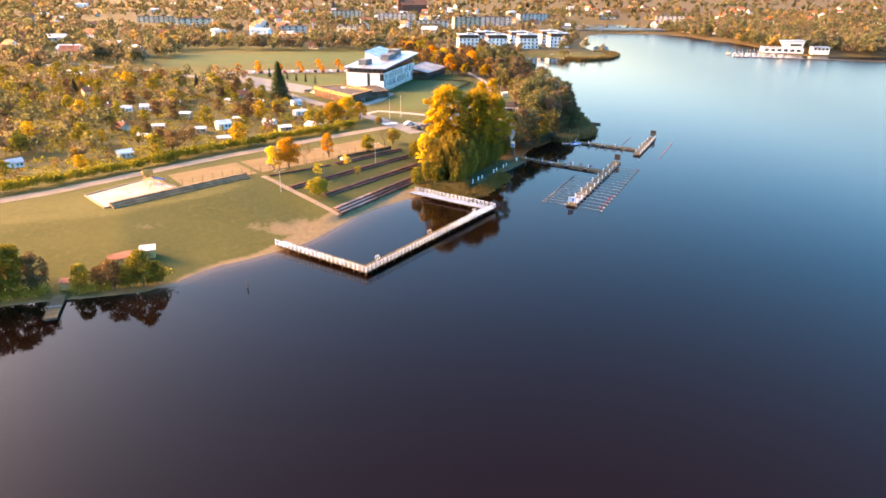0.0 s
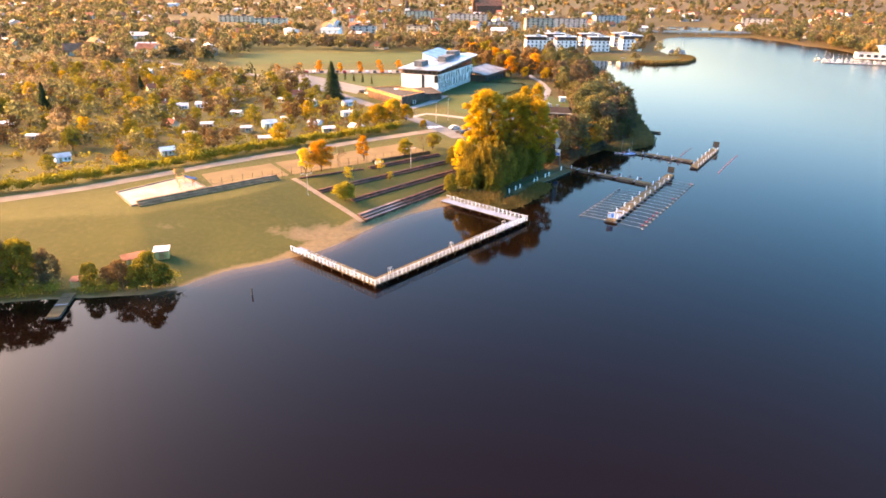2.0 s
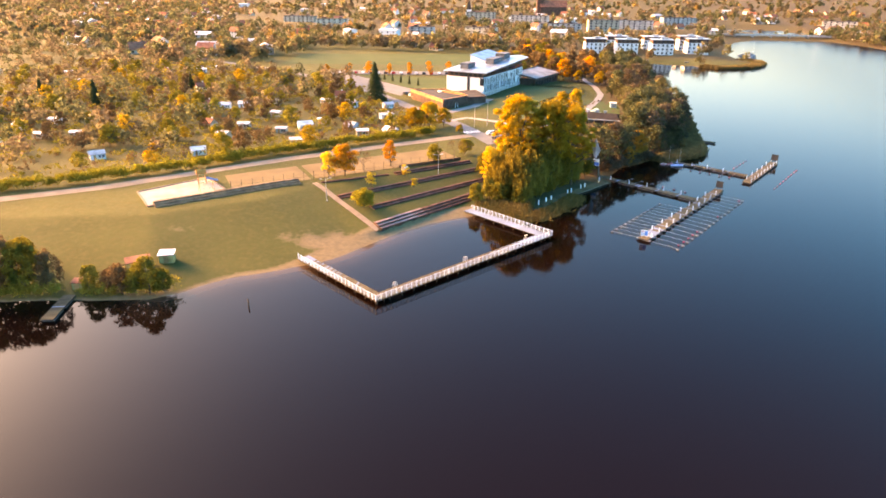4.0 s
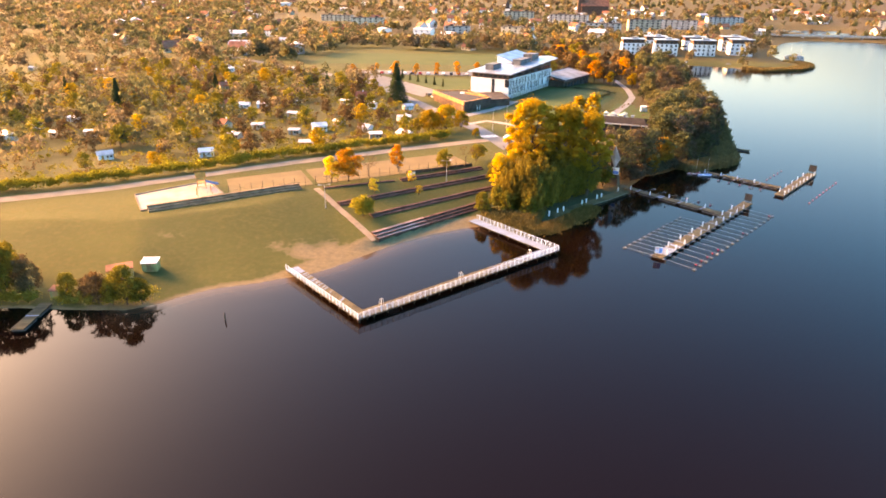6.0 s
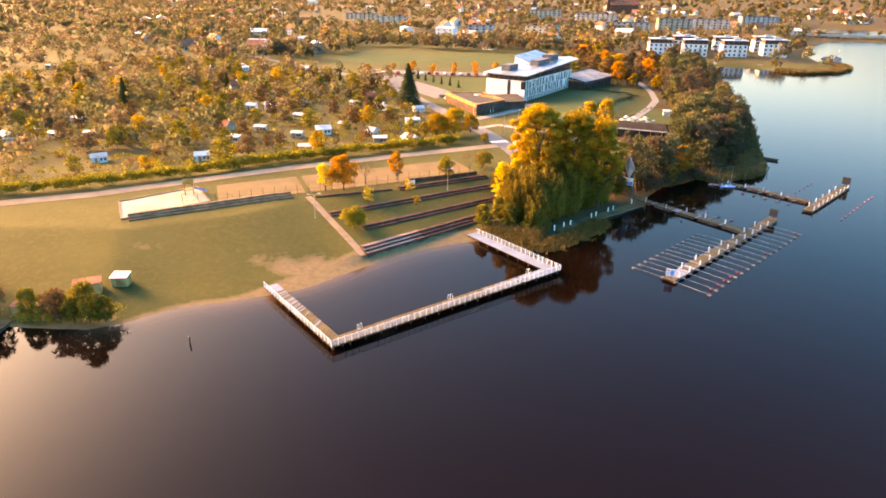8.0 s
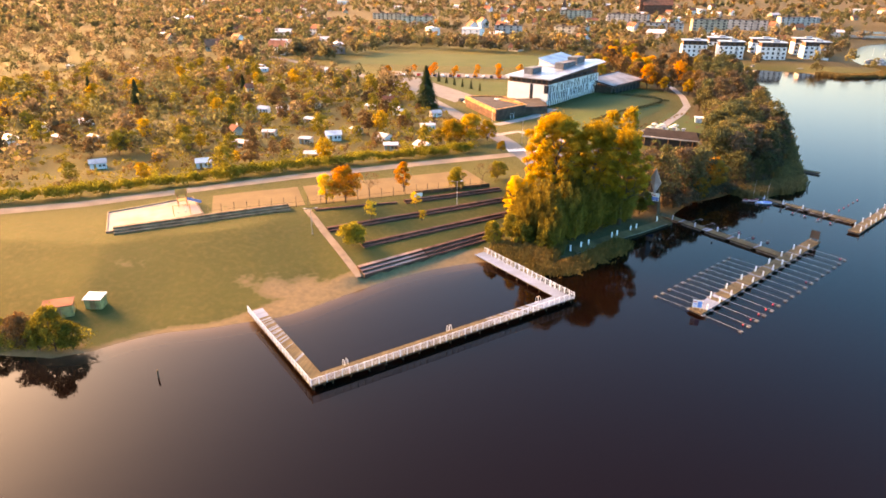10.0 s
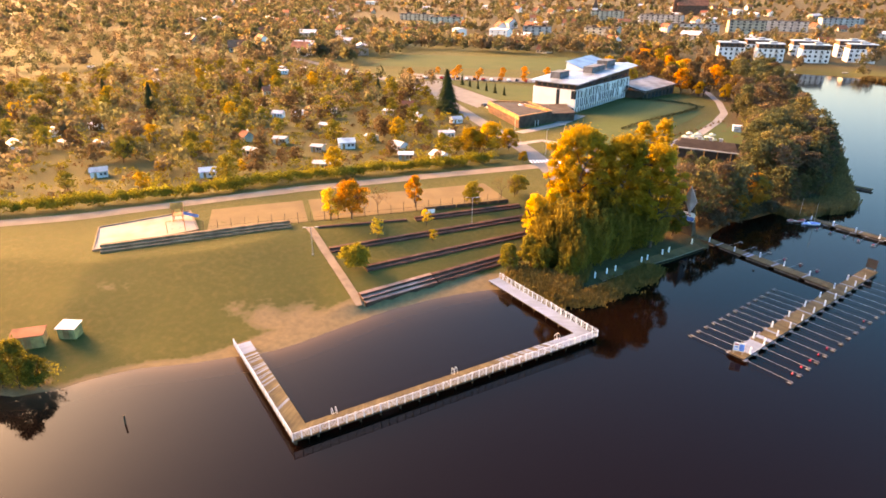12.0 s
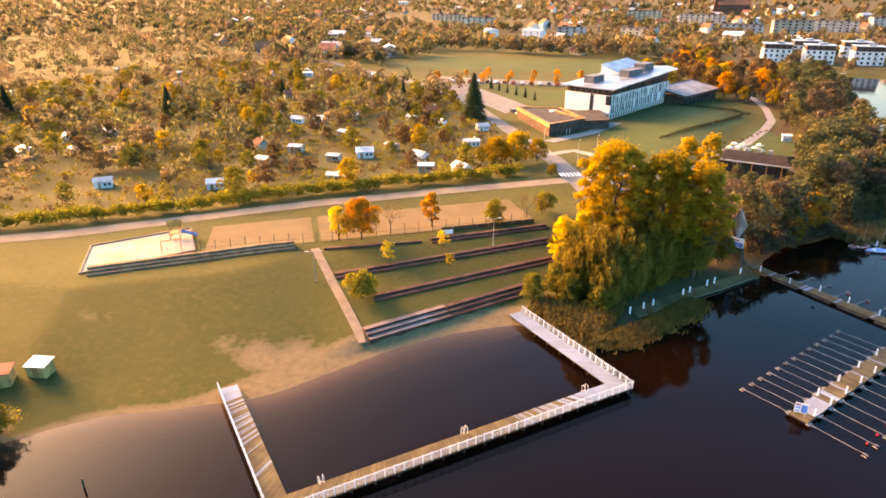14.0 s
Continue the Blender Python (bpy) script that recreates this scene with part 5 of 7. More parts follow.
GREYWALL = mat("grey_plaster", (0.38, 0.37, 0.36), 0.8, scale=5, fine=0.4, var=0.15, obj=0.25)


def local(x, y, z, rz=0):
    return pose(x, y, z, 0, 0, rz)


# the hotel: x runs along its long front, y across
hz = 3.9
HA = math.degrees(math.atan2(0.97, 0.245))
hotel = thing("lakeside_hotel", -31.0, 338.0, hz, HA, "long white three-storey hotel with dark slot windows and metal roof", "hotel")
HL, HW = 54.0, 20.5
part("ground_floor", Shape().box(HL / 2, HW / 2 + 0.6, -0.5, HL - 3, HW - 3.2, 3.4), BRICKS, hotel, "recessed dark ground floor")
part("upper_wall", Shape().box(HL / 2, HW / 2, 2.7, HL, HW, 7.3), PLASTER, hotel, "white upper walls")
part("attic_wall", Shape().add([(0.5, 0.5, 10.0), (HL - 0.5, 0.5, 10.0), (HL - 0.5, HW - 0.5, 10.0), (0.5, HW - 0.5, 10.0), (0.5, 0.5, 12.3), (HL - 0.5, 0.5, 14.1), (HL - 0.5, HW - 0.5, 14.1), (0.5, HW - 0.5, 12.3)],
                               [(3, 2, 1, 0), (4, 5, 6, 7), (0, 1, 5, 4), (1, 2, 6, 5), (2, 3, 7, 6), (3, 0, 4, 7)]), BRICKS, hotel, "dark attic storey under the eaves")
attic_me = Shape().box(0, 0, 0, 1.9, 0.08, 1.5).mesh("window", GLASS)
for i in range(22):
    part("window", attic_me, None, hotel, m=local(2.2 + i * 2.3, 0.46, 10.5))
for i in range(7):
    part("window", attic_me, None, hotel, m=local(0.46, 2.2 + i * 2.6, 10.4, 90))
# the roof rises towards the far end and runs out into a point over the lake side
plan = [(-1.2, -1.6), (HL + 5.5, -1.2), (HL + 8.0, 5.0), (HL - 2.0, HW + 1.4), (-1.2, HW + 1.4)]
rise = [12.3, 14.6, 15.2, 14.4, 12.3]
roof = Shape().add([(x, y, z) for (x, y), z in zip(plan, rise)] + [(x, y, z + 0.4) for (x, y), z in zip(plan, rise)],
                   [(4, 3, 2), (4, 2, 1), (4, 1, 0), (5, 6, 9), (6, 7, 9), (7, 8, 9)] + [(i, (i + 1) % 5, 5 + (i + 1) % 5, 5 + i) for i in range(5)])
roof_ob = part("roof", roof, ROOF_METAL, hotel, "pale metal roof with wide eaves")
seam_me = Shape().box(0, HW / 2, 0, 0.07, HW + 2.4, 0.07).mesh("seam", ROOF_METAL)
for i in range(17):
    x = 1.0 + i * 3.1
    part("seam", seam_me, None, roof_ob, m=local(x, 0, 12.72 + (x + 1.2) * 0.0345))
rw = random.Random(9)
slot_me = {h: Shape().box(0, 0, 0, 0.82, 0.10, h).mesh("window", GLASS) for h in (2.6, 3.3, 3.6)}
reveal_me = Shape().box(0, 0, 0, 0.14, 0.22, 7.2).mesh("pilaster", WHITE)
for tier, z0 in enumerate((2.9, 6.5)):
    for i in range(30):
        x = 1.5 + i * 1.76 + (0.88 if tier else 0) + rw.choice((-0.2, 0, 0.2))
        if rw.random() < 0.9 and x < HL - 1:
            part("window", slot_me[rw.choice((2.6, 3.3, 3.3) if tier else (3.3, 3.6))], None, hotel, m=local(x, -0.02, z0))
for i in range(15):
    part("pilaster", reveal_me, None, hotel, m=local(0.7 + i * 3.52, -0.08, 2.8))
fin_me = Shape().box(0, 0, 0, 0.42, 0.5, 3.0).mesh("column", WHITE)
for i in range(24):
    part("column", fin_me, None, hotel, m=local(0.8 + i * 2.26, 0.25, -0.3), label="white column")
part("glass_strip", Shape().box(-0.02, 8.2, 2.95, 0.10, 1.6, 7.0), GLASS, hotel, "dark glass strip in the end wall")
part("corner_glass", Shape().box(-0.02, 1.0, 6.3, 0.10, 2.0, 3.6), GLASS, hotel)
part("corner_glass", Shape().box(0.6, -0.03, 6.3, 1.2, 0.10, 3.6), GLASS, hotel)
for x, y, sx, sy, sz in ((11, 14.0, 8.5, 4.5, 2.4), (33, 8.5, 13, 4.5, 2.4), (47, 9.5, 9, 5, 3.2)):
    part("plant_room", Shape().box(x, y, 12.2 + x * 0.034, sx, sy, sz + 0.6).box(x, y, 12.8 + x * 0.034 + sz, sx + 0.3, sy + 0.3, 0.15), PLANT, hotel, "grey roof plant room")
crest = Shape().add([(31, 12.2, 13.6), (56, 12.2, 14.5), (56, 21.2, 14.5), (31, 21.8, 13.2), (31, 12.4, 14.1), (57.5, 12.4, 15.2), (54, 21.2, 18.2), (31, 21.8, 17.2)],
                    [(3, 2, 1, 0), (4, 5, 6, 7), (0, 1, 5, 4), (1, 2, 6, 5), (2, 3, 7, 6), (3, 0, 4, 7)])
part("roof_crest", crest, PLASTER, hotel, "white wedge-shaped roof crest")
part("crest_sheet", Shape().add([(30.6, 11.9, 14.15), (58, 11.9, 15.25), (54.4, 21.7, 18.35), (30.6, 22.3, 17.35), (30.6, 11.9, 14.3), (58, 11.9, 15.4), (54.4, 21.7, 18.5), (30.6, 22.3, 17.5)],
                                [(3, 2, 1, 0), (4, 5, 6, 7), (0, 1, 5, 4), (1, 2, 6, 5), (2, 3, 7, 6), (3, 0, 4, 7)]), ROOF_METAL, hotel)

annex = thing("hotel_annex", -48, 314, 3.9, 0, "low cedar-clad hotel annex with a dark flat roof", "building")
AX = [(-16.6, 10.5), (5.6, -15.0), (13.6, 0.6), (-0.6, 16.0)]
part("wall", Shape().prism([(x * 0.97, y * 0.97) for x, y in AX], -0.5, 4.0), BRICKS, annex, "dark brick wall")
for k in range(4):
    a, b = AX[k], AX[(k + 1) % 4]
    for j in range(5):
        part("cladding_board", Shape().beam((a[0], a[1], 2.35 + j * 0.62), (b[0], b[1], 2.35 + j * 0.62), 0.25, 0.56), CEDAR if k in (0, 3) and j > 2 else BRICKS, annex)
    part("parapet", Shape().beam((a[0], a[1], 5.35), (b[0], b[1], 5.35), 0.55, 0.22), CEDAR, annex, "orange parapet coping")
part("roof", Shape().prism([(x * 0.98, y * 0.98) for x, y in AX], 4.0, 5.0), FELT, annex, "dark felt roof")
part("rooflight", Shape().box(-1, 9, 5.0, 3.0, 2.0, 0.5, 40, 0.9), PLASTER, annex)
part("roof_upstand", Shape().beam((-2, 9.5, 5.3), (12.5, 1.0, 5.3), 0.5, 0.8), CEDAR, annex)
part("door", Shape().box(9.9, -6.6, 0, 0.15, 2.4, 2.6, 27), GLASS, annex, "glazed door")
for s in (-0.8, 0, 0.8):
    part("door_frame", Shape().box(10.0 + s * 0.45, -6.65 + s * 0.88, 0, 0.22, 0.12, 2.7, 27), WHITE, annex)
link = thing("hotel_link", -40, 327, 3.9, 0, "low dark link building between annex and hotel", "building")
part("wall", Shape().prism([(-8, 4), (4, -12), (13, -5), (5, 12)], -0.5, 3.8), BRICKS, link)
part("roof", Shape().prism([(-8.4, 4), (4, -12.5), (13.5, -5), (5, 12.5)], 3.8, 4.1), FELT, link)

pav = thing("hotel_pavilion", -10.5, 403, 3.9, HA - 4, "dark stone pavilion with a large grey sloping roof", "building")
part("wall", Shape().box(0, 0, -0.5, 34, 12, 4.6), BRICKS, pav, "dark stone wall")
part("roof", Shape().add([(-18, -7.5, 4.1), (18, -7.5, 4.1), (18, 7.5, 6.6), (-18, 7.5, 6.6), (-18, -7.5, 4.5), (18, -7.5, 4.5), (18, 7.5, 7.0), (-18, 7.5, 7.0)],
                         [(3, 2, 1, 0), (4, 5, 6, 7), (0, 1, 5, 4), (1, 2, 6, 5), (2, 3, 7, 6), (3, 0, 4, 7)]), mat("dark_grey_sheet_roof", (0.20, 0.205, 0.22), 0.6, scale=4, fine=0.4, var=0.25), pav, "grey sheet roof")
for a, b in (((-18, -7.5, 4.6), (18, -7.5, 4.6)), ((18, -7.5, 4.6), (18, 7.5, 7.1)), ((-18, -7.5, 4.6), (-18, 7.5, 7.1)), ((-18, 7.5, 7.1), (18, 7.5, 7.1))):
    part("verge", Shape().beam(a, b, 0.5, 0.35), FELT, pav)
for i in range(8):
    part("window", Shape().box(-14 + 4 * i, -6.03, 0.3, 2.2, 0.1, 2.4), GLASS, pav)

# lakeside restaurant with parasols
rest = thing("lakeside_restaurant", 24.3, 293.6, 3.0, -4, "low dark restaurant with a hipped roof and pale eaves line", "restaurant")
part("wall", Shape().box(0, 0, -0.6, 18, 11, 3.8), BLACK, rest, "dark timber wall")
part("roof", Shape().add([(-10, -6.7, 3.2), (10, -6.7, 3.2), (10, 7.3, 3.2), (-10, 7.3, 3.2), (-10, -6.7, 3.5), (10, -6.7, 3.5), (10, 7.3, 3.5), (-10, 7.3, 3.5), (-8.2, 0.3, 5.0), (8.2, 0.3, 5.0)],
                        [(3, 2, 1, 0), (0, 1, 5, 4), (1, 2, 6, 5), (2, 3, 7, 6), (3, 0, 4, 7), (4, 5, 9, 8), (6, 7, 8, 9), (5, 6, 9), (7, 4, 8)]),
     mat("dark_brown_roof_felt", (0.028, 0.022, 0.021), 0.9, scale=3, fine=0.3, var=0.3, spec=0.1), rest, "low dark brown hipped roof")
part("eaves_board", Shape().box(0, -6.9, 3.25, 20.4, 0.25, 0.4), GREYWALL, rest, "pale eaves board")
# the orange of these posts stands in for warm lamps under the eaves
for i in range(5):
    part("post", Shape().box(-8 + 4 * i, -6.3, -0.4, 0.3, 0.3, 3.6), CEDAR, rest, "orange post standing in for a warm lamp")
part("terrace_frame", Shape().beam((10, -6, 2.6), (16, -6, 2.6), 0.2, 0.2).beam((16, -6, 2.6), (16, 5, 2.6), 0.2, 0.2).beam((10, 5, 2.6), (16, 5, 2.6), 0.2, 0.2)
     .box(16, -6, -0.5, 0.2, 0.2, 3.1).box(16, 5, -0.5, 0.2, 0.2, 3.1), STEEL, rest)
for x, y in ((-3.2, 4.6), (0.2, 5.4), (3.4, 4.8)):
    part("roof_vent", Shape().box(x, y, 3.6, 1.0, 0.9, 1.3).box(x, y, 4.9, 1.3, 1.2, 0.18), STEEL, rest, "pale grey roof vent")
PARASOL = mat("pale_green_canvas", (0.38, 0.48, 0.41), 0.85, scale=2, fine=0.2, var=0.12)
canopy = Shape()
for i in range(8):
    a, b = 2 * math.pi * i / 8, 2 * math.pi * (i + 1) / 8
    canopy.add([(0, 0, 3.0), (1.3 * math.cos(a), 1.3 * math.sin(a), 2.35), (1.3 * math.cos(b), 1.3 * math.sin(b), 2.35), (1.3 * math.cos(b), 1.3 * math.sin(b), 2.2), (1.3 * math.cos(a), 1.3 * math.sin(a), 2.2)],
               [(0, 1, 2), (1, 4, 3, 2)])
canopy_me = canopy.mesh("canopy", PARASOL)
pole_me = Shape().tube((0, 0, 0), (0, 0, 2.95), 0.05, n=6).mesh("pole", STEEL)
foot_me = Shape().box(0, 0, 0, 0.8, 0.8, 0.12).mesh("foot", CONCRETE)
for x, y in ((16.0, 309), (18.8, 311.5), (21.4, 309.5), (19.8, 316.5), (23.2, 314), (25.4, 311), (17, 315.5), (24.6, 318.5)):
    t = thing("parasol", x, y, gh(x, y), rnd.uniform(0, 45), "pale green open parasol on the restaurant lawn", "parasol", "parasols on the lawn")
    part("canopy", canopy_me, None, t)
    part("pole", pole_me, None, t)
    part("foot", foot_me, None, t)

# the sail-shaped landmark with its board, at the root of the jetty
tower = thing("landmark_sign", 24.9, 222.2, gh(24.9, 222.2), -18, "dark timber mast with slanting diamond roof and pale board", "landmark")
for s in (-0.9, 0.9):
    part("mast", Shape().beam((s, 0, -0.3), (s * 0.4, 0.4, 10.8), 0.28, 0.28), BLACK, tower)
part("sail_roof", Shape().add([(-0.2, -0.6, 11.8), (1.5, -0.3, 8.2), (0.3, -0.9, 5.2), (-1.4, -0.7, 9.0), (-0.2, -0.35, 11.8), (1.5, -0.05, 8.2), (0.3, -0.65, 5.2), (-1.4, -0.45, 9.0)],
                              [(0, 3, 2, 1), (4, 5, 6, 7), (0, 1, 5, 4), (1, 2, 6, 5), (2, 3, 7, 6), (3, 0, 4, 7)]), ROOF_METAL, tower, "grey slanting sail roof")
part("sail_edge", Shape().beam((-0.25, -0.7, 11.9), (-1.5, -0.8, 9.0), 0.22, 0.22), CEDAR, tower)
part("body", Shape().add([(-1.5, -0.3, -0.3), (1.5, -0.3, -0.3), (1.5, 2.2, -0.3), (-1.5, 2.2, -0.3), (-0.9, -0.25, 7.6), (1.0, -0.25, 7.6), (0.5, 0.8, 8.4), (-0.5, 0.8, 8.4)],
                         [(3, 2, 1, 0), (4, 5, 6, 7), (0, 1, 5, 4), (1, 2, 6, 5), (2, 3, 7, 6), (3, 0, 4, 7)]), PILE, tower, "dark timber body narrowing upwards")
part("board", Shape().box(0.1, -0.52, 3.4, 3.0, 0.1, 2.1), WHITE, tower, "pale notice board")
part("bar", Shape().box(0.1, -0.59, 3.5, 2.8, 0.02, 1.0), BLUE, tower)
part("bar", Shape().box(-0.2, -0.59, 4.75, 1.7, 0.02, 0.25), PINK, tower)

# a small hut with a red roof in the shore wood, and a booth on the restaurant's lawn
hut = thing("garden_hut", 36.4, 275.4, gh(36.4, 275.4) - 0.1, -35, "small dark hut with a red-brown roof among the trees", "hut")
part("wall", Shape().box(0, 0, 0, 5.2, 3.4, 2.3), BLACK, hut)
part("roof", Shape().add([(-3.0, -2.2, 2.2), (3.0, -2.2, 2.2), (3.0, 2.2, 2.2), (-3.0, 2.2, 2.2), (-3.0, -2.2, 2.35), (3.0, -2.2, 2.35), (3.0, 2.2, 2.35), (-3.0, 2.2, 2.35), (-2.6, 0, 3.3), (2.6, 0, 3.3)],
                         [(3, 2, 1, 0), (0, 1, 5, 4), (1, 2, 6, 5), (2, 3, 7, 6), (3, 0, 4, 7), (4, 5, 9, 8), (6, 7, 8, 9), (5, 6, 9), (7, 4, 8)]), TILE, hut)
part("door", Shape().box(-1.2, -1.75, 0.05, 0.95, 0.08, 2.0), WHITE, hut, "white door")
booth = thing("garden_booth", 32.4, 341.5, gh(32.4, 341.5), 10, "small pale blue booth on the lawn", "booth")
part("wall", Shape().box(0, 0, 0, 2.8, 2.0, 2.2), mat("pale_blue_panel", (0.45, 0.62, 0.74), 0.6, scale=1, var=0.15), booth)
part("roof", Shape().box(0, -0.2, 2.2, 3.4, 2.8, 0.18), WHITE, booth)
part("counter", Shape().box(0, -1.15, 0.95, 2.2, 0.4, 0.06), CEDAR, booth)

# sheds on the beach lawn
SHED_WALL = mat("yellow_shed_boards", (0.42, 0.30, 0.12), 0.75, scale=1, fine=0.1, var=0.25)


def shed(x, y, rz, sx, sy, h, wall, top, label):
    t = thing("beach_shed", x, y, gh(x, y) - 0.1, rz, label, "shed", "sheds by the beach")
    part("wall", Shape().add([(-sx / 2, -sy / 2, 0), (sx / 2, -sy / 2, 0), (sx / 2, sy / 2, 0), (-sx / 2, sy / 2, 0), (-sx / 2, -sy / 2, h), (sx / 2, -sy / 2, h), (sx / 2, sy / 2, h + 0.3), (-sx / 2, sy / 2, h + 0.3)],
                             [(3, 2, 1, 0), (4, 5, 6, 7), (0, 1, 5, 4), (1, 2, 6, 5), (2, 3, 7, 6), (3, 0, 4, 7)]), wall, t)
    e = 0.2
    part("roof", Shape().add([(-sx / 2 - e, -sy / 2 - e, h), (sx / 2 + e, -sy / 2 - e, h), (sx / 2 + e, sy / 2 + e, h + 0.34), (-sx / 2 - e, sy / 2 + e, h + 0.34),
                              (-sx / 2 - e, -sy / 2 - e, h + 0.1), (sx / 2 + e, -sy / 2 - e, h + 0.1), (sx / 2 + e, sy / 2 + e, h + 0.44), (-sx / 2 - e, sy / 2 + e, h + 0.44)],
                             [(3, 2, 1, 0), (4, 5, 6, 7), (0, 1, 5, 4), (1, 2, 6, 5), (2, 3, 7, 6), (3, 0, 4, 7)]), top, t)
    part("door", Shape().box(0, -sy / 2 - 0.03, 0.1, 0.95, 0.06, min(2.0, h - 0.2)), CEDAR, t, "wooden door")


shed(-62.7, 127.9, 22, 2.9, 2.2, 1.9, SHED_WALL, SLATE, "small yellow shed with a pale flat roof on the beach lawn")
shed(-66.3, 123.4, 42, 4.6, 2.4, 2.2, SHED_WALL, TILE, "long yellow shed with a red-brown roof on the beach lawn")
shed(-73.6, 114.6, 15, 1.8, 1.6, 1.5, SHED_WALL, TILE, "small low shed under the shore trees")

# allotment cabins: each one of a few builds, turned and sized


def cabin(sx, sy, h, pitch, wall, top, chimney, label):
    t = thing("garden_cabin", 0, 0, 0, 0, label, "cabin", "allotment cabins")
    part("wall", Shape().prism([(-sx / 2, -sy / 2), (sx / 2, -sy / 2), (sx / 2, sy / 2), (-sx / 2, sy / 2)], -0.4, h).add(
        [(-sx / 2, -sy / 2, h), (-sx / 2, sy / 2, h), (-sx / 2, 0, h + pitch), (sx / 2, -sy / 2, h), (sx / 2, sy / 2, h), (sx / 2, 0, h + pitch)], [(0, 2, 1), (3, 4, 5)]), wall, t)
    e = 0.35
    for s in (-1, 1):
        a, b = (sy / 2 + e) * s, h - e * pitch / (sy / 2)
        v = [(-sx / 2 - e, a, b), (sx / 2 + e, a, b), (sx / 2 + e, 0, h + pitch), (-sx / 2 - e, 0, h + pitch)]
        part("roof", Shape().add(v + [(x, y, z + 0.12) for x, y, z in v], [(0, 1, 2, 3), (7, 6, 5, 4), (0, 4, 5, 1), (1, 5, 6, 2), (2, 6, 7, 3), (3, 7, 4, 0)]), top, t)
    if chimney:
        part("chimney", Shape().box(sx * 0.2, 0.4, h, 0.5, 0.5, pitch + 0.9), PLASTER, t)
    part("door", Shape().box(-sx * 0.2, -sy / 2 - 0.03, 0, 0.9, 0.06, 2.0), CEDAR, t)
    for x in (sx * 0.12, sx * 0.36):
        part("window", Shape().box(x, -sy / 2 - 0.03, 0.9, 0.8, 0.06, 0.9), GLASS, t)
    return t


CABINS = [cabin(5.6, 4.2, 2.4, 1.1, PLASTER, SLATE, False, "white garden cabin with a pale sheet roof"), cabin(4.6, 3.6, 2.3, 0.5, CREAM, SLATE, False, "cream garden cabin with a low pale roof"),
          cabin(5.2, 4.6, 2.6, 1.9, CREAM, TILE, True, "cream garden cabin with a red tiled roof"), cabin(6.2, 4.4, 2.5, 0.35, PLASTER, SLATE, True, "white flat-roofed garden cabin with a chimney")]
SPOTS = [(-75.0, 218.0, 1), (-84.7, 246.0, 0), (-90.5, 238.0, 1), (-59.1, 239.5, 1), (-67.8, 251.0, 0), (-84.8, 296.0, 0), (-99.7, 301.0, 1), (-96.9, 313.0, 2), (-107.7, 241.0, 1), (-143.9, 274.0, 2),
         (-137.0, 277.0, 0), (-106.3, 224.0, 1), (-120.9, 239.0, 2), (-148.0, 251.0, 2), (-61.0, 274.0, 3), (-48.5, 241.5, 0), (-82.2, 258.0, 1), (-187.4, 216.0, 0), (-169.3, 207.0, 1), (-158.1, 212.0, 1),
         (-179.5, 197.0, 0), (-101.5, 200.5, 0), (-130.1, 281.0, 0), (-122.2, 293.0, 1)]
cab_at = []
for i, (x, y, k) in enumerate(SPOTS):
    cab_at.append((x, y))
    again(CABINS[k], x, y, rnd.uniform(0.75, 0.95), rnd.uniform(-30, 50))
tries = 0
while len(cab_at) < 46 and tries < 4000:
    tries += 1
    x, y = rnd.uniform(-330, -50), rnd.uniform(170, 420)
    hl = 205 + (x + 73.5) * 0.98
    road = np.interp(x, [-260, -162, -108, -78, -53], [450, 397, 360, 325, 296])
    if y < hl + 10 or y > road - 9 or min(math.hypot(x - a, y - b) for a, b in cab_at) < 11:
        continue
    cab_at.append((x, y))
    again(CABINS[rnd.choice((0, 0, 1, 1, 2, 3))], x, y, rnd.uniform(0.7, 0.95), rnd.uniform(-40, 60))
for c in CABINS:
    for o in (*c.children_recursive, c):
        bpy.data.objects.remove(o)

# garden trees and shrubs between the cabins
GT = [broad_tree("garden_tree", 71, 6.5, 3.0, OLIVE, 460, 0.66, "olive fruit tree in the allotments", 0.15, 12, 0.5, "garden trees", 1),
      broad_tree("garden_tree", 72, 6.0, 2.7, BROWN, 400, 0.64, "brown fruit tree in the allotments", 0.15, 12, 0.45, "garden trees", 1),
      broad_tree("garden_tree", 73, 6.5, 2.8, GOLD, 460, 0.64, "golden fruit tree in the allotments", 0.15, 12, 0.5, "garden trees", 1),
      conifer("garden_conifer", 74, 10.0, 2.6, "dark conifer in the allotments", 1700, 0.5)]
again(GT[3], -80.0, 316.5, 2.1, 0, 1.75, "tall dark spruce at the edge of the allotments")
r = np.random.default_rng(77)
spots, tries = [], 0
while len(spots) < 240 and tries < 6000:
    tries += 1
    x, y = r.uniform(-300, -40), r.uniform(170, 400)
    hl = 205 + (x + 73.5) * 0.98
    road = float(np.interp(x, [-260, -162, -108, -78, -53, -31], [450, 397, 360, 325, 296, 268]))
    if y < hl + 4 or y > road - 6 or math.hypot(x + 80, y - 316.5) < 12 or min(math.hypot(x - a, y - b) for a, b in cab_at) < 5.5 or (spots and min(math.hypot(x - a, y - b) for a, b in spots) < 4):
        continue
    spots.append((x, y))
    k = int(r.choice(4, p=[0.45, 0.38, 0.135, 0.035]))
    if k == 3 and math.hypot(x + 80, y - 316.5) < 45:
        k = 0
    again(GT[k], x, y, r.uniform(0.6, 1.25), r.uniform(0, 360))
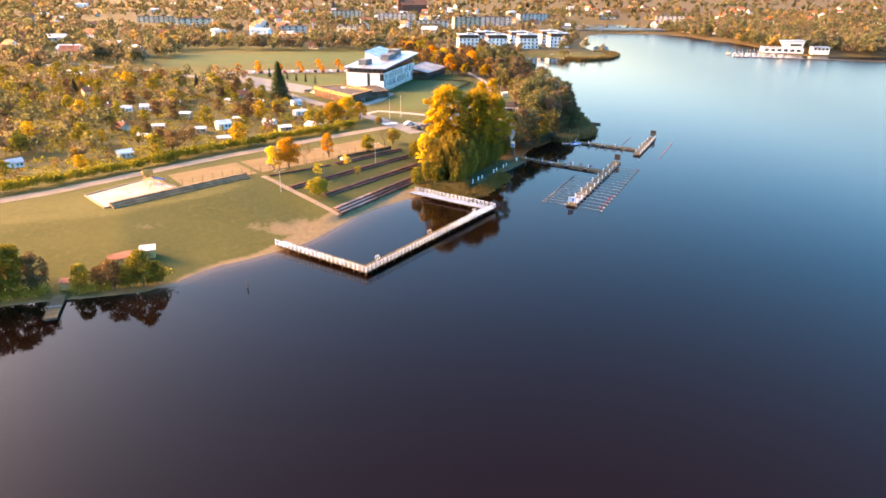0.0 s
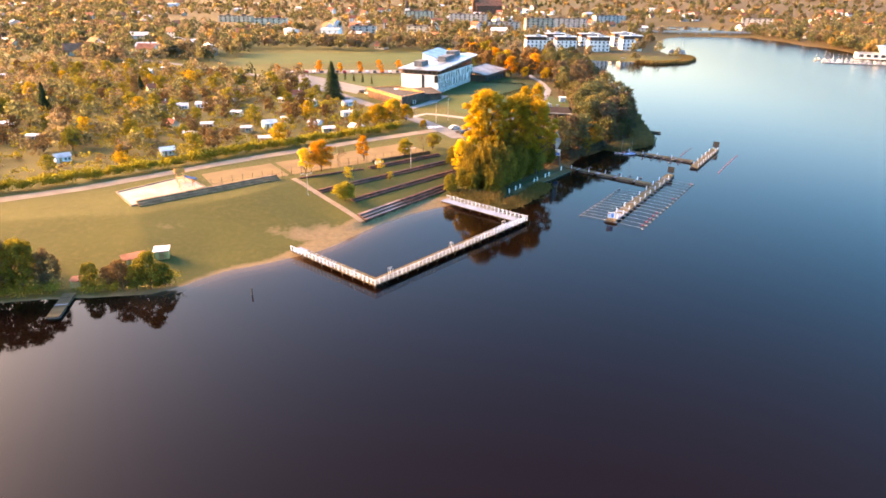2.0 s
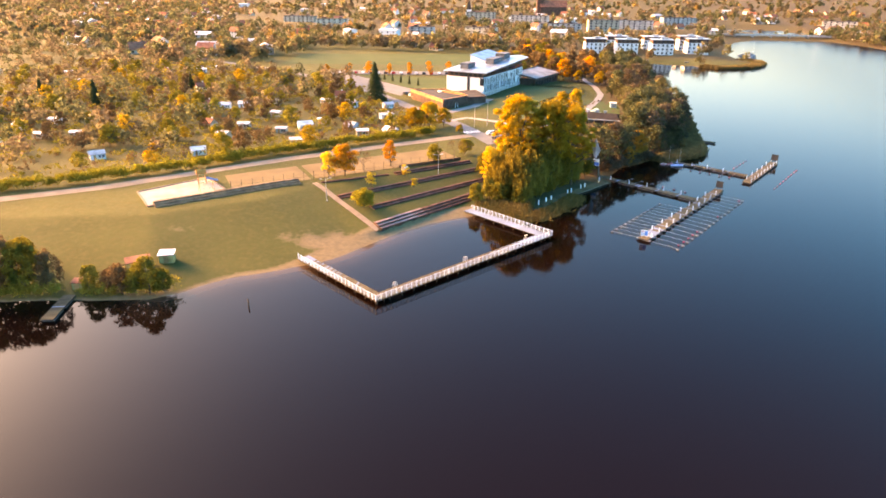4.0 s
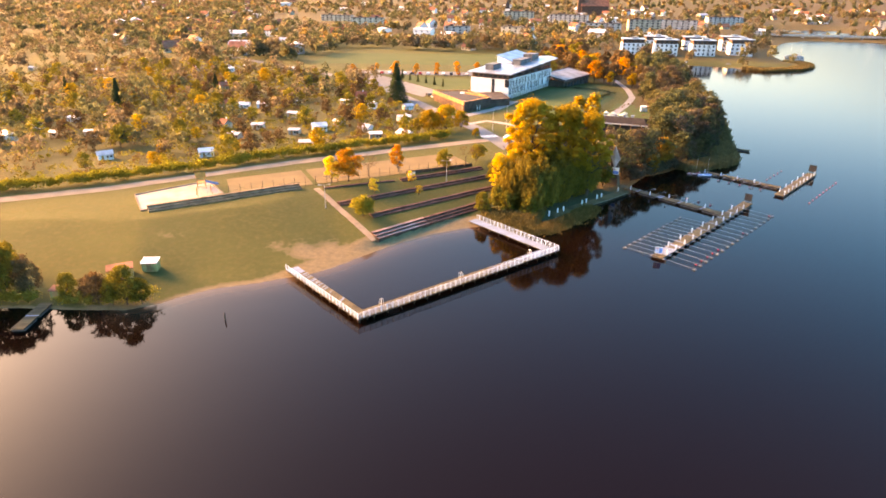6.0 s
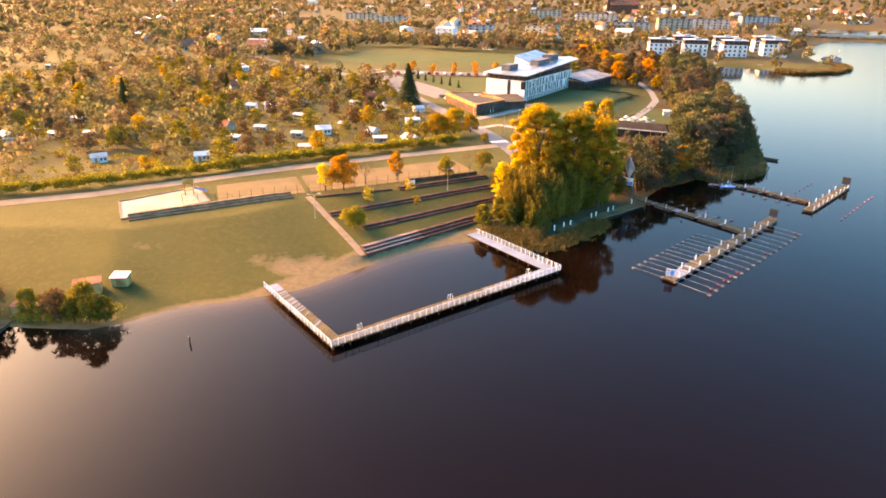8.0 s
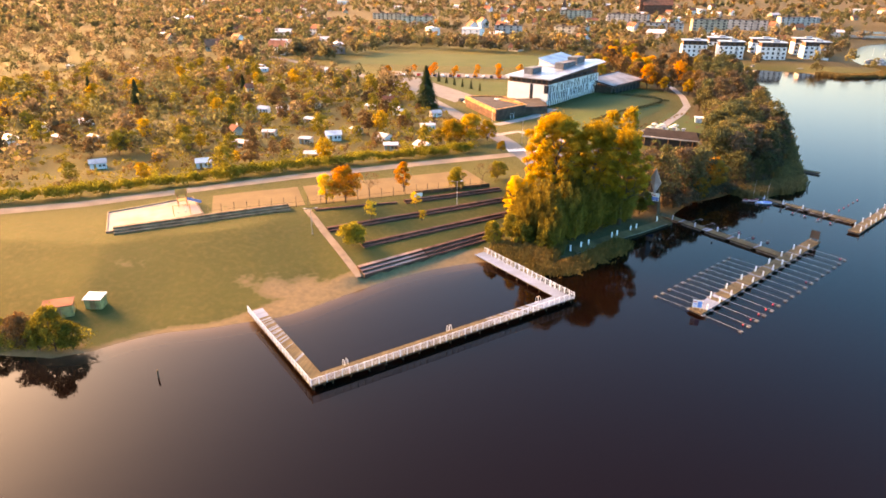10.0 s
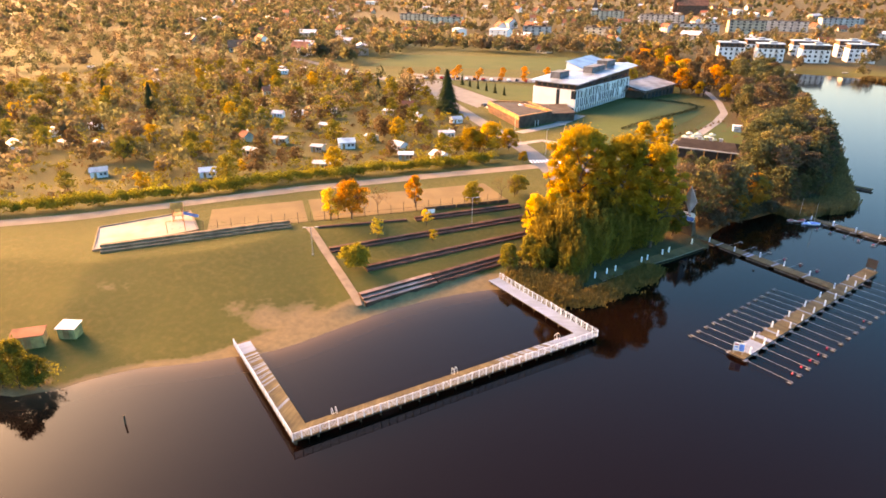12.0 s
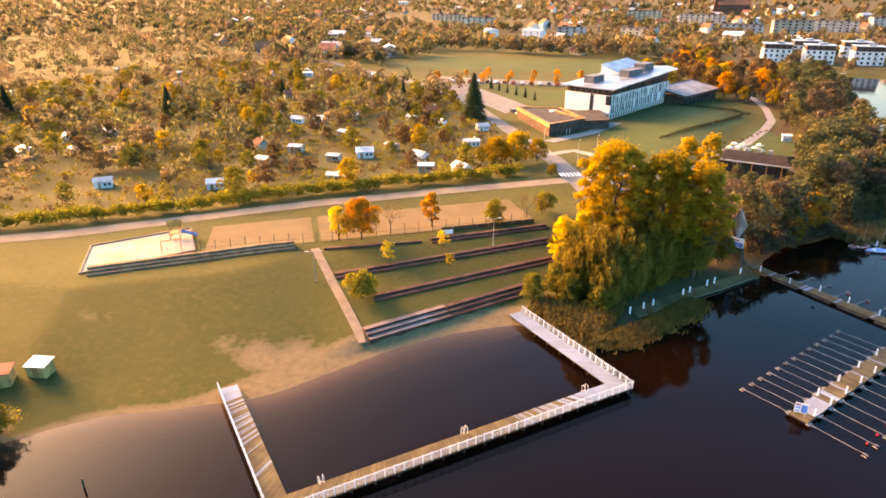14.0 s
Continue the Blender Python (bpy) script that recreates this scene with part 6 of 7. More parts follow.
for m_, seed, n in ((OLIVE, 81, 1500), (BROWN, 82, 1100), (HEDGE, 83, 380)):
    r = np.random.default_rng(seed)
    got = []
    while len(got) < n:
        x, y = r.uniform(-320, -36), r.uniform(160, 420)
        hl = 205 + (x + 73.5) * 0.98
        road = float(np.interp(x, [-260, -162, -108, -78, -53, -31], [450, 397, 360, 325, 296, 268]))
        if hl + 2 < y < road - 5 and min(math.hypot(x - a, y - b) for a, b in cab_at) > 4:
            got.append((x, y, r.uniform(0.5, 1.4)))
    scatter_mesh("garden_shrubs", got, m_, 34, 0.55, 2.1, 1.8, seed, {"olive_leaves": "olive shrubs", "brown_leaves": "brown shrubs and beds", "hedge_leaves": "yellow-green shrubs"}[m_.name] + " of the allotments")
for t in GT:
    for o in (*t.children_recursive, t):
        bpy.data.objects.remove(o)

# ---- further off: flats by the basin, marina, bridge, town, woods ----
taken = [(311, 615, 22), (338, 601, 12), (-31, 360, 42), (-48, 314, 22), (-6, 396, 24), (24, 292, 20)]


def flats(x, y, rz, sx, sy, label, floors=4):
    """A white block of flats: brown set-back top floor, flat pale roof, windows and balconies."""
    t = thing("apartment_block", x, y, 2.6, rz, label, "apartment block", "flats by the basin")
    h = (floors - 1) * 3.0
    part("wall", Shape().box(0, 0, -1, sx, sy, h + 1), PLASTER, t)
    part("top_floor", Shape().box(0, 0, h, sx - 1.2, sy - 1.2, 3.0), BRICKS, t, "brown set-back top floor")
    part("roof", Shape().box(0, 0, h + 3.0, sx + 1.0, sy + 1.0, 0.4).box(sx * 0.1, 0, h + 3.4, 5, 4, 1.2), ROOF_METAL, t, "pale flat roof")
    for f in range(floors):
        for i in range(5):
            wx = -sx / 2 + sx * (i + 0.5) / 5
            if i == 3:
                part("balcony", Shape().box(wx, -sy / 2 - 0.7, f * 3.0 + 0.1, 2.6, 1.4, 0.2).box(wx, -sy / 2 - 1.35, f * 3.0 + 0.3, 2.6, 0.08, 0.9), GREYWALL, t) if f < floors - 1 else None
            part("window", Shape().box(wx, -sy / 2 + (0.58 if f == floors - 1 else -0.02), f * 3.0 + 0.9, 1.5, 0.1, 1.6), GLASS, t)
        for i in range(3):
            part("window", Shape().box(sx / 2 - (0.58 if f == floors - 1 else -0.02), -sy / 2 + sy * (i + 0.5) / 3, f * 3.0 + 0.9, 0.1, 1.3, 1.6), GLASS, t)
    taken.append((x, y, 14))


for x, y, rz in ((20, 604, 8), (46, 606, 8), (75, 611, 8), (106, 632, 8), (38, 640, 8), (70, 645, 8), (102, 662, 8)):
    flats(x, y, rz, 18, 13, "white four-storey flats with brown top floor by the basin")


def slab(x, y, rz, sx, sy, floors, wall, label):
    t = thing("housing_slab", x, y, 4, rz, label, "apartment block", "town blocks")
    h = floors * 2.8
    part("wall", Shape().box(0, 0, -1, sx, sy, h + 1), wall, t)
    part("roof", Shape().box(0, 0, h, sx + 0.6, sy + 0.6, 0.5).box(sx * 0.25, 0, h + 0.5, 4, 4, 1.6).box(-sx * 0.25, 0, h + 0.5, 4, 4, 1.6), FELT, t)
    n = max(4, int(sx / 6))
    me = Shape().box(0, 0, 0, 2.4, 0.12, 1.5).mesh("window", GLASS)
    for f in range(floors):
        for i in range(n):
            part("window", me, None, t, m=pose(-sx / 2 + sx * (i + 0.5) / n, -sy / 2 - 0.03, f * 2.8 + 0.8))
    taken.append((x, y, sx * 0.6))


for k, (x, y, rz, sx, fl) in enumerate(((-22, 808, 5, 48, 4), (26, 850, 12, 36, 5), (66, 915, -4, 46, 4), (-104, 748, -8, 34, 3), (-168, 735, 10, 28, 3), (-300, 800, 14, 40, 4), (-70, 930, -6, 50, 5),
                                        (-390, 900, 0, 46, 3), (128, 1020, 18, 44, 4), (-150, 1000, 12, 44, 5), (330, 1000, -14, 40, 4), (450, 960, -20, 36, 3))):
    slab(x, y, rz, sx, 12, fl, (GREYWALL, CREAM)[k % 2], ("pale grey", "cream")[k % 2] + " housing slab in the hazy town")

# houses of the town, from four builds


def house(sx, sy, h, pitch, wall, top, label):
    t = thing("town_house", 0, 0, 0, 0, label, "house", "town houses")
    part("wall", Shape().prism([(-sx / 2, -sy / 2), (sx / 2, -sy / 2), (sx / 2, sy / 2), (-sx / 2, sy / 2)], -1.5, h).add(
        [(-sx / 2, -sy / 2, h), (-sx / 2, sy / 2, h), (-sx / 2, 0, h + pitch), (sx / 2, -sy / 2, h), (sx / 2, sy / 2, h), (sx / 2, 0, h + pitch)], [(0, 2, 1), (3, 4, 5)]), wall, t)
    r_ = Shape()
    for s in (-1, 1):
        a, b = (sy / 2 + 0.5) * s, h - 0.5 * pitch / (sy / 2)
        v = [(-sx / 2 - 0.5, a, b), (sx / 2 + 0.5, a, b), (sx / 2 + 0.5, 0, h + pitch), (-sx / 2 - 0.5, 0, h + pitch)]
        r_.add(v + [(x, y, z + 0.2) for x, y, z in v], [(0, 1, 2, 3), (7, 6, 5, 4), (0, 4, 5, 1), (1, 5, 6, 2), (2, 6, 7, 3), (3, 7, 4, 0)])
    rf = part("roof", r_, top, t)
    part("chimney", Shape().box(sx * 0.2, 0.6, h + pitch * 0.5, 0.8, 0.8, pitch * 0.5 + 1.0), BRICKS, rf)
    for f in range(max(1, int(h / 2.8))):
        for i in range(3):
            part("window", Shape().box(-sx / 2 + sx * (i + 0.5) / 3, -sy / 2 - 0.03, 0.9 + f * 2.8, 1.3, 0.08, 1.4), GLASS, t)
    return t


HOUSES = [house(12, 9, 5.6, 3.6, PLASTER, TILE, "white house with a red tiled roof in the town"), house(11, 9, 3.2, 4.2, CREAM, TILE, "cream house with a steep red roof in the town"),
          house(14, 10, 6.0, 2.2, GREYWALL, SLATE, "grey house with a pale roof in the town"), house(18, 11, 6.2, 1.0, PLASTER, SLATE, "long white building with a low pale roof in the town")]
r = np.random.default_rng(91)
hs, tries = [], 0


def free(x, y, gap):
    return all(math.hypot(x - a, y - b) > c + gap for a, b, c in taken)


def in_field(x, y):
    return -205 < x < -45 and 405 < y < 548


while len(hs) < 170 and tries < 12000:
    tries += 1
    y = 430 + 1150 * r.random() ** 1.1
    x = r.uniform(-0.85 * y, 0.72 * y)
    if shore_distance(np.array([x]), np.array([y]))[0] < 25 or inlet(x, y) > -0.15 or in_field(x, y) or not free(x, y, 9) or (x > -60 and x < 130 and y < 590):
        continue
    if hs and min(math.hypot(x - a, y - b) for a, b in hs) < 17:
        continue
    hs.append((x, y))
    taken.append((x, y, 8))
    again(HOUSES[int(r.choice(4, p=[0.3, 0.3, 0.22, 0.18]))], x, y, r.uniform(0.85, 1.15), r.uniform(-60, 60))
for c in HOUSES:
    for o in (*c.children_recursive, c):
        bpy.data.objects.remove(o)

# churches on the skyline of the town
church = thing("brick_church", -62, 1250, 5, 12, "large dark brick church with a massive body", "church")
part("nave", Shape().box(0, 0, -1, 46, 20, 15), BRICKS, church)
part("roof", Shape().add([(-24, -11, 14), (24, -11, 14), (24, 11, 14), (-24, 11, 14), (-24, 0, 25), (24, 0, 25)], [(0, 1, 5, 4), (2, 3, 4, 5), (0, 4, 3), (1, 2, 5), (3, 2, 1, 0)]), TILE, church)
part("tower", Shape().box(-24, 0, -1, 11, 11, 29).box(-24, 0, 28, 11.6, 11.6, 3, 0, 0.6), BRICKS, church)
spire = thing("spire_church", -165, 1010, 5, 0, "small church with a pointed dark spire", "church")
part("nave", Shape().box(8, 0, -1, 20, 10, 9), PLASTER, spire)
part("roof", Shape().add([(-2, -5.6, 8), (18.5, -5.6, 8), (18.5, 5.6, 8), (-2, 5.6, 8), (-2, 0, 14), (18.5, 0, 14)], [(0, 1, 5, 4), (2, 3, 4, 5), (0, 4, 3), (1, 2, 5), (3, 2, 1, 0)]), TILE, spire)
part("tower", Shape().box(-4, 0, -1, 6, 6, 17), PLASTER, spire)
part("steeple", Shape().box(-4, 0, 16, 6.4, 6.4, 14, 0, 0.04), FELT, spire)

# the meadow and car park beyond the hotel
MEADOW = mat("mown_meadow", (0.038, 0.058, 0.019), 0.95, col2=(0.052, 0.066, 0.023), scale=18, fine=1.2, var=0.3, spec=0.1)
single("field_meadow", sheet([(-190, 438), (-62, 470), (-58, 545), (-205, 505)], 0.12), MEADOW, "flat mown meadow behind the hotel", "meadow", kind="structure")
single("field_lawn", sheet([(-76, 357), (-58, 356), (-55, 400), (-119, 401)], 0.10), MEADOW, "mown lawn beside the car park", "lawn", kind="structure")
single("hotel_lawn", sheet([(-30, 318), (6, 306), (18, 372), (-12, 384)], 0.06), MEADOW, "mown green lawn in front of the hotel", "lawn", kind="structure")
single("terrace_lawn", sheet([(-30, 317.9), (-14, 283), (4, 285), (6, 305.9)], 0.06), MEADOW, "mown green lawn between hotel and grove", "lawn", kind="structure")
single("restaurant_lawn", sheet([(13, 303), (34, 300), (36, 352), (20, 356)], 0.03), MEADOW, "mown green lawn behind the restaurant", "lawn", kind="structure")
single("hotel_forecourt", strip([(-40, 292), (-31, 312), (-27, 334)], 4.5, 0.14), PAVING, "pale paved forecourt strip", "path", kind="structure")
single("car_park", sheet([(-140, 398), (-60, 416), (-58, 432), (-150, 416)], 0.13), ASPHALT, "grey asphalt car park", "car park", kind="structure")
single("car_park_hotel", sheet([(-130, 382), (-72, 331), (-70.5, 352), (-124, 400)], 0.14), ASPHALT, "grey asphalt parking area beside the hotel road", "car park", kind="structure")
single("car_park_shore", sheet([(-14, 240), (-2, 246), (-8, 256), (-18, 251)], 0.13), ASPHALT, "asphalt parking bay", "car park", kind="structure")


def car(x, y, rz, paint, label):
    t = thing("parked_car", x, y, gh(x, y) + 0.14, rz, label, "car", "parked cars")
    prof = [(-2.1, 0.35), (2.1, 0.35), (2.15, 0.75), (1.2, 0.92), (0.55, 1.42), (-1.1, 1.45), (-1.8, 0.98), (-2.15, 0.9)]
    n = len(prof)
    part("body", Shape().add([(a, -0.85, b) for a, b in prof] + [(a, 0.85, b) for a, b in prof],
                             [tuple(range(n))[::-1], tuple(range(n, 2 * n))][::-1] + [(i, (i + 1) % n, n + (i + 1) % n, n + i) for i in range(n)]), paint, t)
    part("window_band", Shape().add([(-1.6, -0.87, 0.98), (1.0, -0.87, 0.98), (0.5, -0.87, 1.36), (-1.05, -0.87, 1.38), (-1.6, 0.87, 0.98), (1.0, 0.87, 0.98), (0.5, 0.87, 1.36), (-1.05, 0.87, 1.38)],
                                    [(0, 1, 2, 3), (7, 6, 5, 4), (3, 2, 6, 7)]), GLASS, t)
    for a in (-1.3, 1.3):
        for b in (-0.8, 0.8):
            part("wheel", Shape().tube((a, b - 0.1, 0.32), (a, b + 0.1, 0.32), 0.32, n=10), BLACK, t)


PAINT_W, PAINT_D, PAINT_R = mat("white_car_paint", (0.7, 0.7, 0.7), 0.25, var=0.05), mat("dark_car_paint", (0.03, 0.03, 0.035), 0.25, var=0.05), mat("red_car_paint", (0.35, 0.03, 0.03), 0.25, var=0.05)
for i in range(16):
    x, y = -132 + i * 4.6, 402 + i * 1.05
    car(x, y, 100, (PAINT_W, PAINT_D, PAINT_R, PAINT_W, PAINT_D)[i % 5], ("white", "dark", "red", "white", "dark")[i % 5] + " car parked in the car park")
for x, y, rz, p_, lab in ((-9.5, 242, 130, PAINT_D, "dark"), (-6.5, 245, 130, PAINT_D, "dark"), (-12.5, 250, 35, PAINT_W, "white"), (-66, 330, 130, PAINT_W, "white"), (-70, 334, 130, PAINT_D, "dark")):
    car(x, y, rz, p_, lab + " car parked beside the road")
young = broad_tree("young_tree", 95, 5.2, 1.9, ORANGE, 420, 0.5, "young orange street tree by the car park", 0.2, 9, 0.5, "car park trees", 1)
for i in range(14):
    again(young, -138 + i * 6.2, 394 + i * 1.5 + (i % 2) * 22, rnd.uniform(0.8, 1.3), i * 50)
for o in (*young.children_recursive, young):
    bpy.data.objects.remove(o)
thuja = conifer("columnar_thuja", 96, 5.0, 0.9, "narrow dark columnar thuja on the lawn", 500, 0.4)
for i in range(6):
    again(thuja, -104 + i * 6.3, 389 - i * 4.4, rnd.uniform(0.8, 1.1), i * 40)
for o in (*thuja.children_recursive, thuja):
    bpy.data.objects.remove(o)
low = []
for (ax, ay), (bx, by) in (((-6, 310), (6, 345)), ((6, 345), (15, 379)), ((-12, 385), (18, 384))):
    low += [(ax + (bx - ax) * i / 36, ay + (by - ay) * i / 36, rnd.uniform(0.6, 0.9)) for i in range(36)]
scatter_mesh("low_hedge", low, DARK, 40, 0.4, 1.2, 0.9, 97, "low dark hedge round the hotel lawn", "hedge")
path_bush = [(10.5 + 1.5 * i + rnd.uniform(-.3, .3), 312 + 4.2 * i, rnd.uniform(0.4, 0.6)) for i in range(12)]
scatter_mesh("path_shrubs", path_bush, BROWN, 40, 0.4, 1.2, 1.2, 98, "small brown shrubs along the park path")

# orange trees by the hotel's far end and the wood behind it
park = [broad_tree("park_tree", 101 + k, 13.0, 4.6, m_, 720, 1.0, lab, 0.14, 14, 0.5, "park trees", 1) for k, (m_, lab) in
        enumerate(((ORANGE, "orange park tree beyond the hotel"), (BROWN, "brown park tree beyond the hotel"), (THINNING, "olive-gold park tree beyond the hotel"), (OLIVE, "olive park tree beyond the hotel")))]
r = np.random.default_rng(103)
n_park, tries, pp = 0, 0, []
while n_park < 85 and tries < 5000:
    tries += 1
    x, y = r.uniform(-40, 50), r.uniform(408, 585)
    if shore_distance(np.array([x]), np.array([y]))[0] < 8 or not free(x, y, 4) or (pp and min(math.hypot(x - a, y - b) for a, b in pp) < 6.5) or min(math.hypot(x - a, y - b) for a, b in placed) < 4:
        continue
    if y > 520 and x > -12:
        continue
    if seg(x, y, [(26.5, 378), (23, 405), (17, 428), (8, 470)]) < 3:
        continue
    pp.append((x, y))
    n_park += 1
    again(park[int(r.choice(4, p=[0.05, 0.50, 0.10, 0.35]))], x, y, r.uniform(0.6, 1.05), r.uniform(0, 360))
for x, y, k, s in ((4, 418, 0, 0.95), (9, 424, 1, 0.8), (13, 414, 2, 0.6), (30, 424, 2, 0.8), (33, 396, 2, 0.7)):
    again(park[k], x, y, s, 40 * k)
for t in park:
    for o in (*t.children_recursive, t):
        bpy.data.objects.remove(o)

# far woods and garden trees of the town: past counting
WOODS = bpy.data.materials.new("far_woods")
WOODS.use_nodes = True
n_, l_ = WOODS.node_tree.nodes, WOODS.node_tree.links
n_.remove(n_["Principled BSDF"])
at_ = n_.new("ShaderNodeAttribute")
at_.attribute_name = "kind_of_tree"
cr_ = n_.new("ShaderNodeValToRGB")
cr_.color_ramp.interpolation = "CONSTANT"
els = cr_.color_ramp.elements
els[0].color, els[1].position, els[1].color = (0.080, 0.086, 0.046, 1), 0.30, (0.115, 0.098, 0.060, 1)
for pos, c in ((0.52, (0.14, 0.108, 0.070)), (0.74, (0.12, 0.113, 0.056)), (0.92, (0.22, 0.15, 0.055)), (0.965, (0.31, 0.13, 0.04))):
    els.new(pos).color = (*c, 1)
ge_ = n_.new("ShaderNodeNewGeometry")
hv_ = n_.new("ShaderNodeHueSaturation")
mr_ = n_.new("ShaderNodeMapRange")
mr_.inputs[3].default_value, mr_.inputs[4].default_value = 0.7, 1.35
l_.new(at_.outputs["Fac"], cr_.inputs[0])
l_.new(ge_.outputs["Random Per Island"], mr_.inputs[0])
l_.new(mr_.outputs[0], hv_.inputs["Value"])
l_.new(cr_.outputs[0], hv_.inputs["Color"])
df_, tl_, mx_ = n_.new("ShaderNodeBsdfDiffuse"), n_.new("ShaderNodeBsdfTranslucent"), n_.new("ShaderNodeMixShader")
mx_.inputs[0].default_value = 0.6
for sh_ in (df_, tl_):
    l_.new(hv_.outputs[0], sh_.inputs[0])
l_.new(df_.outputs[0], mx_.inputs[1])
l_.new(tl_.outputs[0], mx_.inputs[2])
l_.new(mx_.outputs[0], n_["Material Output"].inputs[0])


def woods(name, places, per, size, seed, label):
    """One mesh of many far trees; every tree has one kind of leaf."""
    r = np.random.default_rng(seed)
    out, kind = [], []
    xs, ys = np.array([p[0] for p in places]), np.array([p[1] for p in places])
    zs = land_height(xs, ys)
    for (x, y, h, k), z in zip(places, zs):
        c = [(x + r.normal(0, h * 0.13), y + r.normal(0, h * 0.13), z + h * u) for u in (0.28, 0.45, 0.6, 0.75)]
        c += [(x + r.normal(0, h * 0.22), y + r.normal(0, h * 0.22), z + h * 0.4) for _ in range(2)]
        out.append(leaf_cloud(r, c, [h * 0.23, h * 0.26, h * 0.24, h * 0.19, h * 0.2, h * 0.2], per, size * h / 10, 0.95, 0.5))
        kind += [k * 0.97] * (per * 4)
    me = quad_mesh(name, np.concatenate(out), WOODS)
    a = me.attributes.new("kind_of_tree", "FLOAT", "POINT")
    a.data.foreach_set("value", np.array(kind, np.float32))
    return tagged(new(name, me), label, "woods", kind="stuff")


def tree_places(n, y0, y1, left, right, seed, power=1.0, wood=None):
    r = np.random.default_rng(seed)
    got = []
    while len(got) < n:
        k = n * 3
        y = y0 + (y1 - y0) * r.random(k) ** power
        x = left * y + (right - left) * y * r.random(k)
        d = shore_distance(x, y)
        grove = np.array([noise.noise(Vector((a / 130, b / 130, seed))) for a, b in zip(x, y)])
        for a, b, e, g in zip(x, y, d, grove):
            if e > 6 and g > -0.25 and inlet(a, b) < -0.1 and not in_field(a, b) and not (-150 < a < -50 and 300 < b < 440 and a > -125) and free(a, b, 1.0) and not (-45 < a < 66 and b < 560) and not (-8 < a < 128 and b < 612 + 0.15 * a and r.random() < 0.72) \
                    and not (b < 430 and seg(a, b, HOTEL_ROAD) < 8):
                got.append((a, b, r.uniform(6, 14) * (0.8 + 0.4 * (g + 0.25)), r.random()))
                if len(got) == n:
                    break
    return got


woods("town_trees", tree_places(1150, 430, 760, -0.95, 0.75, 111), 76, 1.85, 112, "autumn trees between the houses of the town")
woods("town_trees_far", tree_places(1700, 740, 1400, -0.95, 0.85, 113), 48, 2.5, 114, "autumn trees of the farther town")
woods("far_woods", tree_places(3000, 1300, 3100, -1.0, 0.95, 115), 20, 5.2, 116, "distant woods towards the horizon")
west_wood = []
r = np.random.default_rng(117)
while len(west_wood) < 800:
    x, y = r.uniform(-560, -110), r.uniform(130, 520)
    hl = 205 + (x + 73.5) * 0.98
    road = float(np.interp(x, [-620, -260, -162], [640, 450, 397]))
    if y > hl + 6 and y < road - 8 and shore_distance(np.array([x]), np.array([y]))[0] > 6 and min(math.hypot(x - a, y - b) for a, b in cab_at) > 6:
        west_wood.append((x, y, r.uniform(5, 11), r.random() * 0.86))
bank = []
r = np.random.default_rng(131)
while len(bank) < 1250:
    x, y = 285 + 615 * r.random() ** 1.5, 600 + 550 * r.random() ** 1.4
    if shore_distance(np.array([x]), np.array([y]))[0] > 5 and free(x, y, 1.0) and y < 640 + 0.9 * x:
        bank.append((x, y, r.uniform(8, 16), r.random()))
woods("bank_woods", bank, 48, 2.15, 132, "autumn trees on the far bank")
wild = []
r = np.random.default_rng(119)
while len(wild) < 2400:
    y = r.uniform(200, 1700)
    x = -r.uniform(0.55, 2.0) * y
    if -2600 < x < -300 and shore_distance(np.array([x]), np.array([y]))[0] > 10 and (x < -560 or y > 520):
        wild.append((x, y, r.uniform(7, 14), r.random() * 0.9))
woods("west_woods", wild, 28, 3.2, 120, "hazy woods of the western shore")
woods("garden_woods", west_wood, 85, 1.4, 118, "autumn trees of the western gardens")


# bridge over the channel
bridge = thing("road_bridge", 218, 866, 0, 4, "grey road bridge over the narrow channel", "bridge")
part("deck", Shape().box(0, 0, 3.4, 130, 9, 0.9), CONCRETE, bridge)
for s in (-1, 1):
    part("parapet", Shape().box(0, s * 4.3, 4.3, 130, 0.25, 1.0), STEEL, bridge)
for x in (-40, -20, 0, 20, 40):
    part("pier", Shape().box(x, 0, -2, 1.6, 8, 5.4), CONCRETE, bridge)

# basin and marina: small cruisers and yachts


BOAT = mat("boat_white", (0.30, 0.33, 0.36), 0.5, scale=2, var=0.15)


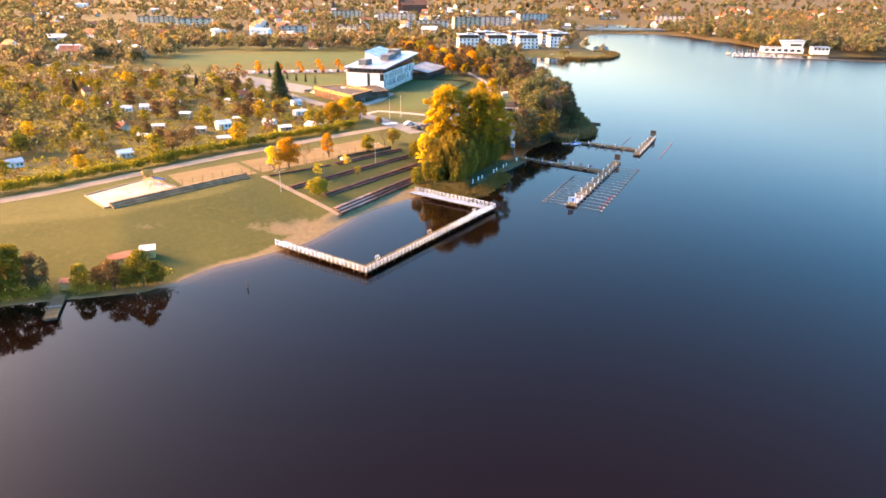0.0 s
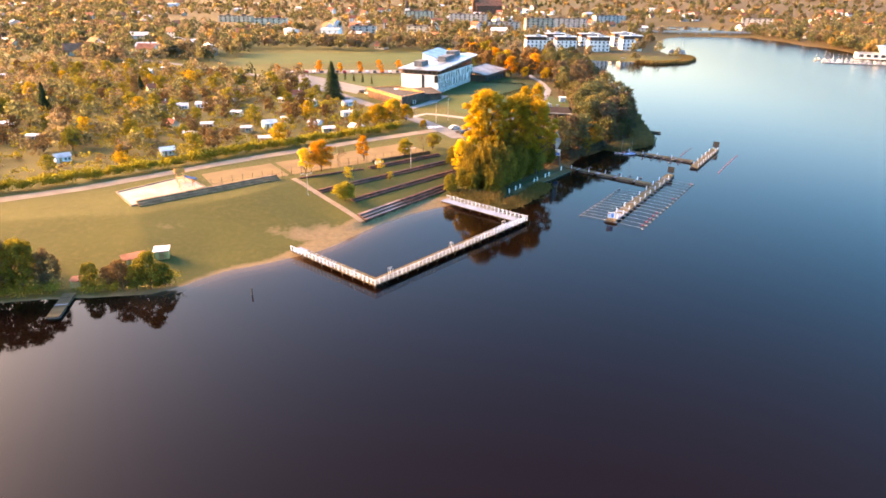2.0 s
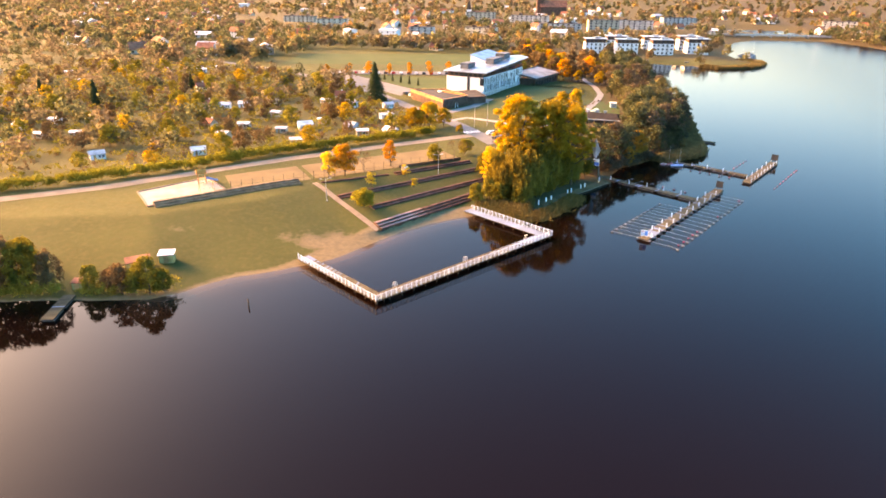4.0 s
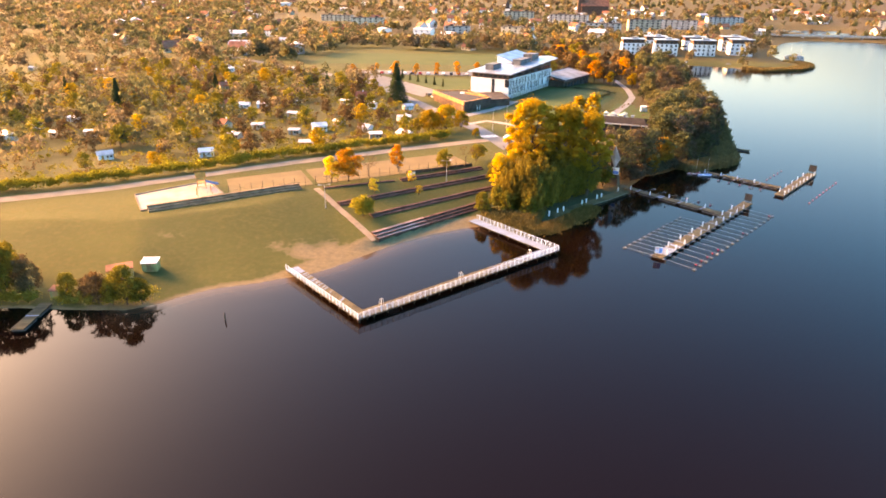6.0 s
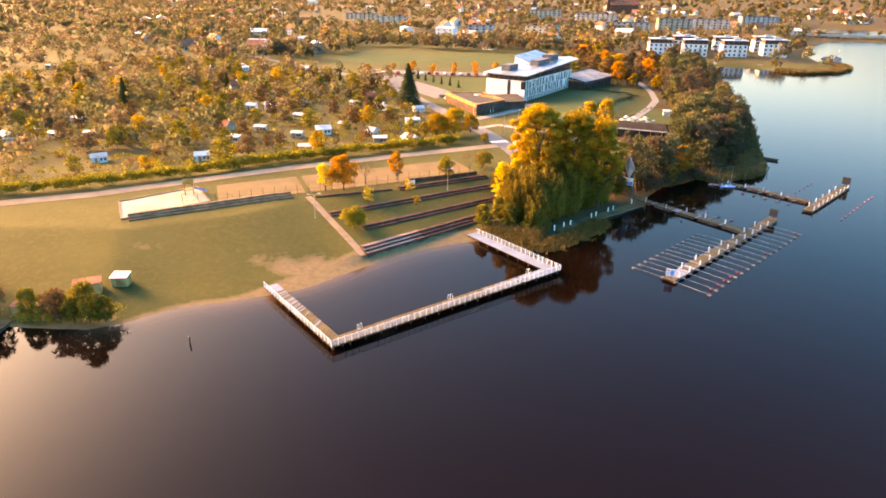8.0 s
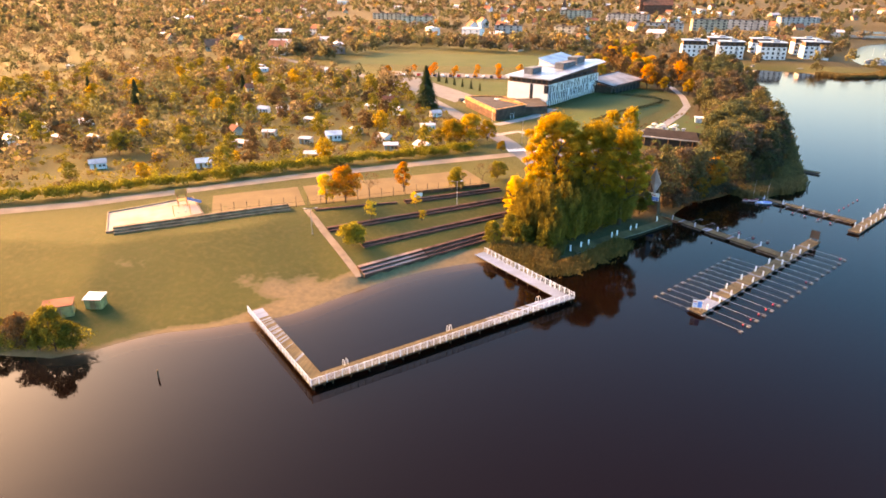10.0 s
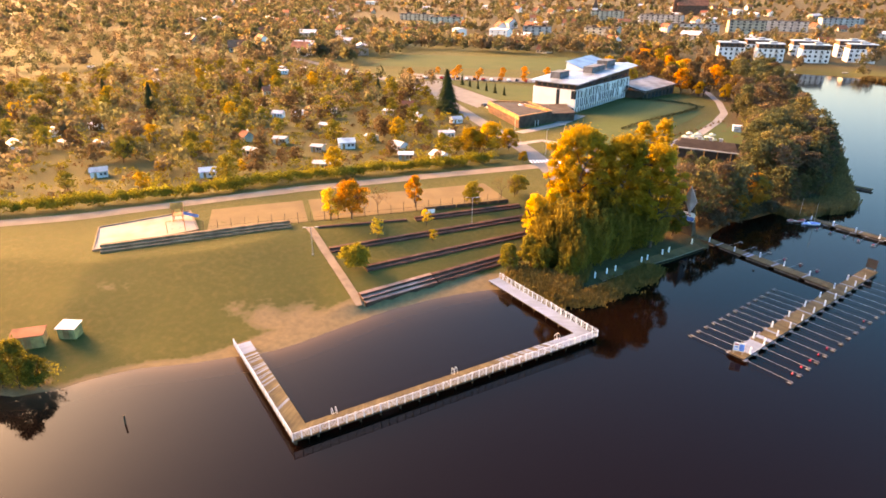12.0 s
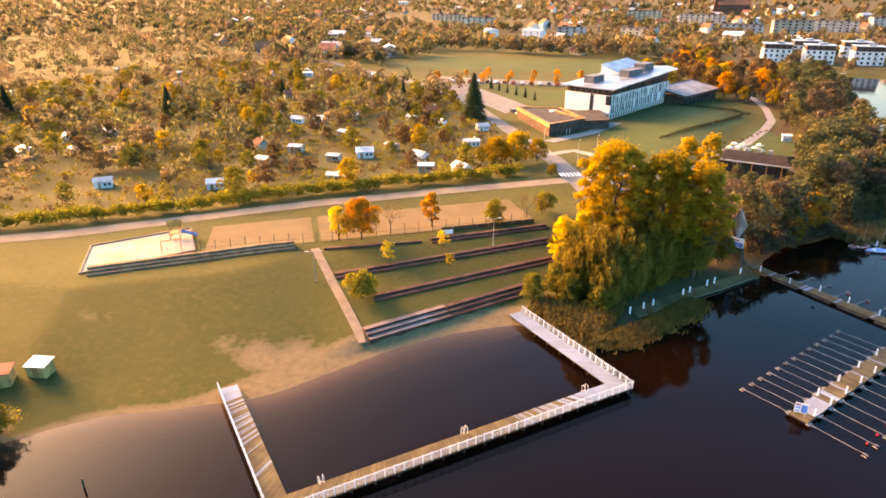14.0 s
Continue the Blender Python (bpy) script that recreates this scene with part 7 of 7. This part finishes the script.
def cruiser(x, y, rz, L, mast, label):
    t = thing("moored_boat", x, y, 0, rz, label, "boat", "moored boats")
    n, rings = 7, []
    for i in range(n):
        u = i / (n - 1)
        w = L * 0.16 * (1 - max(0, (u - 0.45) / 0.55) ** 2) + 0.04
        X = L * (u - 0.5)
        rings.append([(X, -w, 0.9 + 0.3 * u), (X, -w * 0.8, 0.0), (X, w * 0.8, 0.0), (X, w, 0.9 + 0.3 * u)])
    part("hull", Shape().add([p for q in rings for p in q], [(4 * i + j, 4 * i + j + 1, 4 * i + j + 5, 4 * i + j + 4) for i in range(n - 1) for j in range(3)]
                             + [(0, 1, 2, 3)] + [(4 * i + 3, 4 * i, 4 * i + 4, 4 * i + 7) for i in range(n - 1)]), BOAT, t)
    part("cabin", Shape().box(-L * 0.05, 0, 0.95, L * 0.42, L * 0.2, 0.8, 0, 0.85), BOAT, t)
    part("window_band", Shape().box(-L * 0.05, 0, 1.2, L * 0.4, L * 0.205, 0.3), GLASS, t)
    if mast:
        part("mast", Shape().tube((L * 0.05, 0, 1.0), (L * 0.05, 0, L * 1.35), 0.07, 0.05, 6), STEEL, t)
        part("boom", Shape().tube((L * 0.05, 0, 2.1), (-L * 0.35, 0, 2.0), 0.06, n=6), STEEL, t)


for i, (x, y) in enumerate(((52, 568), (62, 572), (92, 566), (108, 575), (122, 590), (146, 618), (152, 628), (150, 640), (156, 652), (158, 668), (148, 650), (140, 690))):
    cruiser(x, y, (20, 60, 10, 100)[i % 4], 6.5 + (i % 3), i > 4 and i % 2 == 0, "white cabin boat moored in the basin")
jetty("marina_jetty", (254, 580), (308, 567.5), 3.0, "long pale marina pontoon", pale=((0, 56),))
jetty("marina_jetty", (308.5, 567.4), (420, 536), 3.0, "long dark breakwater pontoon of the marina")
r = np.random.default_rng(121)
for i in range(30):
    x = 256 + (i % 15) * 3.3
    y = 588 + (i // 15) * 16 - 0.2 * (x - 256) + r.uniform(-2, 2)
    if shore_distance(np.array([x]), np.array([y]))[0] < -4:
        cruiser(x, y, 90 + r.uniform(-15, 15), r.uniform(4, 6), i % 4 != 0, "white yacht moored in the marina")
club = thing("yacht_club", 311, 615, 2.0, -14, "white modern yacht club with a terrace and glazed upper floor", "building")
part("wall", Shape().box(0, 0, -1, 34, 13, 4.2), PLASTER, club)
part("upper_floor", Shape().add([(2, -5, 3.2), (16, -5, 3.2), (16, 6, 3.2), (2, 6, 3.2), (-1.5, -5.5, 9.0), (17, -5.5, 9.6), (17, 6.5, 9.6), (-1.5, 6.5, 9.0)],
                                [(3, 2, 1, 0), (4, 5, 6, 7), (0, 1, 5, 4), (1, 2, 6, 5), (2, 3, 7, 6), (3, 0, 4, 7)]), PLASTER, club, "white upper floor leaning out")
part("roof", Shape().box(-8, 0, 3.2, 19, 13.5, 0.35), ROOF_METAL, club)
part("roof", Shape().add([(-2.5, -6.2, 9.0), (18, -6.2, 9.7), (18, 7.2, 9.7), (-2.5, 7.2, 9.0), (-2.5, -6.2, 9.35), (18, -6.2, 10.05), (18, 7.2, 10.05), (-2.5, 7.2, 9.35)],
                         [(3, 2, 1, 0), (4, 5, 6, 7), (0, 1, 5, 4), (1, 2, 6, 5), (2, 3, 7, 6), (3, 0, 4, 7)]), ROOF_METAL, club)
part("terrace_rail", Shape().box(-12, -6, 3.2, 10, 0.12, 1.0), STEEL, club)
for i in range(6):
    part("window", Shape().box(-14 + 5.4 * i, -6.55, 0.3, 3.4, 0.1, 2.2), GLASS, club)
part("window", Shape().box(10, -5.7, 5.2, 9.0, 0.5, 1.8), GLASS, club, "dark window band")
hut = thing("harbour_office", 338, 601, 2.2, -10, "small white harbour office", "building")
part("wall", Shape().box(0, 0, -1, 14, 9, 6), PLASTER, hut)
part("roof", Shape().box(0, 0, 5.0, 15.5, 10.5, 0.4), ROOF_METAL, hut)
for i in range(4):
    part("window", Shape().box(-5 + 3.3 * i, -4.55, 2.8, 2.0, 0.1, 1.6), GLASS, hut)

# playground pieces and court fence
PLAY_O, PLAY_B = mat("orange_play_panel", (0.60, 0.20, 0.04), 0.5, var=0.1), mat("blue_play_panel", (0.08, 0.22, 0.50), 0.5, var=0.1)
tower_p = thing("play_tower", -79.6, 168.4, gh(-79.6, 168.4) + 0.12, 40, "wooden play tower with orange roof and blue slide", "play tower")
for sx in (-1, 1):
    for sy in (-1, 1):
        part("post", Shape().box(sx, sy, 0, 0.14, 0.14, 3.2), CEDAR, tower_p)
part("platform", Shape().box(0, 0, 1.3, 2.2, 2.2, 0.1), CEDAR, tower_p)
part("roof", Shape().add([(-1.3, -1.3, 3.0), (1.3, -1.3, 3.0), (1.3, 1.3, 3.0), (-1.3, 1.3, 3.0), (-1.3, 0, 4.1), (1.3, 0, 4.1)], [(0, 1, 5, 4), (2, 3, 4, 5), (0, 4, 3), (1, 2, 5)]), PLAY_O, tower_p)
part("slide", Shape().beam((1.1, 0, 1.4), (4.2, 0, 0.3), 0.7, 0.08).beam((1.1, 0.38, 1.6), (4.2, 0.38, 0.5), 0.05, 0.3).beam((1.1, -0.38, 1.6), (4.2, -0.38, 0.5), 0.05, 0.3), PLAY_B, tower_p)
swing = thing("swing_set", -75.0, 163.2, gh(-75, 163.2) + 0.12, 50, "orange framed swing set on the playground", "swing")
for s in (-1.8, 1.8):
    part("leg", Shape().tube((s, -0.9, 0), (s, 0, 2.3), 0.06, n=6), PLAY_O, swing)
    part("leg", Shape().tube((s, 0.9, 0), (s, 0, 2.3), 0.06, n=6), PLAY_O, swing)
part("top_bar", Shape().tube((-1.9, 0, 2.3), (1.9, 0, 2.3), 0.06, n=6), PLAY_O, swing)
for s in (-0.8, 0.8):
    part("seat", Shape().box(s, 0, 0.5, 0.45, 0.2, 0.05), BLACK, swing)
    part("chain", Shape().tube((s, 0, 0.5), (s, 0, 2.3), 0.015, n=4), STEEL, swing)
kerb_c = [(-81.5, 147.8), (-71, 165.5), (-81.5, 173.8), (-91.6, 157.3)]
play_kerb = Shape()
for (ax, ay), (bx, by) in zip(kerb_c, kerb_c[1:] + kerb_c[:1]):
    for i in range(8):
        p0, p1 = (ax + (bx - ax) * i / 8, ay + (by - ay) * i / 8), (ax + (bx - ax) * (i + 1) / 8, ay + (by - ay) * (i + 1) / 8)
        play_kerb.beam((*p0, gh(*p0) + 0.1), (*p1, gh(*p1) + 0.1), 0.3, 0.5)
single("playground_kerb", play_kerb, STAIR, "worn brown concrete kerb round the playground", "kerb", kind="structure")
fence = thing("court_fence", -69, 165.2, 0, 0, "thin dark mesh fence along the sand court", "fence")
fp = [(-69, 165.2), (-52.2, 180.6), (-34, 197.2), (-16.2, 213.4)]
for (ax, ay), (bx, by) in zip(fp, fp[1:]):
    k = round(math.hypot(bx - ax, by - ay) / 3.0)
    for i in range(k):
        p0, p1 = (ax + (bx - ax) * i / k, ay + (by - ay) * i / k), (ax + (bx - ax) * (i + 1) / k, ay + (by - ay) * (i + 1) / k)
        z0, z1 = gh(*p0), gh(*p1)
        part("post", Shape().tube((p0[0] + 69, p0[1] - 165.2, z0), (p0[0] + 69, p0[1] - 165.2, z0 + 2.6), 0.06, n=6), PILE, fence)
        for hh in (0.15, 1.2):
            part("wire_rail", Shape().beam((p0[0] + 69, p0[1] - 165.2, z0 + hh), (p1[0] + 69, p1[1] - 165.2, z1 + hh), 0.04, 0.04), PILE, fence)
for i in range(8):
    p0, p1 = (-32.5 + i * 2.0, 198.4 + i * 1.83), (-30.6 + i * 2.0, 200.14 + i * 1.83)
    part("kick_board", Shape().beam((p0[0] + 69, p0[1] - 165.2, gh(*p0) + 0.45), (p1[0] + 69, p1[1] - 165.2, gh(*p1) + 0.45), 0.08, 0.9), PILE, fence, "low dark board panel")
part("gate_panel", Shape().beam((37.6, 31.9, gh(-31.4, 197.1) + 0.55), (39.2, 33.35, gh(-29.8, 198.6) + 0.55), 0.06, 1.0), WHITE, fence, "white gate panel")
